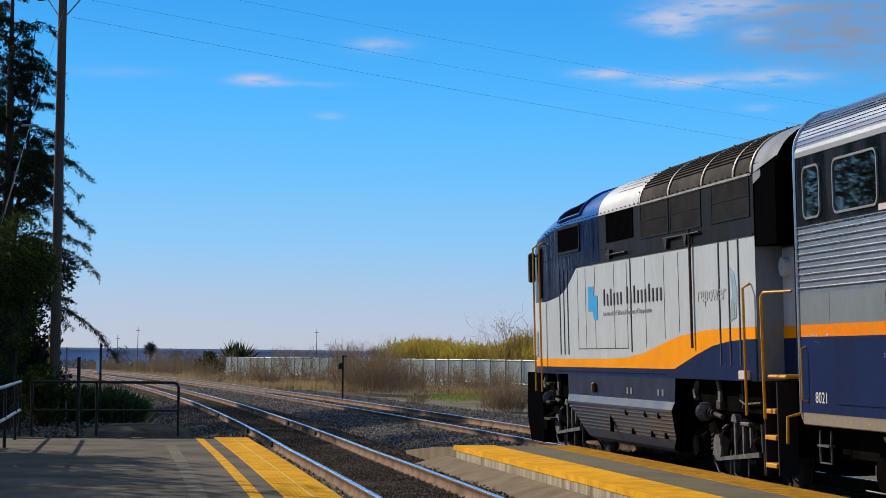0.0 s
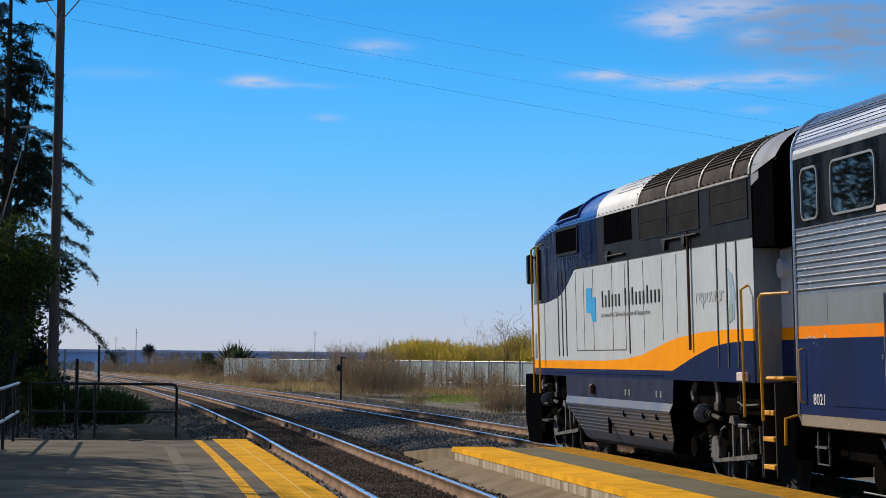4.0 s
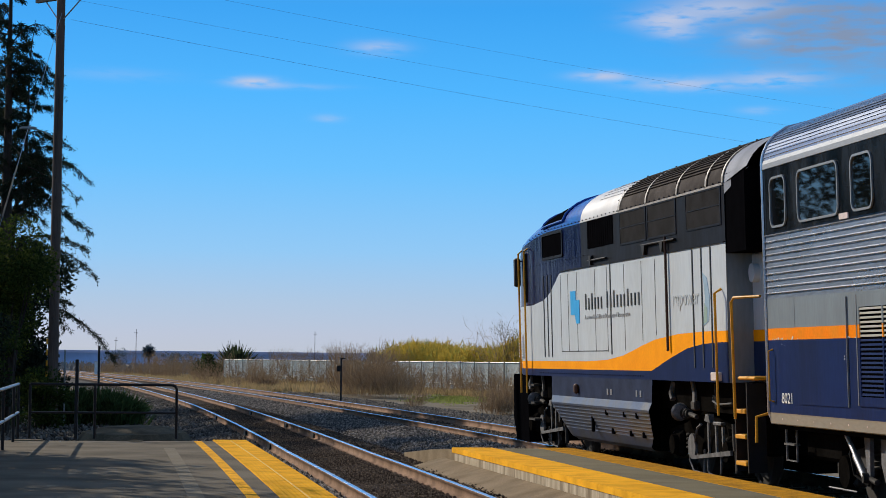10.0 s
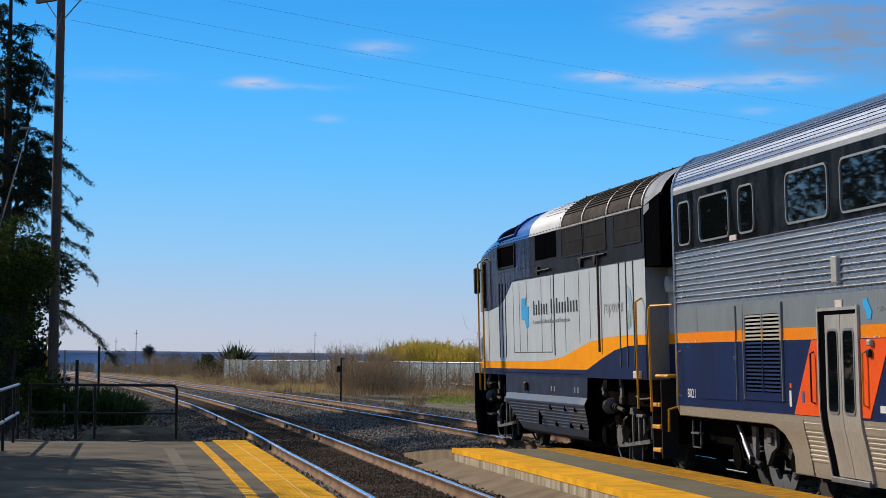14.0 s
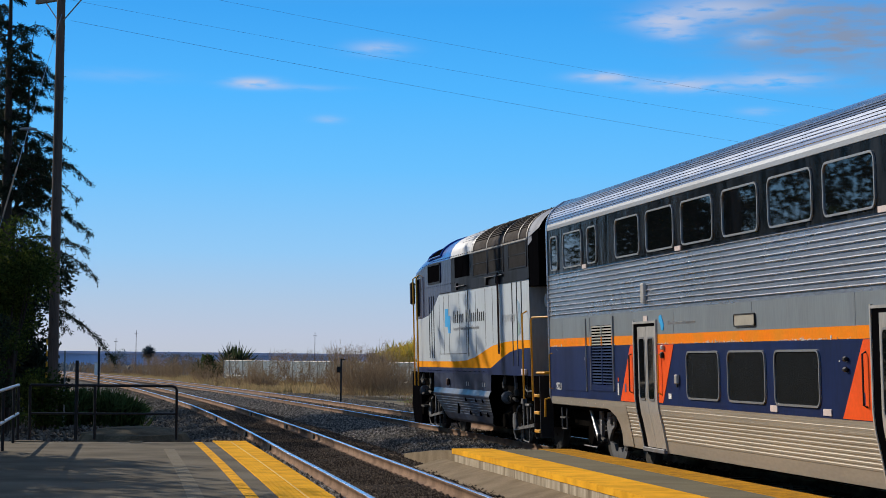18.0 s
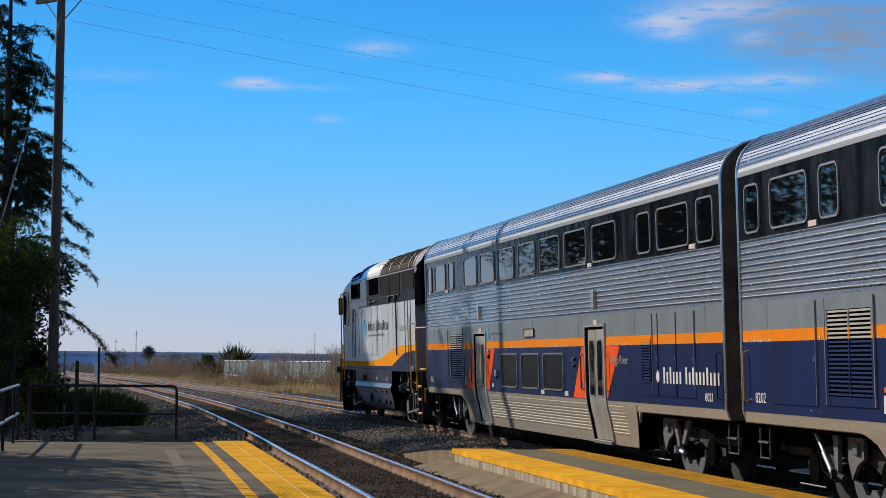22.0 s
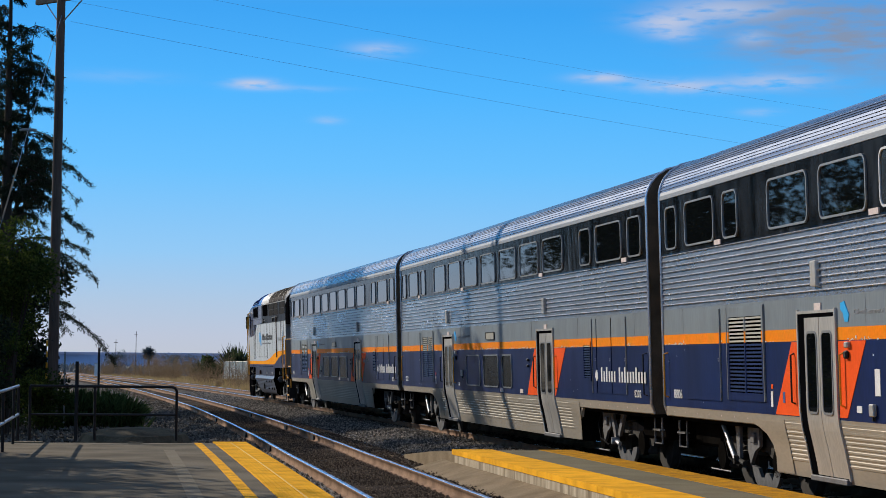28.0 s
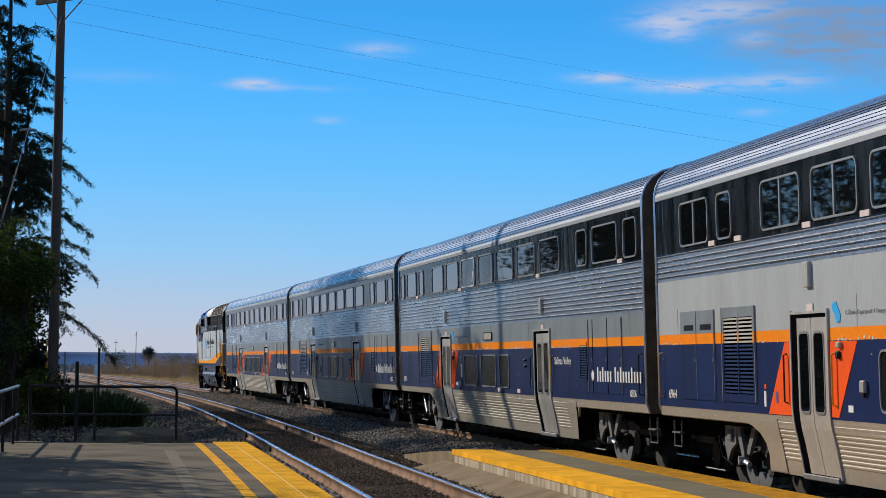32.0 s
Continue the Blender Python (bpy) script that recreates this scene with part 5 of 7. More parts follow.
    part("rim", Geo().tube([on_roof(v, 0.10, 0.02) for v in vs] + [on_roof(12.95, a, 0.02) for a in ts[1:]] + [on_roof(v, 0.80, 0.02) for v in vs[::-1]] + [on_roof(11.15, a, 0.02) for a in ts[::-1]], 0.022, 6), SKY_LIT_BLUE, hatch, smooth=True)
    # pale eave strip and rows of rivets along the roof's foot
    for s in (-1, 1):
        part("eave_strip", Geo().box(*sorted((s * 1.545, s * 1.566)), vy(1.32), vy(7.05), 4.232, 4.262), HOOP, car)
        part("eave_strip", Geo().box(*sorted((s * 1.545, s * 1.562)), vy(7.05), vy(9.8), 4.240, 4.262), LOCO_WHITE, car)
        rv = Geo()
        for k in range(46):
            v = 1.5 + 0.28 * k
            rv.box(*sorted((s * (w_of(v) - 0.005), s * (w_of(v) + 0.014))), vy(v) - 0.012, vy(v) + 0.012, sho_of(v) + 0.02, sho_of(v) + 0.04)
            if v > 9.3:
                rv.box(*sorted((s * (w_of(v) - 0.005), s * (w_of(v) + 0.010))), vy(v) - 0.010, vy(v) + 0.010, 3.64, 3.66)
        for k in range(52):
            v = 5.8 + 0.15 * k
            rv.box(*sorted((s * 1.545, s * 1.559)), vy(v) - 0.010, vy(v) + 0.010, 1.545, 1.565)
        tagged(part("rivets", rv, LOCO_DARK, car), kind="stuff")
    for s in (-1, 1):
        # cab side window and engine room grilles
        window(car, vy(11.27), vy(12.93), 3.76, 4.17, s, w=0.05, r=0.03, shade=BLACKOUT, rim=LOCO_DARK)
        g1 = part("grille", Geo().box(*sorted((s * 1.53, s * 1.558)), vy(7.48), vy(9.28), 3.75, 4.24), BLACKOUT, car, "black intake grille")
        for k in range(12):
            part("grille_bar", Geo().box(*sorted((s * 1.55, s * 1.562)), vy(7.5 + 0.15 * k), vy(7.512 + 0.15 * k), 3.76, 4.23), BLACKOUT, g1)
        for v0, v1 in ((3.70, 5.28), (5.40, 7.0), (1.45, 3.15)):
            gp = part("grille", Geo().box(*sorted((s * 1.53, s * 1.556)), vy(v0), vy(v1), 3.71, 4.22), MESH_DARK, car, "dark mesh radiator panel")
            fr = Geo()
            for a, b, c, d in ((v0 - 0.02, v0 + 0.02, 3.69, 4.24), (v1 - 0.02, v1 + 0.02, 3.69, 4.24), (v0, v1, 3.69, 3.72), (v0, v1, 4.21, 4.24), (v0, v1, 3.965, 3.98)):
                fr.box(*sorted((s * 1.55, s * 1.562)), vy(a), vy(b), c, d)
            part("grille_frame", fr, LOCO_DARK, gp)
        # seams and door battens
        for v in (4.95, 5.75, 6.85, 8.0, 8.85, 10.2, 10.9, 11.5):
            part("seam", Geo().box(*sorted((s * 1.545, s * 1.554)), vy(v) - 0.009, vy(v) + 0.009, max(1.95, zu_of(v) + 0.06), 3.38), INK, car)
        for v in (2.0, 2.45, 2.9, 7.75, 12.3, 12.62, 12.95):
            z0, z1 = (1.70, 3.42) if v < 4 else ((1.9, 3.42) if v < 10 else (1.86, 3.42))
            part("door_batten", Geo().box(*sorted((s * 1.545, s * 1.562)), vy(v) - 0.022, vy(v) + 0.022, z0, z1, 0.004), INK, car)
        part("door_line", Geo().box(*sorted((s * 1.545, s * 1.5535)), vy(8.0), vy(11.5), 1.955, 1.97), INK, car)
        part("door_bar", Geo().tube([(s * 1.585, vy(4.2), 1.95), (s * 1.585, vy(4.2), 3.68)], 0.022, 8), RUST_BAR, car, "dark brown locking bar", smooth=True)
        part("door_track", Geo().box(*sorted((s * 1.55, s * 1.60)), vy(3.7), vy(5.6), 3.605, 3.63, 0.008), STEEL_DARK, car)
        part("door_track", Geo().box(*sorted((s * 1.55, s * 1.60)), vy(7.9), vy(9.2), 3.525, 3.55, 0.008), STEEL_DARK, car)
        for v in (4.4, 5.45, 9.0):
            part("bracket", Geo().prism([(vy(v) - 0.10, 3.62), (vy(v) + 0.10, 3.62), (vy(v) + 0.03, 3.46), (vy(v) - 0.03, 3.46)], "x", s * 1.55, s * 1.60), STEEL_DARK, car)
        part("drip_rail", Geo().box(*sorted((s * 1.548, s * 1.57)), vy(1.3), vy(11.4), 3.435, 3.455), LOCO_DARK, car)
        # fuel tank skirt
        tank = Geo()
        sec = [(1.555, 1.50), (1.552, 1.14), (1.60, 1.02), (1.60, 1.00)]
        for k in range(7):
            z = 0.99 - 0.062 * k
            x = 1.595 - 0.024 * k
            sec += [(x, z - 0.012), (x - 0.012, z - 0.018), (x - 0.022, z - 0.052), (x - 0.020, z - 0.060)]
        sec += [(1.37, 0.42), (1.36, 0.40), (1.25, 0.33)]
        vv = []
        for x, z in sec:
            t = max(0.0, (1.12 - z) / 0.79)
            vv += [(s * x, vy(float(np.interp(z, [0.33, 0.55, 1.0, 1.5], [6.25, 5.75, 5.35, 5.25]))), z), (s * x, vy(12.42 - 0.85 * t), z)]
        tank.add(vv, [(2 * i, 2 * i + 1, 2 * i + 3, 2 * i + 2) for i in range(len(sec) - 1)])
        tank.m[0] = 1
        part("tank_skirt", tank, [NAVY_SKIRT, NAVY_WORN], car, "navy ribbed fuel tank skirt")
        for v in (6.2, 7.0, 8.2):
            for z in (0.92, 0.60):
                part("tie_down", Geo().box(*sorted((s * 1.40, s * (1.475 if z < 0.8 else 1.585))), vy(v) - 0.045, vy(v) + 0.045, z - 0.05, z + 0.05, 0.015), BLACKOUT, car)
        for v in (5.95, 6.2, 7.85, 8.1):
            part("vent_slot", Geo().box(*sorted((s * 1.55, s * 1.565)), vy(v) - 0.04, vy(v) + 0.04, 1.22, 1.32), GALV, car)
        part("filler", Geo().box(*sorted((s * 1.55, s * 1.63)), vy(10.3) - 0.07, vy(10.3) + 0.07, 1.20, 1.38, 0.03), RUST_BAR, car)
        part("sight_glass", Geo().box(*sorted((s * 1.48, s * 1.53)), vy(9.4) - 0.05, vy(9.4) + 0.05, 0.55, 1.10, 0.01), BLACKOUT, car)
        part("hand_hole", Geo().wheel(s * 1.47, vy(11.05), 0.82, [(-0.02, 0.10), (0.02, 0.10), (0.02, 0.01)], 14), BLACKOUT, car)
        # yellow handrails and steps
        for v, z0, z1 in ((14.85, 1.15, 4.0), (14.30, 1.15, 4.02)):
            handrail(car, [(s * 1.56, vy(v), z1), (s * 1.64, vy(v), z1 - 0.06), (s * 1.64, vy(v), z0)], 0.020, YEL_RAIL)
        handrail(car, [(s * 1.56, vy(1.50), 2.80), (s * 1.66, vy(1.50), 2.74), (s * 1.66, vy(1.48), 1.05)], 0.020, YEL_RAIL)
        handrail(car, [(s * 1.40, vy(0.30), 2.66), (s * 1.60, vy(0.82), 2.66), (s * 1.62, vy(0.88), 2.60), (s * 1.62, vy(0.84), 1.02)], 0.020, YEL_RAIL)
        handrail(car, [(s * 1.35, vy(0.25), 1.10), (s * 1.5, vy(0.30), 1.06), (s * 1.5, vy(0.32), 0.72)], 0.02, YEL_RAIL)
        for z in (1.12, 0.78, 0.42):
            part("step", Geo().box(*sorted((s * 1.30, s * 1.56)), vy(0.62), vy(1.06), z - 0.03, z + 0.03, 0.008), YEL_RAIL, car, "yellow-edged boarding step")
        part("step_frame", Geo().box(*sorted((s * 1.28, s * 1.54)), vy(0.56), vy(0.60), 0.30, 1.5).box(*sorted((s * 1.28, s * 1.54)), vy(1.08), vy(1.12), 0.30, 1.5), STEEL_DARK, car)
        for z in (1.30, 0.95, 0.62):
            part("step", Geo().box(*sorted((s * 1.30, s * 1.50)), vy(14.3), vy(14.85), z - 0.02, z + 0.02), TRUCK, car)
        part("mirror", Geo().box(*sorted((s * 1.56, s * 1.68)), vy(15.0), vy(15.18), 3.28, 3.86, 0.03), STEEL_DARK, car, "black cab mirror")
        part("mirror_arm", Geo().tube([(s * 1.45, vy(15.1), 3.80), (s * 1.6, vy(15.1), 3.80)], 0.018, 6), STEEL_DARK, car)
        part("cab_side_window", Geo().prism(round_rect(vy(14.42), vy(14.74), 2.95, 3.92, 0.05), "x", s * 1.54, s * 1.556), BLACKOUT, car)
        lv = part("louvre", Geo().box(*sorted((s * 1.53, s * 1.553)), vy(14.95), vy(15.35), 1.83, 2.32), LOCO_GREY, car)
        for k in range(7):
            part("slat", Geo().box(*sorted((s * 1.54, s * 1.572)), vy(14.97), vy(15.33), 1.86 + 0.065 * k, 1.89 + 0.065 * k), WHITE, lv)
    # decals of the platform side
    s = -1
    part("state_decal", Geo().prism([(vy(10.70), 3.05), (vy(10.30), 3.05), (vy(10.30), 2.88), (vy(10.02), 2.88), (vy(10.02), 2.46), (vy(10.28), 2.46), (vy(10.38), 2.62), (vy(10.70), 2.62)], "x", -1.558, -1.548), SKYBLUE, car, "bright blue state-shaped decal")
    bars(car, INK, vy(9.62), vy(5.80), 2.69, 2.97, (6, 10), x=1.563, label="dark lettering bars")
    tagged(lettering("A service of the California Department of Transportation", 0.115, PALEINK, car, "service_line", "small pale grey line of lettering", y=vy(9.62), z=2.52, squeeze=1.17), kind="stuff")
    lettering("repower", 0.34, FAINT_INK, car, "faded_word", "faded outlined word on the side", y=vy(3.98), z=2.62, squeeze=1.15)
    part("leaf_decal", Geo().prism([(vy(2.42), 2.30), (vy(2.15), 2.36), (vy(2.08), 2.7), (vy(2.2), 2.98), (vy(2.4), 3.06), (vy(2.3), 2.7)], "x", -1.556, -1.548), FAINT_BLUE, car, "faded blue and green leaf decal")
    part("leaf_decal", Geo().prism([(vy(2.40), 2.32), (vy(2.22), 2.36), (vy(2.2), 2.55), (vy(2.34), 2.62)], "x", -1.559, -1.548), FAINT_GREEN, car)
    # rear: narrow grey end, solid black box and wall that paint the recess's shade, overhanging cap
    part("rear_end", Geo().box(-1.18, 1.18, vy(0.40), vy(1.30), 1.50, 3.28, 0.03), LOCO_GREY, car, "grey rear end")
    part("rear_stripe", Geo().box(-1.186, 1.186, vy(0.42), vy(1.29), 2.06, 2.22), LOCO_ORANGE, car)
    part("rear_lower", Geo().box(-1.187, 1.187, vy(0.42), vy(1.29), 1.51, 2.06), NAVY, car)
    for s in (-1, 1):
        part("rear_seam", Geo().box(*sorted((s * 1.175, s * 1.192)), vy(0.74), vy(0.77), 1.6, 3.27), INK, car)
    part("rear_recess", Geo().box(-1.535, 1.535, vy(0.42), vy(1.30), 3.285, 4.38), BLACKOUT, car, "solid black box for the shaded recess")
    part("rear_bulkhead", Geo().prism([(-1.545, 1.5), (1.545, 1.5), (1.545, 3.28), (-1.545, 3.28)], "y", vy(1.28), vy(1.31)), GREY_PAINT, car)
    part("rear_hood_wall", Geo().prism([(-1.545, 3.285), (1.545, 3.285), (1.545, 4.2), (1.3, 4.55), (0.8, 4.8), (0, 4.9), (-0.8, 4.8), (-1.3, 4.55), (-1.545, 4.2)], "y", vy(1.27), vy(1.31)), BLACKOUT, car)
    cap = Geo()
    ring = [(1.55 * math.cos(a) ** 0.75, 4.25 + 0.71 * math.sin(a) ** 0.95) for a in np.linspace(0, math.pi / 2, 12)]
    for s in (-1, 1):
        v = []
        for x, z in ring:
            v += [(s * x, vy(1.30), z), (s * x, vy(0.30), max(z, 4.40))]
        cap.add(v, [(2 * i, 2 * i + 1, 2 * i + 3, 2 * i + 2) for i in range(len(ring) - 1)])
        cap.add([(s * 1.55, vy(1.30), 4.10), (s * 1.55, vy(1.30), 4.25), (s * 1.50, vy(0.30), 4.40)], [(0, 1, 2)])
    part("roof_cap", cap, CAP_GREY, car, "grey overhanging roof cap", smooth=True)
    part("marker_light", Geo().tube([(-1.16, vy(1.04), 3.0), (-1.27, vy(1.04), 3.0)], 0.13, 16), LOCO_GREY, car, smooth=True)
    part("side_lamp", Geo().box(-1.60, -1.54, vy(1.62), vy(2.0), 1.52, 1.64, 0.01), TAGPINK, car, "pale reflector plate")
    part("anticlimber", Geo().box(-1.5, 1.5, vy(0.35), vy(1.08), 1.54, 1.59, 0.02), YEL_RAIL, car)
    part("underframe", Geo().box(-1.3, 1.3, vy(1.0), vy(16.2), 1.05, 1.5).box(-1.15, 1.15, vy(6.3), vy(11.2), 0.33, 1.05), UNDER, car)
    part("pilot", Geo().prism([(vy(15.55), 0.12), (vy(16.8), 0.12), (vy(17.1), 0.6), (vy(17.0), 1.5), (vy(15.6), 1.5)], "x", -1.35, 1.35), BLACKOUT, car, "black pilot and plow")
    part("windshield", Geo().prism([(vy(15.34), 3.98), (vy(15.66), 3.46), (vy(15.69), 3.48), (vy(15.37), 4.0)], "x", -1.15, 1.15), GLASS, car)
    part("coupler", Geo().box(-0.14, 0.14, vy(0.0), vy(1.0), 0.70, 0.98, 0.04), UNDER, car)
    part("coupler", Geo().box(-0.14, 0.14, vy(16.8), vy(17.7), 0.70, 0.98, 0.04), UNDER, car)
    part("battery_gear", Geo().box(-1.2, 1.2, vy(0.7), vy(1.3), 0.5, 1.42, 0.04), UNDER, car)
    for vc in (14.0, 3.55):
        loco_truck(car, vc)
    return car


NAVY_SKIRT = material("worn_navy_skirt", (0.062, 0.083, 0.145), 0.34, 0.15, vary=0.2, scale=2.0, fine=20, bump=0.05, tint=(0.085, 0.085, 0.09))
NAVY_WORN = material("faded_navy", (0.030, 0.043, 0.092), 0.4, 0.0, vary=0.2, scale=2.0, fine=20, bump=0.03, spec=0.1)

engine = make_engine()
coach_a = make_coach("8021", "two-level coach in silver, navy and orange with red-orange door panels", title="Kings River", front_damper=True)
coach_b = make_coach("8202", "two-level silver and navy coach with one plain navy doorway", front_red=False, front_damper=True, filled_pane=True, lower=((9.94, 11.53), (11.98, 13.58), (14.0, 14.95)))
coach_c = make_coach("8806", "two-level silver and navy coach with an open tilted upper window", title="Salinas Valley", rear_red=False, front_damper=True, open_window=True, lower=((9.94, 11.53), (11.98, 13.58), (14.0, 14.95)))
coach_d = make_coach("6964", "two-level coach with smooth grey side and divided upper windows", smooth_side=True)
TRAIN = [(engine, 8.87, 5.22)] + [(c, -HALF - i * CAR, 9.4) for i, c in enumerate((coach_a, coach_b, coach_c, coach_d))]

# ---- plants ----
CEDAR = island_material("cedar_needles", (0.013, 0.019, 0.012), (0.022, 0.032, 0.019), (0.042, 0.053, 0.031), glow_through=0.15)
OLIVE = island_material("yellow_green_leaves", (0.018, 0.032, 0.008), (0.040, 0.062, 0.012), (0.09, 0.11, 0.024), glow_through=0.4)
DARK_LEAF = island_material("dark_shrub_leaves", (0.016, 0.030, 0.010), (0.030, 0.052, 0.014), (0.06, 0.09, 0.026), glow_through=0.45)
BARK = material("dark_bark", (0.060, 0.045, 0.034), 0.95, vary=0.25, scale=3, fine=20, bump=0.6, stretch=(1, 1, 0.2))
THIN_LEAF = island_material("olive_brown_leaves", (0.10, 0.085, 0.04), (0.17, 0.14, 0.06), (0.25, 0.20, 0.09), glow_through=0.45)
REED = island_material("yellow_reeds", (0.42, 0.29, 0.04), (0.52, 0.36, 0.06), (0.26, 0.27, 0.06), glow_through=0.45)
TWIG = island_material("dry_brush", (0.15, 0.10, 0.062), (0.24, 0.165, 0.10), (0.38, 0.28, 0.17), glow_through=0.3)
STRAW = island_material("dry_grass", (0.33, 0.235, 0.12), (0.44, 0.32, 0.165), (0.25, 0.205, 0.09), glow_through=0.4)
GREENGRASS = island_material("green_weeds", (0.15, 0.20, 0.045), (0.23, 0.27, 0.07), (0.32, 0.30, 0.10), glow_through=0.45)
PALM = island_material("palm_fronds", (0.030, 0.045, 0.022), (0.045, 0.06, 0.03), (0.07, 0.085, 0.04), glow_through=0.45)


def blades(base, tip, width):
    """Thin pointed blades from base points to tips."""
    base, tip = np.asarray(base), np.asarray(tip)
    n = len(base)
    d = tip - base
    side = np.cross(d, RNG.normal(size=(n, 3)))
    side /= np.linalg.norm(side, axis=1, keepdims=True) + 1e-9
    w = np.broadcast_to(np.asarray(width, float), (n,))[:, None]
    mid = base + 0.45 * d + 0.06 * np.linalg.norm(d, axis=1, keepdims=True) * RNG.normal(size=(n, 3))
    v = np.stack([base, mid + side * w, tip, mid - side * w], 1).reshape(-1, 3)
    f = (np.arange(n)[:, None] * 4 + np.array([0, 1, 2, 3])[None]).reshape(-1, 4)
    return v, f


def join(sets):
    vs, fs, o = [], [], 0
    for v, f in sets:
        vs.append(v)
        fs.append(np.asarray(f) + o)
        o += len(v)
    return np.concatenate(vs), np.concatenate(fs)


def make_cedar(at, height, reach, label, seed, count=64, low=1.5, full=1.0, lean=0.0):
    """A conifer with drooping boughs: tapered trunk, limbs and hanging sprays of needles."""
    rg = np.random.default_rng(seed)
    tree = thing("conifer_tree", label, "tree", at=Matrix.Translation(at))
    bow = lambda z: lean * (0.25 * math.sin(z * 0.9) + max(0.0, z / height - 0.55) ** 1.5 * 3.3)
    tr = Geo().tube([(bow(z), 0.03 * math.sin(z), z) for z in np.linspace(-0.3, height, 14)], 0.012 * height + (0.10 if lean == 0 else 0.0), 10, r1=0.012)
    part("trunk", tr, BARK, tree, smooth=True)
    limbs = Geo()
    B, T = [], []
    for i in range(count):
        z = low + (height - low - 0.3) * (0.35 * (i + rg.random()) / count + 0.65 * rg.random() ** 0.92)
        t = (z - low) / (height - low)
        ln = reach * (1 - t) ** 0.7 * (0.15 + 1.0 * rg.random()) + 0.25
        az = i * 2.4 + rg.normal() * 0.5
        d = np.array([math.cos(az), math.sin(az), 0.0])
        perp = np.array([-d[1], d[0], 0.0])
        k = np.linspace(0, 1, 7)
        bend = rg.normal() * 0.12 * ln
        pts = np.array([bow(z), 0, z]) + d * ln * k[:, None] + perp * (bend * k ** 2)[:, None] + np.array([0, 0, 1.0]) * (rg.uniform(-0.15, 0.55) * ln * np.sin(k * 2.6) - rg.uniform(0.05, 0.55) * ln * k ** 2.4)[:, None]
        limbs.tube([tuple(p) for p in pts], 0.04 * (1 - t) + 0.012, 5, r1=0.006)
        m = int((7 + 11 * ln) * full)
        for u in rg.uniform(0.12, 1.0, m):
            c = np.array([np.interp(u, k, pts[:, j]) for j in range(3)])
            side = rg.choice((-1, 1))
            e = perp * side * rg.uniform(0.2, 0.9) + d * rg.uniform(0.1, 0.9) + np.array([0, 0, rg.uniform(-1.2, 0.10)])
            q = c + e * rg.uniform(0.16, 0.46) * (0.6 + 0.15 * ln) * (1.25 - 0.6 * u)
            B.append(c), T.append(q)
    B, T = np.array(B), np.array(T)
    per = 22
    w = rg.random((len(B), per, 1))
    b = B[:, None] + (T - B)[:, None] * w + rg.normal(size=(len(B), per, 3)) * 0.018
    n = len(B) * per
    b = b.reshape(-1, 3)
    out = rg.normal(size=(n, 3)) + np.repeat(T - B, per, axis=0) * 1.2 + np.array([0, 0, -0.45])
    out /= np.linalg.norm(out, axis=1, keepdims=True)
    sets = [blades(b, b + out * rg.uniform(0.05, 0.13, n)[:, None], rg.uniform(0.007, 0.015, n)), blades(B, T, 0.008)]
    tagged(part("branchwork", limbs, BARK, tree), kind="stuff")
    v, f = join(sets)
    ob = part("crown", big("crown", v, f, CEDAR), CEDAR, tree, "dark drooping needle sprays")
    return tree


def make_leafy(name, at, radius, base, top, n, mat, label, seed, leaf=(0.05, 0.11), lumps=14, category="tree", stem=0.05):
    """A broad-leaved crown of many small leaves round uneven lumps, on branching stems."""
    rg = np.random.default_rng(seed)
    tree = thing(name, label, category, at=Matrix.Translation(at))
    g = Geo()
    cs = []
    for i in range(lumps):
        az, rr = rg.uniform(0, 6.28), radius * math.sqrt(rg.random()) * 0.8
        z = base + (top - base) * (0.15 + 0.75 * rg.random())
        cs.append((rr * math.cos(az), rr * math.sin(az), z, radius * rg.uniform(0.28, 0.5)))
        g.tube([(0.05 * math.cos(az), 0.05 * math.sin(az), -0.4), (rr * 0.4 * math.cos(az), rr * 0.4 * math.sin(az), z * 0.55), (rr * math.cos(az), rr * math.sin(az), z)], stem, 5, r1=0.006)
    tagged(part("branchwork", g, BARK, tree), kind="stuff")
    cs = np.array(cs)
    pick = rg.integers(0, lumps, n)
    d = rg.normal(size=(n, 3))
    d /= np.linalg.norm(d, axis=1, keepdims=True)
    c = cs[pick, :3] + d * (cs[pick, 3] * rg.random(n) ** 0.4)[:, None] * np.array([1, 1, 0.8])
    o = d + rg.normal(size=(n, 3)) * 0.7
    o /= np.linalg.norm(o, axis=1, keepdims=True)
    ln = rg.uniform(*leaf, n)
    v, f = blades(c, c + o * ln[:, None], ln * 0.28)
    part("crown", big("crown", v, f, mat), mat, tree)
    return tree


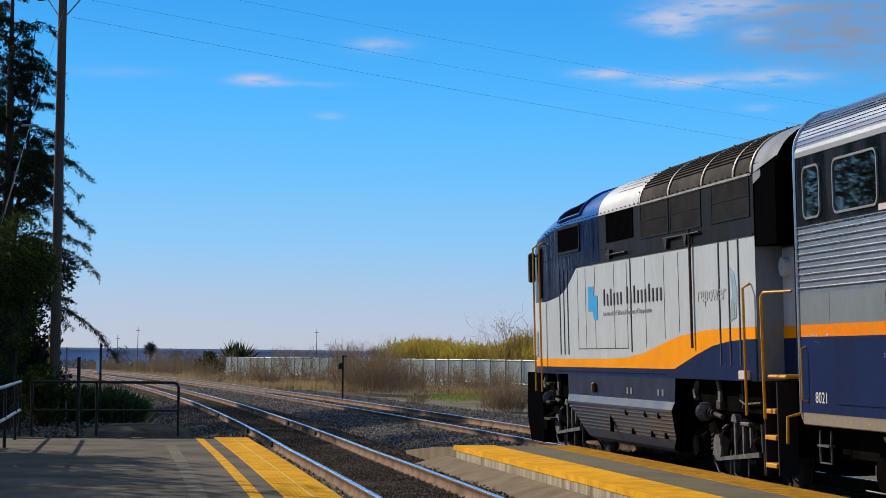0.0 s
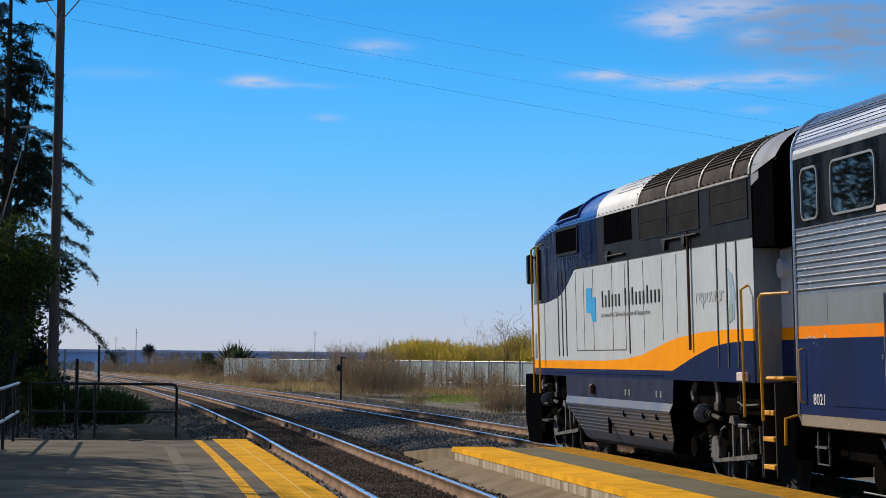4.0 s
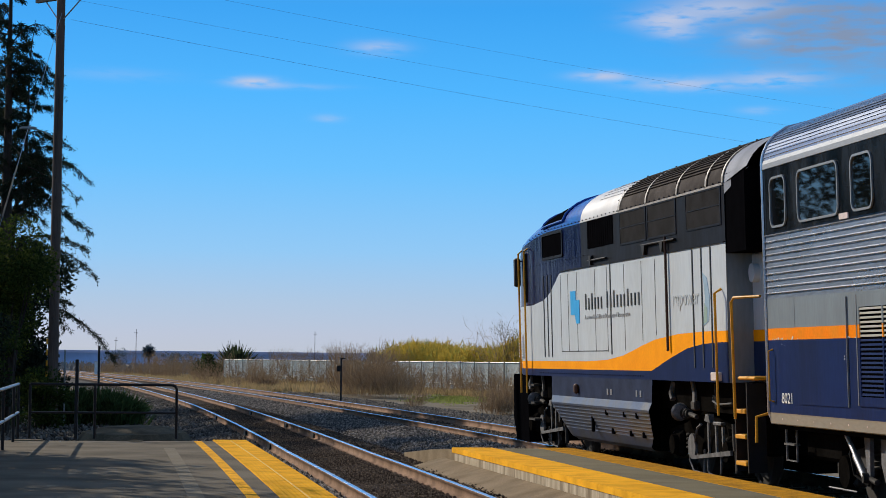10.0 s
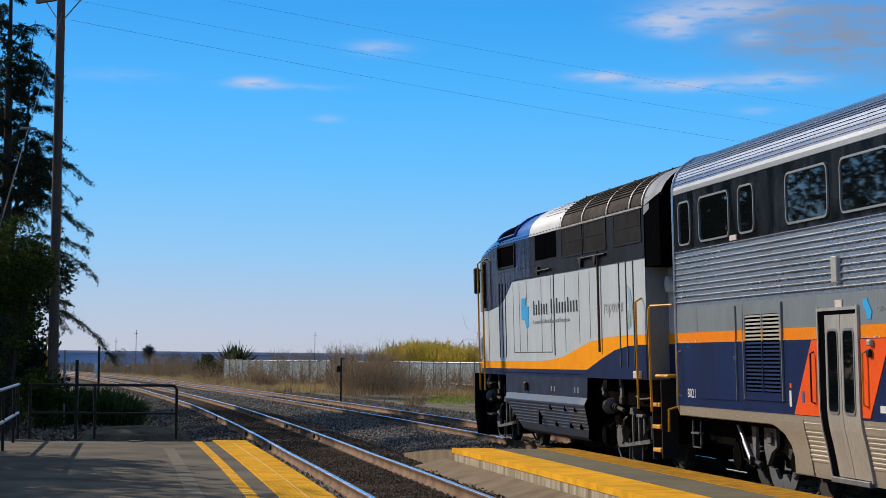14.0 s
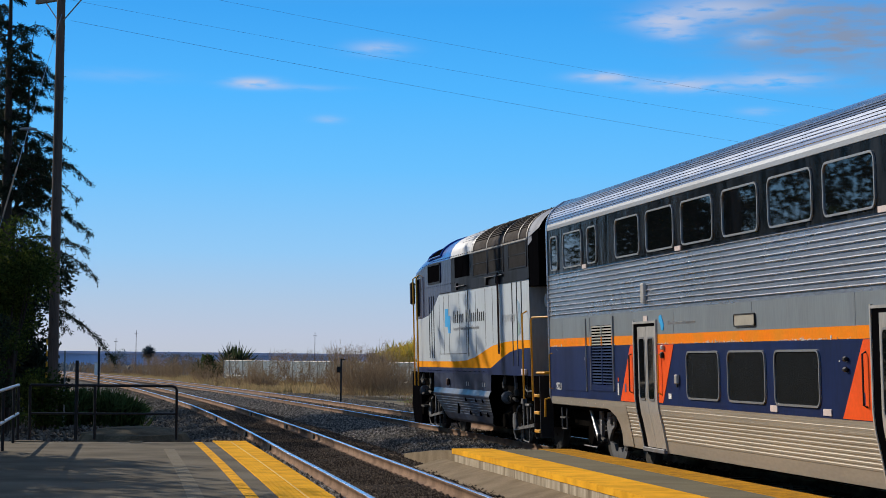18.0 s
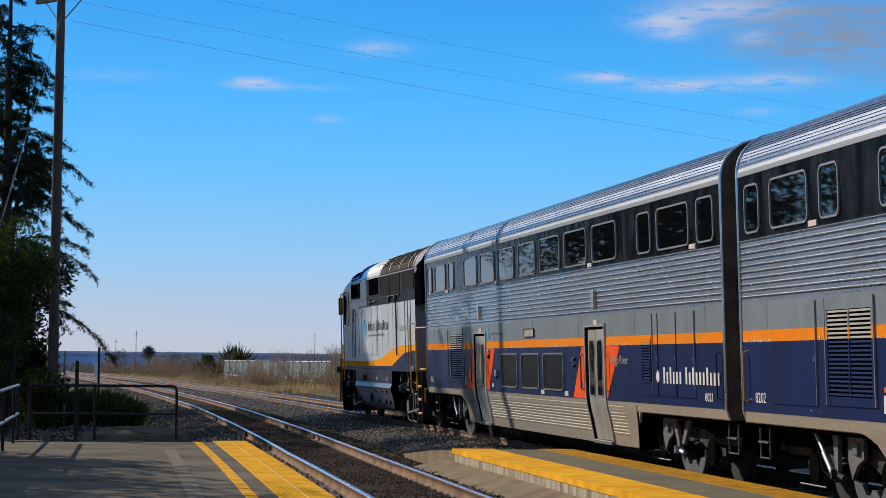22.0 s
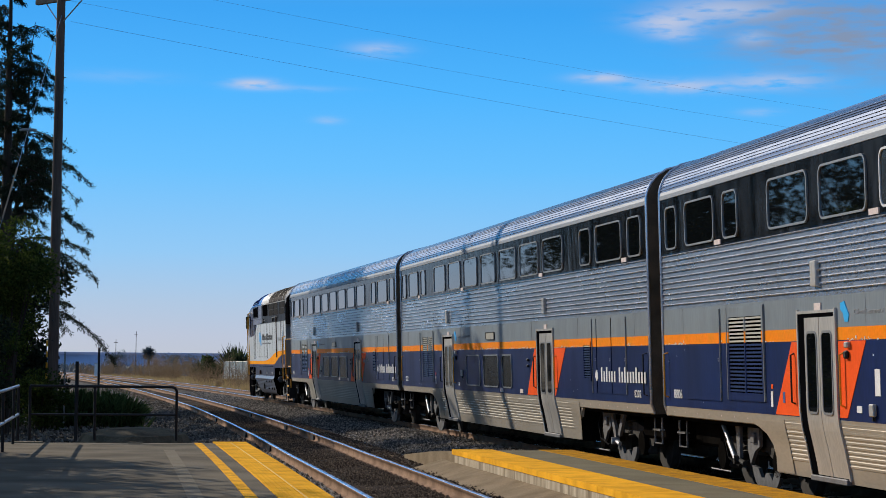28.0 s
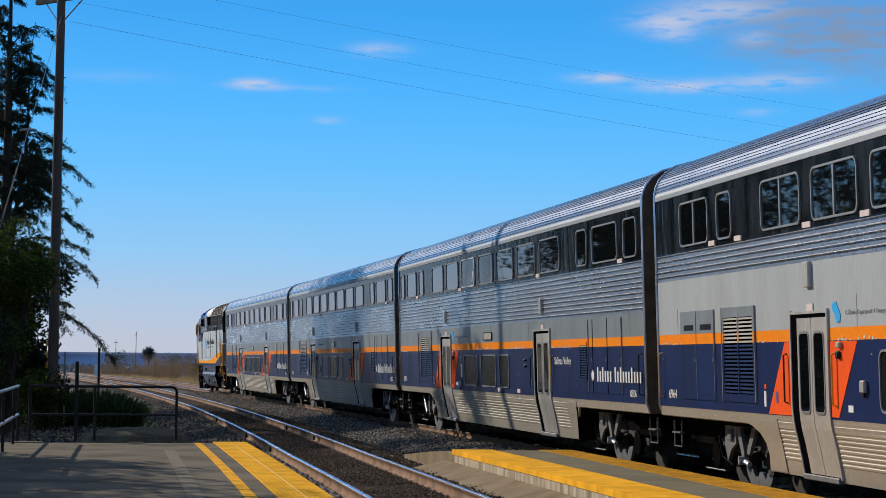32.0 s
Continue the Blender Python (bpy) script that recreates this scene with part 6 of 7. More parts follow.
def brush_mesh(name, stems, height, spread, mat, seed, wide=1.6):
    """Bare forked twigs."""
    rg = np.random.default_rng(seed)
    B, T, W = [], [], []
    for i in range(stems):
        a = rg.uniform(0, 6.28)
        r = spread * 0.35 * math.sqrt(rg.random())
        p = np.array([r * math.cos(a), r * math.sin(a), -0.1])
        d = np.array([math.cos(a) * rg.uniform(0.0, 0.7), math.sin(a) * rg.uniform(0.0, 0.7), 1.0])
        L = height * rg.uniform(0.5, 1.0)
        q = p + d / np.linalg.norm(d) * L
        B.append(p), T.append(q), W.append(0.009)
        for k in range(11):
            u = rg.uniform(0.25, 0.95)
            s = p + (q - p) * u
            e = d + rg.normal(size=3) * 0.55
            e = s + e / np.linalg.norm(e) * L * rg.uniform(0.12, 0.4)
            B.append(s), T.append(e), W.append(0.005)
            for j in range(2):
                s2 = s + (e - s) * rg.uniform(0.3, 0.9)
                B.append(s2), T.append(s2 + rg.normal(size=3) * 0.10 * height * 0.6 + np.array([0, 0, 0.06 * height])), W.append(0.004)
    v, f = blades(np.array(B), np.array(T), np.array(W) * wide)
    return big(name, v, f, mat)


# the dark conifers by the platform's end, and those further along the line that the train's windows mirror
make_cedar((-13.1, 62.5, -0.3), 15.0, 2.8, "tall dark drooping conifer beside the wooden pole", 11, 92, 2.2, 1.4)
make_cedar((-13.5, 66.0, -0.3), 12.3, 3.5, "slender dark conifer with a bowed top behind the wooden pole", 12, 92, 1.8, 1.7, lean=0.55)
# unseen trees, raised where they shade the engine and darken its mirror images
for i, (x, y, h) in enumerate(((-20.5, 80.0, 13.5), (-21.2, 85.5, 20.0), (-22.6, 91.5, 20.5), (-28.0, 105.0, 10.5), (-31.5, 119.0, 12.0), (-37.0, 138.0, 12.0), (-30.0, 90.0, 16.0), (-16.0, 45.0, 5.5), (-16.8, 51.0, 6.5), (-17.8, 56.5, 11.5), (-18.6, 62.0, 12.0), (-19.8, 67.5, 11.5), (-21.2, 73.0, 12.0), (-23.5, 59.0, 14.0), (-26.0, 68.0, 14.0))):
    make_leafy("dark_tree", (x, y, -0.55), 3.4, 0.8, h, 10000 if h > 16.5 else 2000 if y > 76 else 1500, CEDAR, "ragged dark tree beside the line", 20 + i, leaf=(0.2, 0.42), lumps=34 if h > 16.5 else 20 if y > 76 else 13)
# unseen trees, placed for their shade on the platform
for i, (x, y, h) in enumerate(((-12.9, 36.0, 7.2), (-12.9, 31.5, 7.4), (-12.6, 27.0, 7.0))):
    make_leafy("shade_tree", (x, y, -0.55), 3.0, 1.6, h, 9500, DARK_LEAF, "dark leafy tree that shades the platform", 130 + i, leaf=(0.14, 0.30), lumps=46)
make_leafy("leafy_tree", (-10.75, 51.5, -0.25), 1.45, 1.6, 5.4, 15000, OLIVE, "small yellow-green leafy tree in front of the conifers", 31)
make_leafy("dark_shrub", (-11.4, 49.5, -0.2), 1.3, 0.2, 3.6, 8000, DARK_LEAF, "dark shrub under the trees", 32, category="shrub")
# added shrub: its dark needles stand for the black shade under the trees
make_leafy("dark_shrub", (-10.75, 47.6, -0.2), 1.0, 0.1, 3.0, 8000, CEDAR, "dark shrub added to fill the deep shade behind the railing", 34, category="shrub")
make_leafy("dark_shrub", (-10.35, 54.0, -0.2), 0.9, 0.1, 1.5, 5000, OLIVE, "low yellow-green shrub round the pole", 35, category="shrub")
make_leafy("dark_shrub", (-12.2, 58.5, -0.2), 1.9, 0.2, 5.0, 20000, CEDAR, "dense dark shrub under the trees", 33, leaf=(0.08, 0.18), lumps=24, category="shrub")


SHRUB_LEAF = island_material("green_shrub_leaves", (0.030, 0.055, 0.018), (0.055, 0.09, 0.028), (0.10, 0.14, 0.045), glow_through=0.4)


def make_spiky(at, w, h, n, seed):
    rg = np.random.default_rng(seed)
    ob = thing("spiky_shrub", "low dark green spiky shrub behind the railing", "shrub", at=Matrix.Translation(at))
    m = 60
    B, T = [], []
    cx = rg.uniform(-w / 2, w / 2, m)
    cy = rg.normal(size=m) * 0.35
    pick = rg.integers(0, m, n)
    b = np.stack([cx[pick] + rg.normal(size=n) * 0.08, cy[pick] + rg.normal(size=n) * 0.08, rg.uniform(-0.1, 0.45, n) * h], 1)
    env = h * (1 - 0.55 * np.abs(cx[pick] / (w / 2)) ** 2.5)
    t = b + np.stack([rg.normal(size=n) * 0.22, rg.normal(size=n) * 0.22, np.maximum(0.1, env * rg.uniform(0.4, 1.0, n) - b[:, 2])], 1)
    v, f = blades(b, t, 0.022)
    part("leaves", big("leaves", v, f, SHRUB_LEAF), SHRUB_LEAF, ob)
    g = Geo()
    for i in range(0, m, 4):
        g.tube([(cx[i], cy[i], -0.2), (cx[i], cy[i], 0.35 * h)], 0.03, 5)
    tagged(part("stemwork", g, BARK, ob), kind="stuff")


make_spiky((-9.6, 58.0, -0.18), 2.5, 1.25, 3600, 41)
make_spiky((-12.2, 56.0, -0.18), 1.6, 0.9, 1500, 42)

# reeds and a bare tree behind the fence, brush before it
FENCE_A, FENCE_B = Vector((-23.4, 225.3, 0)), Vector((20.5, 91.0, 0))
FDIR = (FENCE_B - FENCE_A).normalized()
FOUT = Vector((FDIR.y, -FDIR.x, 0)) * (1 if FDIR.y * -1 < 0 else -1)
if FOUT.x < 0:
    FOUT = -FOUT


def cane_mesh(name, stems, height, spread, mat, seed):
    """Canes with broad pointed leaves along their upper part."""
    rg = np.random.default_rng(seed)
    b = np.stack([rg.normal(size=stems) * spread, rg.normal(size=stems) * spread, np.full(stems, -0.1)], 1)
    t = b + np.stack([rg.normal(size=stems) * 0.25, rg.normal(size=stems) * 0.25, height * rg.uniform(0.72, 1.0, stems)], 1)
    sets = [blades(b, t, 0.02)]
    per = 13
    u = rg.uniform(0.45, 1.0, (stems, per, 1))
    s0 = (b[:, None] + (t - b)[:, None] * u).reshape(-1, 3)
    n = len(s0)
    az = rg.uniform(0, 6.28, n)
    ln = rg.uniform(0.35, 0.75, n)
    up = rg.uniform(0.7, 2.4, n)
    e = s0 + np.stack([np.cos(az) * ln, np.sin(az) * ln, up * ln], 1) * 0.6
    sets.append(blades(s0, e, 0.035))
    v, f = join(sets)
    return big(name, v, f, mat)


reed = cane_mesh("reeds", 230, 4.0, 0.95, REED, 51)
rg = np.random.default_rng(5)
for i in range(46):
    t = 0.305 + 0.48 * (i + rg.random()) / 46
    p = FENCE_A.lerp(FENCE_B, t) + FOUT * rg.uniform(4, 9)
    h = rg.uniform(0.72, 1.02) * (0.5 if 0.445 < t < 0.49 else 1.0) * (0.85 if t < 0.30 else 1.0)
    ob = tagged(new("reed_clump", reed), "tall yellow-green reeds behind the fence", "reeds", "reeds behind the fence")
    ob.matrix_world = Matrix.Translation((p.x, p.y, -0.6)) @ Matrix.Rotation(rg.uniform(0, 6.28), 4, "Z") @ Matrix.Diagonal((1, 1, h, 1))
make_leafy("thin_tree", (5.1, 150.0, -0.6), 1.6, 1.5, 5.2, 2000, THIN_LEAF, "thin half-bare tree behind the fence", 61, leaf=(0.05, 0.12), lumps=30, stem=0.022)
bare = tagged(new("bare_tree", brush_mesh("bare_tree", 30, 5.9, 3.4, TWIG, 73, 2.4)), "bare twiggy tree above the reeds", "tree")
bare.matrix_world = Matrix.Translation((5.1, 149.5, -0.6))
brush_a = brush_mesh("brush", 52, 3.0, 2.6, TWIG, 71)
brush_b = brush_mesh("brush", 45, 1.7, 2.2, TWIG, 72)
brush_c = brush_mesh("brush", 9, 2.0, 2.4, TWIG, 74, 1.3)
rows = [(-5.4, 134, 0, 1.2), (-4.9, 130, 0, 1.25), (-4.2, 134, 0, 1.15), (-3.0, 130, 0, 0.85), (-2.2, 135, 0, 0.75), (-5.0, 138, 0, 1.2), (-1.4, 137, 0, 0.8), (-6.6, 140, 0, 0.9), (0.4, 146, 0, 0.8), (1.9, 147, 0, 0.8), (3.2, 142, 0, 0.8), (4.3, 139, 0, 0.8),
        (-1.3, 103, 1, 0.62), (2.2, 91, 1, 0.8), (2.7, 91.5, 1, 0.9), (3.1, 90.5, 1, 0.85), (2.6, 90, 1, 0.8), (2.9, 92, 1, 0.9)]
for x, y, sc in ((-5.3, 132, 1.1), (-4.3, 128, 1.0), (-2.9, 127, 0.8)):
    rows.append((x, y, 0, sc))
for i in range(26):
    p = FENCE_A.lerp(FENCE_B, rg.uniform(0.42, 0.84)) - FOUT * rg.uniform(0.5, 3.0)
    rows.append((p.x, p.y, 2, rg.uniform(0.7, 1.25)))
for i in range(13):
    t = 0.75 * rg.random()
    p = FENCE_A.lerp(FENCE_B, t) - FOUT * rg.uniform(0.8, 2.5)
    rows.append((p.x, p.y, 1, rg.uniform(0.45, 0.9)))
for i in range(60):
    y = rg.uniform(170, 330)
    x, yb, _ = line_at(np.array(y), rg.uniform(5, 22))
    rows.append((float(x), float(yb), i % 2, rg.uniform(0.5, 1.2)))
for x, y, k, sc in rows:
    ob = tagged(new("dry_bush", (brush_a, brush_b, brush_c)[k]), "bare reddish-brown brush beside the line", "bush", "dry bushes along the fence")
    ob.matrix_world = Matrix.Translation((x, y, -0.6)) @ Matrix.Rotation(rg.uniform(0, 6.28), 4, "Z") @ Matrix.Diagonal((sc, sc, sc, 1))


def make_grass(name, spots, h, mat, label, seed, n=26, width=0.012):
    rg = np.random.default_rng(seed)
    sets = []
    for x, y in spots:
        k = rg.integers(n // 2, n)
        b = np.stack([x + rg.normal(size=k) * 0.16, y + rg.normal(size=k) * 0.16, np.full(k, -0.62)], 1)
        hh = h * rg.uniform(0.4, 1.1) * rg.uniform(0.5, 1.0, k)
        t = b + np.stack([rg.normal(size=k) * 0.22 * hh, rg.normal(size=k) * 0.22 * hh, hh], 1)
        sets.append(blades(b, t, width))
    v, f = join(sets)
    return tagged(new(name, big(name, v, f, mat)), label, "grass", kind="stuff")


sp = []
for i in range(1500):
    y = rg.uniform(142, 290)
    x, yb, _ = line_at(np.array(y), rg.uniform(5.2, 16.0) if i % 5 else rg.uniform(4.3, 6.0))
    sp.append((float(x), float(yb)))
for i in range(900):
    p = FENCE_A.lerp(FENCE_B, 0.66 * rg.random()) - FOUT * rg.uniform(0.3, 3)
    sp.append((p.x, p.y))
make_grass("dry_grass", sp, 0.62, STRAW, "dry straw-coloured grass and weeds", 81, 26, 0.03)
sp = [(rg.normal() * 1.5 + 1.3, 128 + rg.normal() * 6.0) for i in range(330)]
make_grass("green_weeds", sp, 0.16, GREENGRASS, "low patch of yellow-green weeds", 82, 30, 0.025)
sp = [(-rg.uniform(6.0, 14.0), rg.uniform(46, 62)) for i in range(260)]
make_grass("shade_weeds", sp, 0.3, GREENGRASS, "weeds under the trees", 83, 20)


def make_agave(at, trunk, reach, n, label, seed, low=0.08, mat=None):
    """A rosette of stiff sword leaves on a short stem."""
    rg = np.random.default_rng(seed)
    mat = mat or PALM
    ob = thing("agave" if trunk < 2 else "palm", label, "agave" if trunk < 2 else "palm", at=Matrix.Translation(at))
    part("stem", Geo().tube([(0, 0, -0.2), (0, 0, trunk)], 0.28, 8, r1=0.2), BARK, ob, smooth=True)
    g = Geo()
    for i in range(n):
        az, el = rg.uniform(0, 6.28), math.asin(rg.uniform(low, 1.0))
        d = Vector((math.cos(az) * math.cos(el), math.sin(az) * math.cos(el), math.sin(el)))
        sd = d.cross(Vector((0, 0, 1))).normalized()
        nn = sd.cross(d)
        ln = reach * rg.uniform(0.7, 1.0)
        o = Vector((0, 0, trunk))
        w = 0.055 * reach
        g.add([o - sd * w * 0.6, o + sd * w * 0.6, o + d * ln * 0.55 + sd * w - nn * w * 0.3, o + d * ln * 0.55 - nn * w * 0.8, o + d * ln * 0.55 - sd * w - nn * w * 0.3, o + d * ln],
              [(0, 1, 2, 3), (0, 3, 4), (2, 5, 3), (3, 5, 4)])
    part("leaves", g, mat, ob, "stiff grey-green sword leaves")


# leaf green with the blue of distance haze mixed into it
FAR_GREEN = island_material("hazy_palm_leaves", (0.06, 0.085, 0.11), (0.08, 0.11, 0.13), (0.11, 0.14, 0.15), glow_through=0.3)
make_agave((-23.2, 236.0, -0.6), 1.0, 3.7, 240, "large dark agave behind the fence's end", 91)
make_agave((-27.6, 240.0, -0.6), 0.9, 1.9, 50, "low agave beyond the fence's end", 92)
make_agave((-70.0, 500.0, -0.6), 3.9, 2.3, 420, "distant bushy palm against the levee", 93, low=-0.95, mat=FAR_GREEN)
make_agave((-5.3, 172.0, -0.6), 1.2, 2.4, 80, "hazy blue-green agave behind the fence", 94, mat=FAR_GREEN)
for x, y, r, tp, sd in ((-25.7, 237.0, 1.7, 2.9, 95), (-78.0, 500.0, 4.0, 4.0, 96), (-62.0, 495.0, 4.0, 3.2, 97), (-2.0, 250.0, 2.2, 3.6, 98)):
    make_leafy("green_bush", (x, y, -0.6), r, 0.2, tp, 1500, DARK_LEAF if y < 300 else FAR_GREEN, "round green bush far along the line", sd, leaf=(0.2, 0.45), lumps=10, category="bush")

# ---- fence, poles, wires, railing ----
FENCE_MAT = material("fence_slats", (0.50, 0.55, 0.53), 0.6, 0.1, vary=0.15, scale=0.6, fine=8, bump=0.1, stretch=(1, 1, 0.3), rnd=0.10)
FENCE_POST = material("fence_post_steel", (0.26, 0.27, 0.26), 0.5, 0.5, vary=0.15)
POLE_WOOD = material("pole_wood", (0.155, 0.105, 0.08), 0.9, vary=0.22, scale=2, fine=30, bump=0.5, stretch=(1, 1, 0.08), tint=(0.075, 0.055, 0.042))
ARM_WOOD = material("crossarm_wood", (0.32, 0.23, 0.16), 0.85, vary=0.2, scale=3, fine=30, bump=0.3)
CERAMIC = material("insulator", (0.20, 0.12, 0.09), 0.2, vary=0.05)
HAZE_BROWN = material("distant_brush", (0.13, 0.105, 0.085), 0.95, vary=0.25, scale=0.05, fine=0.6, bump=0.3)
WIRE = material("cable", (0.20, 0.33, 0.50), 0.6, vary=0.05, bump=0)


def make_fence():
    fence = thing("slatted_fence", "long pale grey slatted metal fence along the yard", "fence")
    n = 46
    L = (FENCE_B - FENCE_A).length
    step = L / n
    g = Geo()
    k = 16
    pts = []
    for i in range(k):
        a = i * step / k
        pts += [(a, 0.0), (a + 0.45 * step / k, 0.0), (a + 0.5 * step / k, 0.018), (a + 0.95 * step / k, 0.018)]
    pts.append((step, 0.0))
    v = [(x, y, z) for x, y in pts for z in (0.05, 2.28)]
    g.add(v, [(2 * i, 2 * i + 2, 2 * i + 3, 2 * i + 1) for i in range(len(pts) - 1)])
    v2 = [(x, y + 0.012, z) for x, y in pts for z in (0.05, 2.28)]
    g.add(v2, [(2 * i, 2 * i + 1, 2 * i + 3, 2 * i + 2) for i in range(len(pts) - 1)])
    panel = g.mesh("panel", FENCE_MAT)
    post = Geo().tube([(0, 0, -0.1), (0, 0, 2.38)], 0.045, 8).mesh("post", FENCE_POST, True)
    rail = Geo().tube([(0, -0.05, 0), (step, -0.05, 0)], 0.032, 6).mesh("rail", FENCE_POST, True)
    ang = math.atan2(FDIR.y, FDIR.x)
    for i in range(n + 1):
        p = FENCE_A.lerp(FENCE_B, i / n)
        m = Matrix.Translation((p.x, p.y, -0.62)) @ Matrix.Rotation(ang, 4, "Z")
        ob = part("post", post, None, fence)
        ob.matrix_world = m @ Matrix.Translation((0, -0.09, 0))
        if i < n:
            part("panel", panel, None, fence).matrix_world = m
            for z in (0.75, 2.30):
                part("rail", rail, None, fence).matrix_world = m @ Matrix.Translation((0, 0, z))


make_fence()


def make_pole(at, label, height=13.6, drop=True):
    pole = thing("utility_pole", label, "utility pole", at=Matrix.Translation(at))
    part("shaft", Geo().tube([(0, 0, -0.3), (0.0, 0.0, height * 0.5), (0.02, 0, height)], 0.150, 14, r1=0.110), POLE_WOOD, pole, smooth=True)
    d = Vector((-0.77, 0.64, 0))
    for z, w in ((12.02, 1.2), (13.1, 1.2)):
        a, b = -d * w, d * w
        ang = math.atan2(d.y, d.x)
        g = Geo().box(-w, w, -0.06, 0.06, -0.07, 0.07, 0.012)
        arm = part("crossarm", g, ARM_WOOD, pole, "weathered pale wooden crossarm")
        arm.matrix_local = Matrix.Translation((0.10, 0.09, z)) @ Matrix.Rotation(ang, 4, "Z")
        for t in (-0.9, -0.45, 0.45, 0.9):
            ins = Geo()
            prof = [(0.0, 0.03), (0.07, 0.03), (0.08, 0.06), (0.11, 0.06), (0.12, 0.035), (0.17, 0.045), (0.19, 0.02)]
            n = 10
            v = [(r * math.cos(6.283 * k / n), r * math.sin(6.283 * k / n), h) for h, r in prof for k in range(n)]
            ins.add(v, [(i * n + k, i * n + (k + 1) % n, (i + 1) * n + (k + 1) % n, (i + 1) * n + k) for i in range(len(prof) - 1) for k in range(n)])
            io = part("insulator", ins, CERAMIC, pole, smooth=True)
            io.location = (0.10 + d.x * w * t, 0.09 + d.y * w * t, z + 0.07)
        part("brace", Geo().tube([(0.10 + d.x * 0.8, 0.09 + d.y * 0.8, z - 0.06), (0, 0, z - 0.75)], 0.018, 6), GALV, pole)
        part("brace", Geo().tube([(0.10 - d.x * 0.8, 0.09 - d.y * 0.8, z - 0.06), (0, 0, z - 0.75)], 0.018, 6), GALV, pole)
    for z in (1.55, 1.85, 2.15, 2.45):
        part("marker_dash", Geo().box(-0.19, -0.14, -0.05, 0.03, z, z + 0.16), YEL_RAIL, pole, "short faded orange marker")
    g = Geo()
    for k in range(16):
        z = 2.6 + 0.55 * k
        g.tube([(0.0, -0.12, z), (0.0, -0.30 + 0.12, z)], 0.016, 5)
    tagged(part("climbing_steps", g, STEEL_DARK, pole), kind="stuff")
    return pole


POLE = Vector((-10.58, 57.0, -0.4))
FAR_POLE = Vector((40.0, 118.0, -0.6))
make_pole(POLE, "weathered brown wooden utility pole with crossarms")
make_pole(FAR_POLE, "weathered brown wooden utility pole beyond the tracks")


def wire(a, b, sag, r, label):
    a, b = Vector(a), Vector(b)
    pts = [a.lerp(b, t) - Vector((0, 0, 4 * sag * t * (1 - t))) for t in np.linspace(0, 1, 26)]
    g = Geo().tube(pts, r, 5)
    return thing("overhead_wire", label, "cable", g, WIRE, group="overhead wires", smooth=True)


wire((-10.1, 57.3, 12.36), (40.0, 118.0, 14.2), 0.55, 0.0034, "thin dark overhead wire across the sky")
wire((-10.6, 57.5, 11.66), (40.0, 118.0, 12.8), 0.45, 0.0034, "thin dark overhead wire across the sky")
wire((-10.3, 57.1, 10.98), (40.0, 118.0, 11.5), 0.50, 0.0042, "thin dark overhead wire across the sky")
wire((-10.5, 57.0, 11.3), (-12.0, 50.0, -0.3), 0.0, 0.006, "steel guy wire from the pole to the ground")
thing("guy_guard", "pale tube round the guy wire", "guy guard", Geo().tube([(-11.1, 54.2, 6.66), (-11.28, 53.36, 5.27)], 0.022, 8), ARM_WOOD, smooth=True)
lamp = thing("street_lamp", "pale street lamp on a curved arm on the wooden pole", "street lamp", at=Matrix.Translation((-10.58, 57.0, 0)))
part("arm", Geo().tube([(-0.12, -0.05, 7.70), (-0.35, -0.12, 7.84), (-0.58, -0.2, 7.92)], 0.018, 8), FENCE_POST, lamp, smooth=True)
part("lamp_head", Geo().tube([(-0.55, -0.19, 7.92), (-0.65, -0.22, 7.94), (-0.92, -0.30, 7.93), (-0.98, -0.32, 7.92)], 0.05, 10, r1=0.03), FENCE_POST, lamp, smooth=True)

# black pipe railing at the platform's end
PLAT_Z = 0.20


def make_railing():
    rl = thing("pipe_railing", "black pipe railing at the platform's end", "railing", at=Matrix.Translation((-4.95, 39.2, PLAT_Z)))
    w = 2.62
    top, mid = 1.0, 0.48
    pts = [(0, 0, 0), (0, 0, top - 0.08), (-0.03, -0.01, top - 0.02), (-0.09, -0.02, top)]
    part("end_post", Geo().tube(pts, 0.027, 10), STEEL_DARK, rl, smooth=True)
    part("top_rail", Geo().tube([(-0.09, -0.02, top), (-w, -0.62, top)], 0.027, 10), STEEL_DARK, rl, smooth=True)
    part("middle_rail", Geo().tube([(0, 0, mid), (-w, -0.62, mid)], 0.02, 8), STEEL_DARK, rl, smooth=True)
    for x in (-1.47, -w):
        part("post", Geo().tube([(x, x * 0.237, 0), (x, x * 0.237, top)], 0.027, 10), STEEL_DARK, rl, smooth=True)
    side = thing("pipe_railing", "steel pipe railing along the platform's back edge", "railing", at=Matrix.Translation((-7.75, 38.4, PLAT_Z)))
    for z in (top, mid):
        part("rail", Geo().tube([(0, 0, z), (0.76, -5.0, z - 0.02), (1.82, -12, z - 0.02)], 0.027, 10), GALV, side, "bright galvanised pipe", smooth=True)
    for y in (0.0, -1.6, -4.8, -8.0, -11.2):
        part("post", Geo().tube([(-y * 0.152, y, 0), (-y * 0.152, y, top)], 0.027, 10), STEEL_DARK, side, smooth=True)


make_railing()
thing("steel_post", "dark square steel post beside the railing", "post", Geo().box(-6.78, -6.72, 38.75, 38.81, 0.2, 1.66, 0.006), STEEL_DARK)
thing("marker_pole", "thin dark pole beside the tracks", "pole", Geo().tube([(-14.0, 85.5, -0.6), (-14.0, 85.5, 2.2)], 0.05, 8), STEEL_DARK, smooth=True)
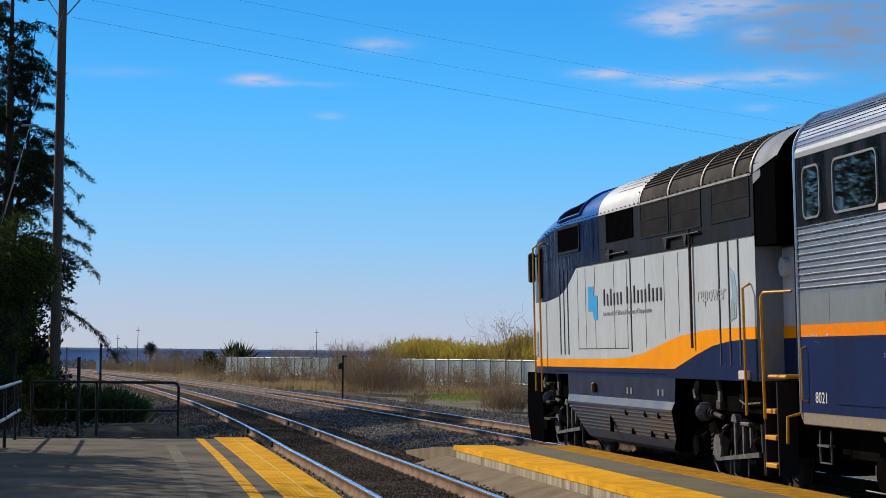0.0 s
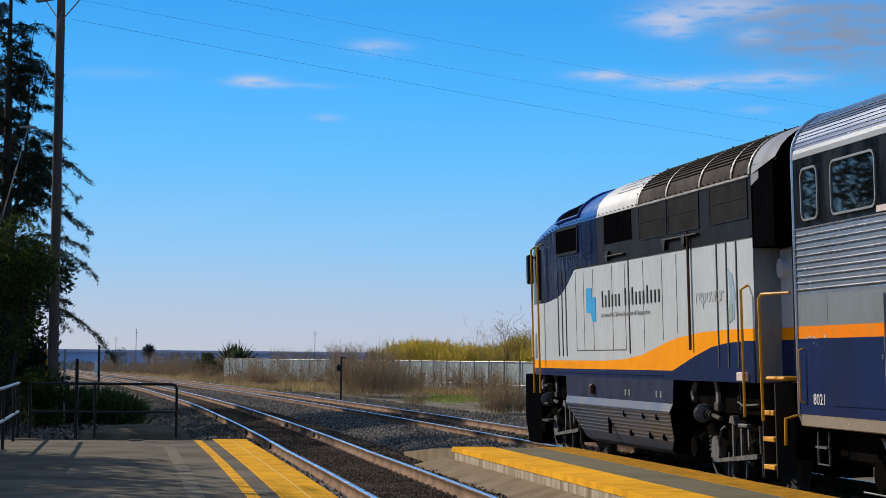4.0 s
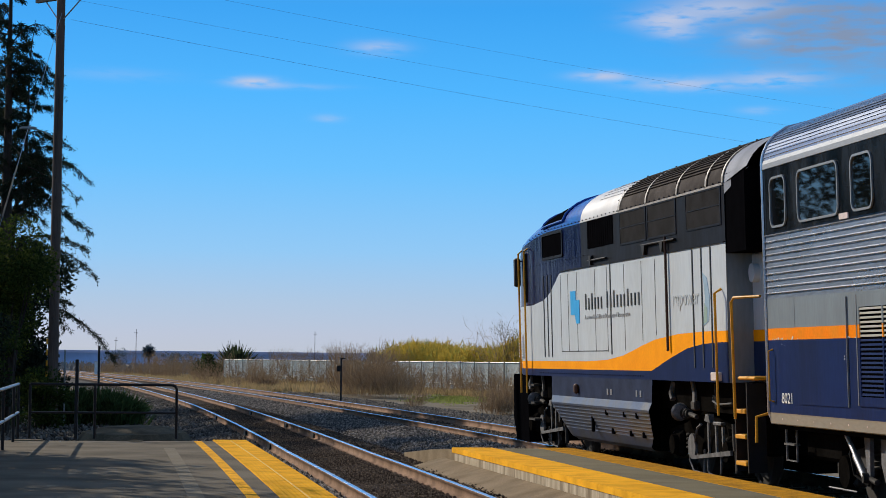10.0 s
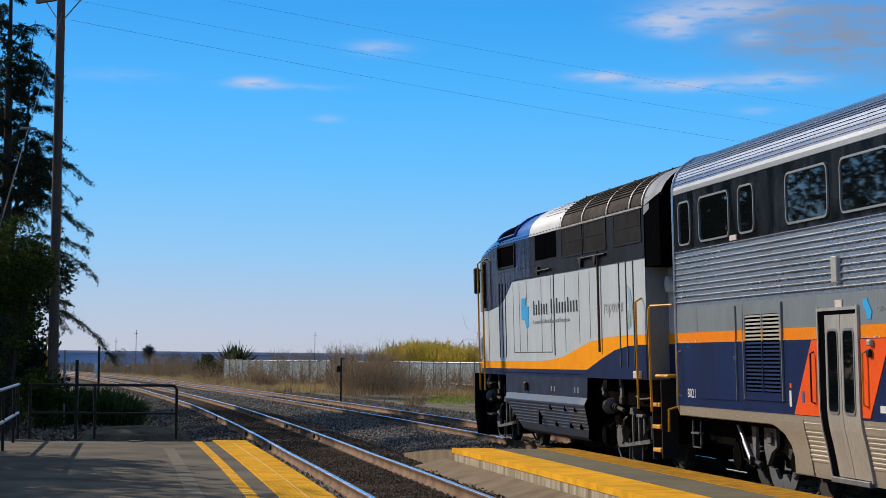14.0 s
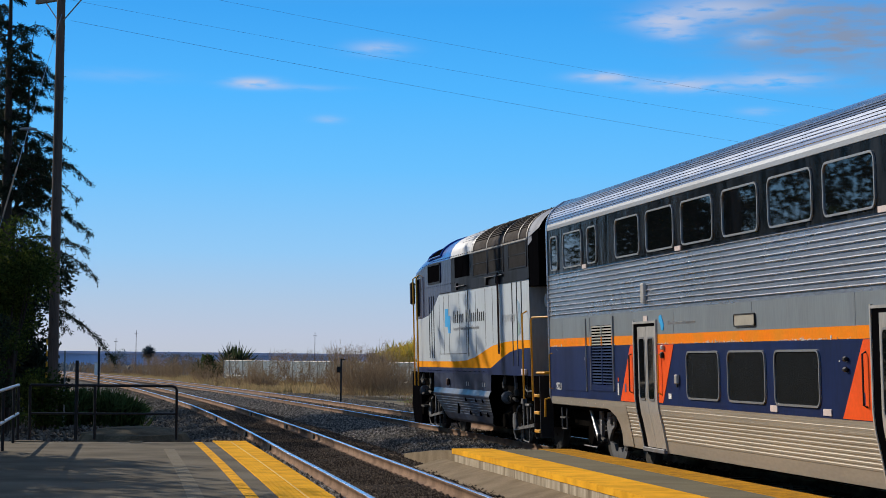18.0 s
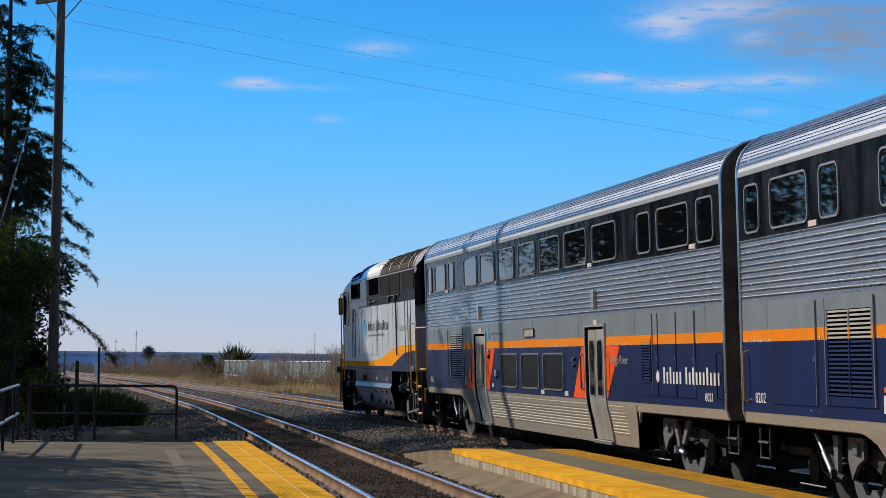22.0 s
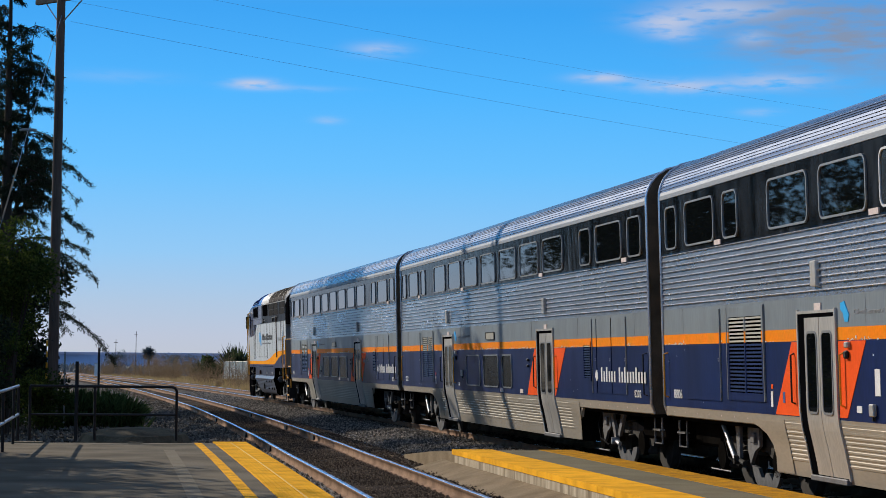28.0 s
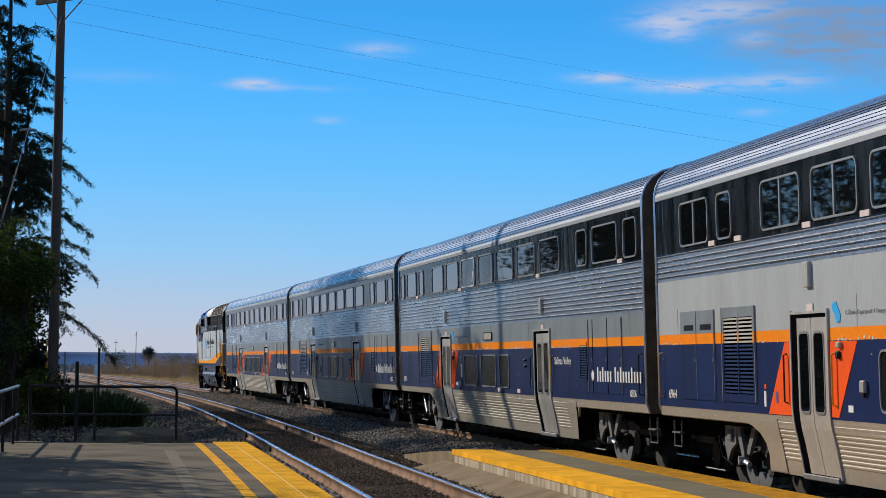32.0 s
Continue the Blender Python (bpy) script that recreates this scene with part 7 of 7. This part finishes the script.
thing("marker_pole", "thin pale pole behind the shrubs", "pole", Geo().tube([(-9.9, 55.0, -0.6), (-9.9, 55.0, 1.9)], 0.022, 8), FENCE_POST, smooth=True)
sp_ = thing("signal_post", "thin dark post with a small box beside the far track", "post", at=Matrix.Translation((-5.03, 104.8, -0.6)))
part("shaft", Geo().tube([(0, 0, -0.1), (0, 0, 2.45)], 0.05, 8), STEEL_DARK, sp_, smooth=True)
part("box", Geo().box(-0.22, -0.03, -0.08, 0.08, 1.75, 2.05, 0.02), STEEL_DARK, sp_)
part("cap", Geo().box(-0.05, 0.22, -0.05, 0.05, 2.38, 2.44, 0.01), STEEL_DARK, sp_)
rb = thing("relay_cabinet", "white trackside relay cabinet", "cabinet", at=Matrix.Translation((-38.8, 236.0, -0.6)))
part("body", Geo().box(-0.29, 0.29, -0.3, 0.3, 0.0, 1.85, 0.03), WHITE, rb)
part("roof", Geo().box(-0.33, 0.33, -0.34, 0.34, 1.85, 1.92, 0.02), GALV, rb)
for x, y, h in ((-76.0, 520.0, 9.5), (-81.0, 520.0, 7.5), (-34.0, 560.0, 10.0)):
    p = thing("distant_pole", "distant wooden power pole", "utility pole", at=Matrix.Translation((x, y, -0.6)), group="distant poles")
    part("shaft", Geo().tube([(0, 0, 0), (0, 0, h)], 0.10, 6, r1=0.07), HAZE_BROWN, p)
    part("crossarm", Geo().box(-0.5, 0.5, -0.05, 0.05, h - 0.9, h - 0.80), HAZE_BROWN, p)

# band of a distant levee and roofs on the horizon; blue haze is painted into its colours
HAZE_BLUE = material("hazed_blue", (0.46, 0.57, 0.82), 0.9, vary=0.15, scale=0.02, fine=0.15, bump=0, tint=(0.38, 0.48, 0.72))
HAZE_TOP = material("hazed_mauve", (0.60, 0.60, 0.78), 0.9, vary=0.1, scale=0.02, fine=0.15, bump=0)
lv = thing("distant_levee", "long flat-topped levee on the horizon, painted in haze blue", "levee", kind="structure")
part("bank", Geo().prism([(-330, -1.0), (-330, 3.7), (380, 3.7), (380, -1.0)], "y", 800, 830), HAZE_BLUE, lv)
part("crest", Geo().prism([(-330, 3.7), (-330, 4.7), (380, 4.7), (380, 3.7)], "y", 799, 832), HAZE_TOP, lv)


def low_bank(name, y0, x0, x1, h, seed, mat, label):
    """An uneven far hedge: many lumps on one base."""
    rg = np.random.default_rng(seed)
    n = 2600
    x = rg.uniform(x0, x1, n)
    y = y0 + rg.normal(size=n) * 9
    hh = h * (0.55 + 0.45 * np.array([noise.noise(Vector((a * 0.09, seed, 0))) for a in x])) * rg.uniform(0.6, 1.1, n)
    b = np.stack([x, y, np.full(n, -0.7)], 1)
    t = b + np.stack([rg.normal(size=n) * 0.5, rg.normal(size=n) * 0.5, hh], 1)
    v, f = blades(b, t, 0.35)
    return tagged(new(name, big(name, v, f, mat)), label, "brush", kind="stuff")


# brush colours paled and greyed to paint in the haze
FARBRUSH = island_material("far_brush", (0.19, 0.18, 0.175), (0.25, 0.235, 0.215), (0.32, 0.295, 0.26))
low_bank("far_brush", 330, -95, 30, 2.6, 3, FARBRUSH, "hazy brown brush far along the line")
low_bank("far_brush", 420, -120, 90, 3.0, 4, FARBRUSH, "hazy brown brush far along the line")

# ---- ties, fastenings and stones ----
tie_w = Geo().box(-1.30, 1.30, -0.115, 0.115, -0.36, -0.175, 0.012).mesh("tie", TIE_WOOD)
tie_c = Geo().box(-1.30, 1.30, -0.12, 0.12, -0.36, -0.172, 0.02).box(-1.30, -0.55, -0.14, 0.14, -0.36, -0.18, 0.02).box(0.55, 1.30, -0.14, 0.14, -0.36, -0.18, 0.02).mesh("tie", TIE_CONC)
for fn, me, par, s0 in ((near_at, tie_w, track_near, -14.0), (line_at, tie_c, track_far, -14.0)):
    for i in range(290):
        s = s0 + 0.61 * i
        x, y, th = fn(np.array(s))
        ob = part("tie", me, None, par)
        lift = random.uniform(-0.008, 0.008) + (-0.006 if me is tie_w else 0.0)
        ob.matrix_world = Matrix.Translation((float(x), float(y), lift)) @ Matrix.Rotation(-float(th) + random.uniform(-0.012, 0.012), 4, "Z") @ (Matrix.Rotation(radians(-LEAN), 4, "Y") if fn is line_at else Matrix())


def make_clips(fn, par, s0, z, n):
    """Small spring clips at the rail feet."""
    V, F = [], []
    for i in range(n):
        s = s0 + 0.61 * i
        for o in (-0.755 - 0.10, -0.755 + 0.10, 0.755 - 0.10, 0.755 + 0.10):
            x, y, th = fn(np.array(s), o)
            k = len(V)
            c, d = math.cos(th), math.sin(th)
            for a in (-0.02, 0.02):
                for b in (-0.022, 0.022):
                    for h in (z - 0.02, z + 0.012):
                        V.append((float(x) + a * c + b * d, float(y) - a * d + b * c, h))
            F += [tuple(k + j for j in q) for q in ((0, 1, 3, 2), (4, 6, 7, 5), (0, 4, 5, 1), (2, 3, 7, 6), (1, 5, 7, 3))]
    ob = new("rail_clips", big("rail_clips", V, F, RAIL_RUST))
    ob.parent = par
    tagged(ob, kind="stuff")


make_clips(near_at, track_near, -14.0, -0.15, 220)
make_clips(line_at, track_far, -14.0, -0.15, 220)


def make_stones(name, fn, n, s0, s1, o0, o1, z_of, mat, label, seed, size=(0.022, 0.05)):
    rg = np.random.default_rng(seed)
    s = s0 + (s1 - s0) * rg.random(n) ** 1.5
    o = rg.uniform(o0, o1, n)
    x, y, _ = fn(s, o)
    r = rg.uniform(*size, n)
    c = np.stack([x, y, z_of(o) + r * 0.3], 1)
    unit = np.array([(1, 0, 0), (0, 1, 0), (-1, 0, 0), (0, -1, 0), (0, 0, 1), (0, 0, -1)], float)
    v = unit[None] * (r[:, None, None] * rg.uniform(0.6, 1.25, (n, 6, 1)))
    a = rg.uniform(0, 6.28, n)
    ca, sa = np.cos(a), np.sin(a)
    v = np.stack([v[..., 0] * ca[:, None] - v[..., 1] * sa[:, None], v[..., 0] * sa[:, None] + v[..., 1] * ca[:, None], v[..., 2]], -1)
    v += rg.normal(size=v.shape) * r[:, None, None] * 0.22 + c[:, None]
    tri = np.array([(0, 1, 4), (1, 2, 4), (2, 3, 4), (3, 0, 4), (1, 0, 5), (2, 1, 5), (3, 2, 5), (0, 3, 5)])
    f = (np.arange(n)[:, None, None] * 6 + tri[None]).reshape(-1, 3)
    return tagged(new(name, big(name, v.reshape(-1, 3), f, mat)), label, "ballast", kind="stuff")


STONE = island_material("ballast_stone", (0.036, 0.031, 0.026), (0.130, 0.114, 0.096), (0.40, 0.345, 0.295))
STONE_MID = island_material("brown_gravel", (0.05, 0.042, 0.034), (0.11, 0.095, 0.078), (0.22, 0.19, 0.155))
STONE_OIL = island_material("oiled_stone", (0.028, 0.019, 0.013), (0.062, 0.043, 0.030), (0.20, 0.145, 0.10))


def bed_z(o):
    return np.interp(np.abs(o), [0, 0.4, 0.78, 1.5, 2.3, 3.4], [-0.175, -0.175, -0.17, -0.20, -0.32, -0.70])


make_stones("ballast_stones", line_at, 60000, 30, 130, -4.4, -0.9, bed_z, STONE, "grey crushed stone between the tracks", 101, (0.012, 0.036))
make_stones("ballast_stones", line_at, 9000, 36, 140, 0.9, 3.6, bed_z, STONE, "grey crushed stone beside the far track", 102, (0.015, 0.04))
make_stones("ballast_stones", line_at, 8000, 36, 110, -0.66, 0.66, bed_z, STONE_OIL, "dark stone between the far rails", 103)
make_stones("ballast_stones", near_at, 34000, 18, 90, -0.66, 0.66, bed_z, STONE_OIL, "oil-black stone between the near rails", 104, (0.008, 0.020))
make_stones("ballast_stones", near_at, 16000, 18, 100, 0.86, 2.2, bed_z, STONE_OIL, "dark stone beside the near rail", 105, (0.012, 0.032))
make_stones("ballast_stones", near_at, 9000, 18, 45, -1.52, -0.86, bed_z, STONE, "grey stone between platform and rail", 106)
make_stones("ballast_stones", near_at, 12000, 40, 100, -4.6, -0.86, bed_z, STONE_MID, "grey stone beyond the platform's end", 107)
make_stones("gravel", near_at, 14000, 42, 90, -12.0, -2.2, lambda o: np.interp(np.abs(o), [0, 2.2, 3.2, 20], [-0.3, -0.32, -0.17, -0.17]), STONE_MID, "grey gravel under the trees", 108, (0.02, 0.06))
make_stones("ballast_stones", near_at, 9000, -16, 18, -1.5, 2.2, bed_z, STONE_OIL, "dark stone beside the platform", 110, (0.012, 0.032))
make_stones("ballast_stones", line_at, 9000, -16, 34, -1.7, 2.6, bed_z, STONE, "grey crushed stone beside the island platform", 111, (0.015, 0.04))
make_stones("gravel", line_at, 26000, 62, 175, 2.9, 7.5, lambda o: np.interp(o, [2.9, 3.6, 9], [-0.50, -0.56, -0.58]), STONE_MID, "grey gravel shoulder beside the far track", 109, (0.03, 0.09))
MOUND = material("bare_earth", (0.15, 0.12, 0.078), 0.95, vary=0.25, scale=1.5, fine=25, bump=0.5, spec=0.03)
mound = Geo()
_v = []
for k, (z, a) in enumerate(((-0.3, 1.0), (0.08, 0.84), (0.11, 0.62), (0.17, 0.56), (0.20, 0.36))):
    for n_ in range(18):
        t_ = n_ * math.pi / 9
        rr_ = 1 + 0.10 * noise.noise(Vector((3 * math.cos(t_), 3 * math.sin(t_), k * 0.7)))
        _v.append((-6.75 + 1.35 * a * rr_ * math.cos(t_), 46.2 + 2.4 * a * rr_ * math.sin(t_), z + 0.03 * noise.noise(Vector((n_, k, 5.0)))))
mound.add(_v, [(18 * k + n_, 18 * k + (n_ + 1) % 18, 18 * k + 18 + (n_ + 1) % 18, 18 * k + 18 + n_) for k in range(4) for n_ in range(18)] + [tuple(range(72, 90))])
thing("earth_mound", "low bare earth mound behind the platform's end", "mound", mound, MOUND, smooth=True)
for o_, w in ((-5.45, 0.26), (-3.55, 0.12)):
    x_, y_, _ = near_at(np.array(39.82), o_)
    thing("concrete_block", "small pale concrete block at the platform's end", "block", Geo().box(float(x_) - w, float(x_) + w, float(y_) - 0.08, float(y_) + 0.08, 0.195, 0.225, 0.008), CONCRETE)
v, f = strip(near_at, np.arange(16, 37.5, 1.0), [-3.13, -3.13, -2.95, -2.95], [0.196, 0.2035, 0.2035, 0.196])
thing("worn_line", "faint worn pale stripe on the asphalt", "marking", Geo().add(v, f), FADED_LINE, kind="structure")
v, f = strip(near_at, np.arange(-2, 40.4, 1.0), [-1.845, -1.845, -1.825, -1.825], [0.205, 0.2165, 0.2165, 0.205])
thing("strip_joint", "pale joint along the middle of the tactile strip", "joint", Geo().add(v, f), PALE_JOINT, kind="structure")

# ---- the train's run ----
G_T = [0, 1, 2, 3, 4, 4.5, 5, 5.5, 6, 6.5, 7, 7.5, 8, 8.5, 9, 9.5, 10, 10.5, 11, 11.5, 12, 12.5, 13, 13.5, 14, 14.5]
G_S = [26.86, 26.86, 26.86, 26.86, 26.87, 26.88, 26.91, 26.945, 26.975, 27.015, 27.08, 27.17, 27.28, 27.41, 27.59, 27.82, 28.08, 28.41, 28.775, 29.21, 29.70,
       30.26, 30.90, 31.61, 32.40, 33.24]


def run(t):
    """Where the coupler between the engine and the first coach is, along the line."""
    d = (t - 20.0) / 6.0
    p = 47.507 + 20.881 * d + 5.518 * d * d - 0.2103 * d ** 3 + 0.0924 * d ** 4
    if t >= 16.0:
        return p
    q = float(np.interp(t, G_T, G_S)) if t <= 14.5 else 33.24 + (t - 14.5) * 1.82 + 0.14 * (t - 14.5) ** 2
    if t <= 14.0:
        return q
    w = (t - 14.0) / 2.0
    w = w * w * (3 - 2 * w)
    return (1 - w) * q + w * p


def rail_pose(s_mid, half):
    """A vehicle that stands with its trucks on the line, leaning with the cant."""
    x0, y0, _ = line_at(s_mid - half)
    x1, y1, _ = line_at(s_mid + half)
    th = math.atan2(x1 - x0, y1 - y0)
    return Matrix.Translation(((x0 + x1) / 2, (y0 + y1) / 2, 0)) @ Matrix.Rotation(-th, 4, "Z") @ Matrix.Rotation(radians(-LEAN), 4, "Y")


def motions():
    times = [0, 1, 2, 3, 4] + [4.5 + 0.5 * i for i in range(56)]
    for ob, mid, half in TRAIN:
        walk(ob, [(t, rail_pose(run(t) + mid, half)) for t in times])
    fine = [0.0, 4.0] + [4.0 + i / 15 for i in range(1, 421)]
    for ob, y, r in WHEELS:
        walk(ob, [(t, Matrix.Translation((0, y, r)) @ Matrix.Rotation(-(run(t) - 26.86) / r, 4, "X")) for t in fine])


motions()
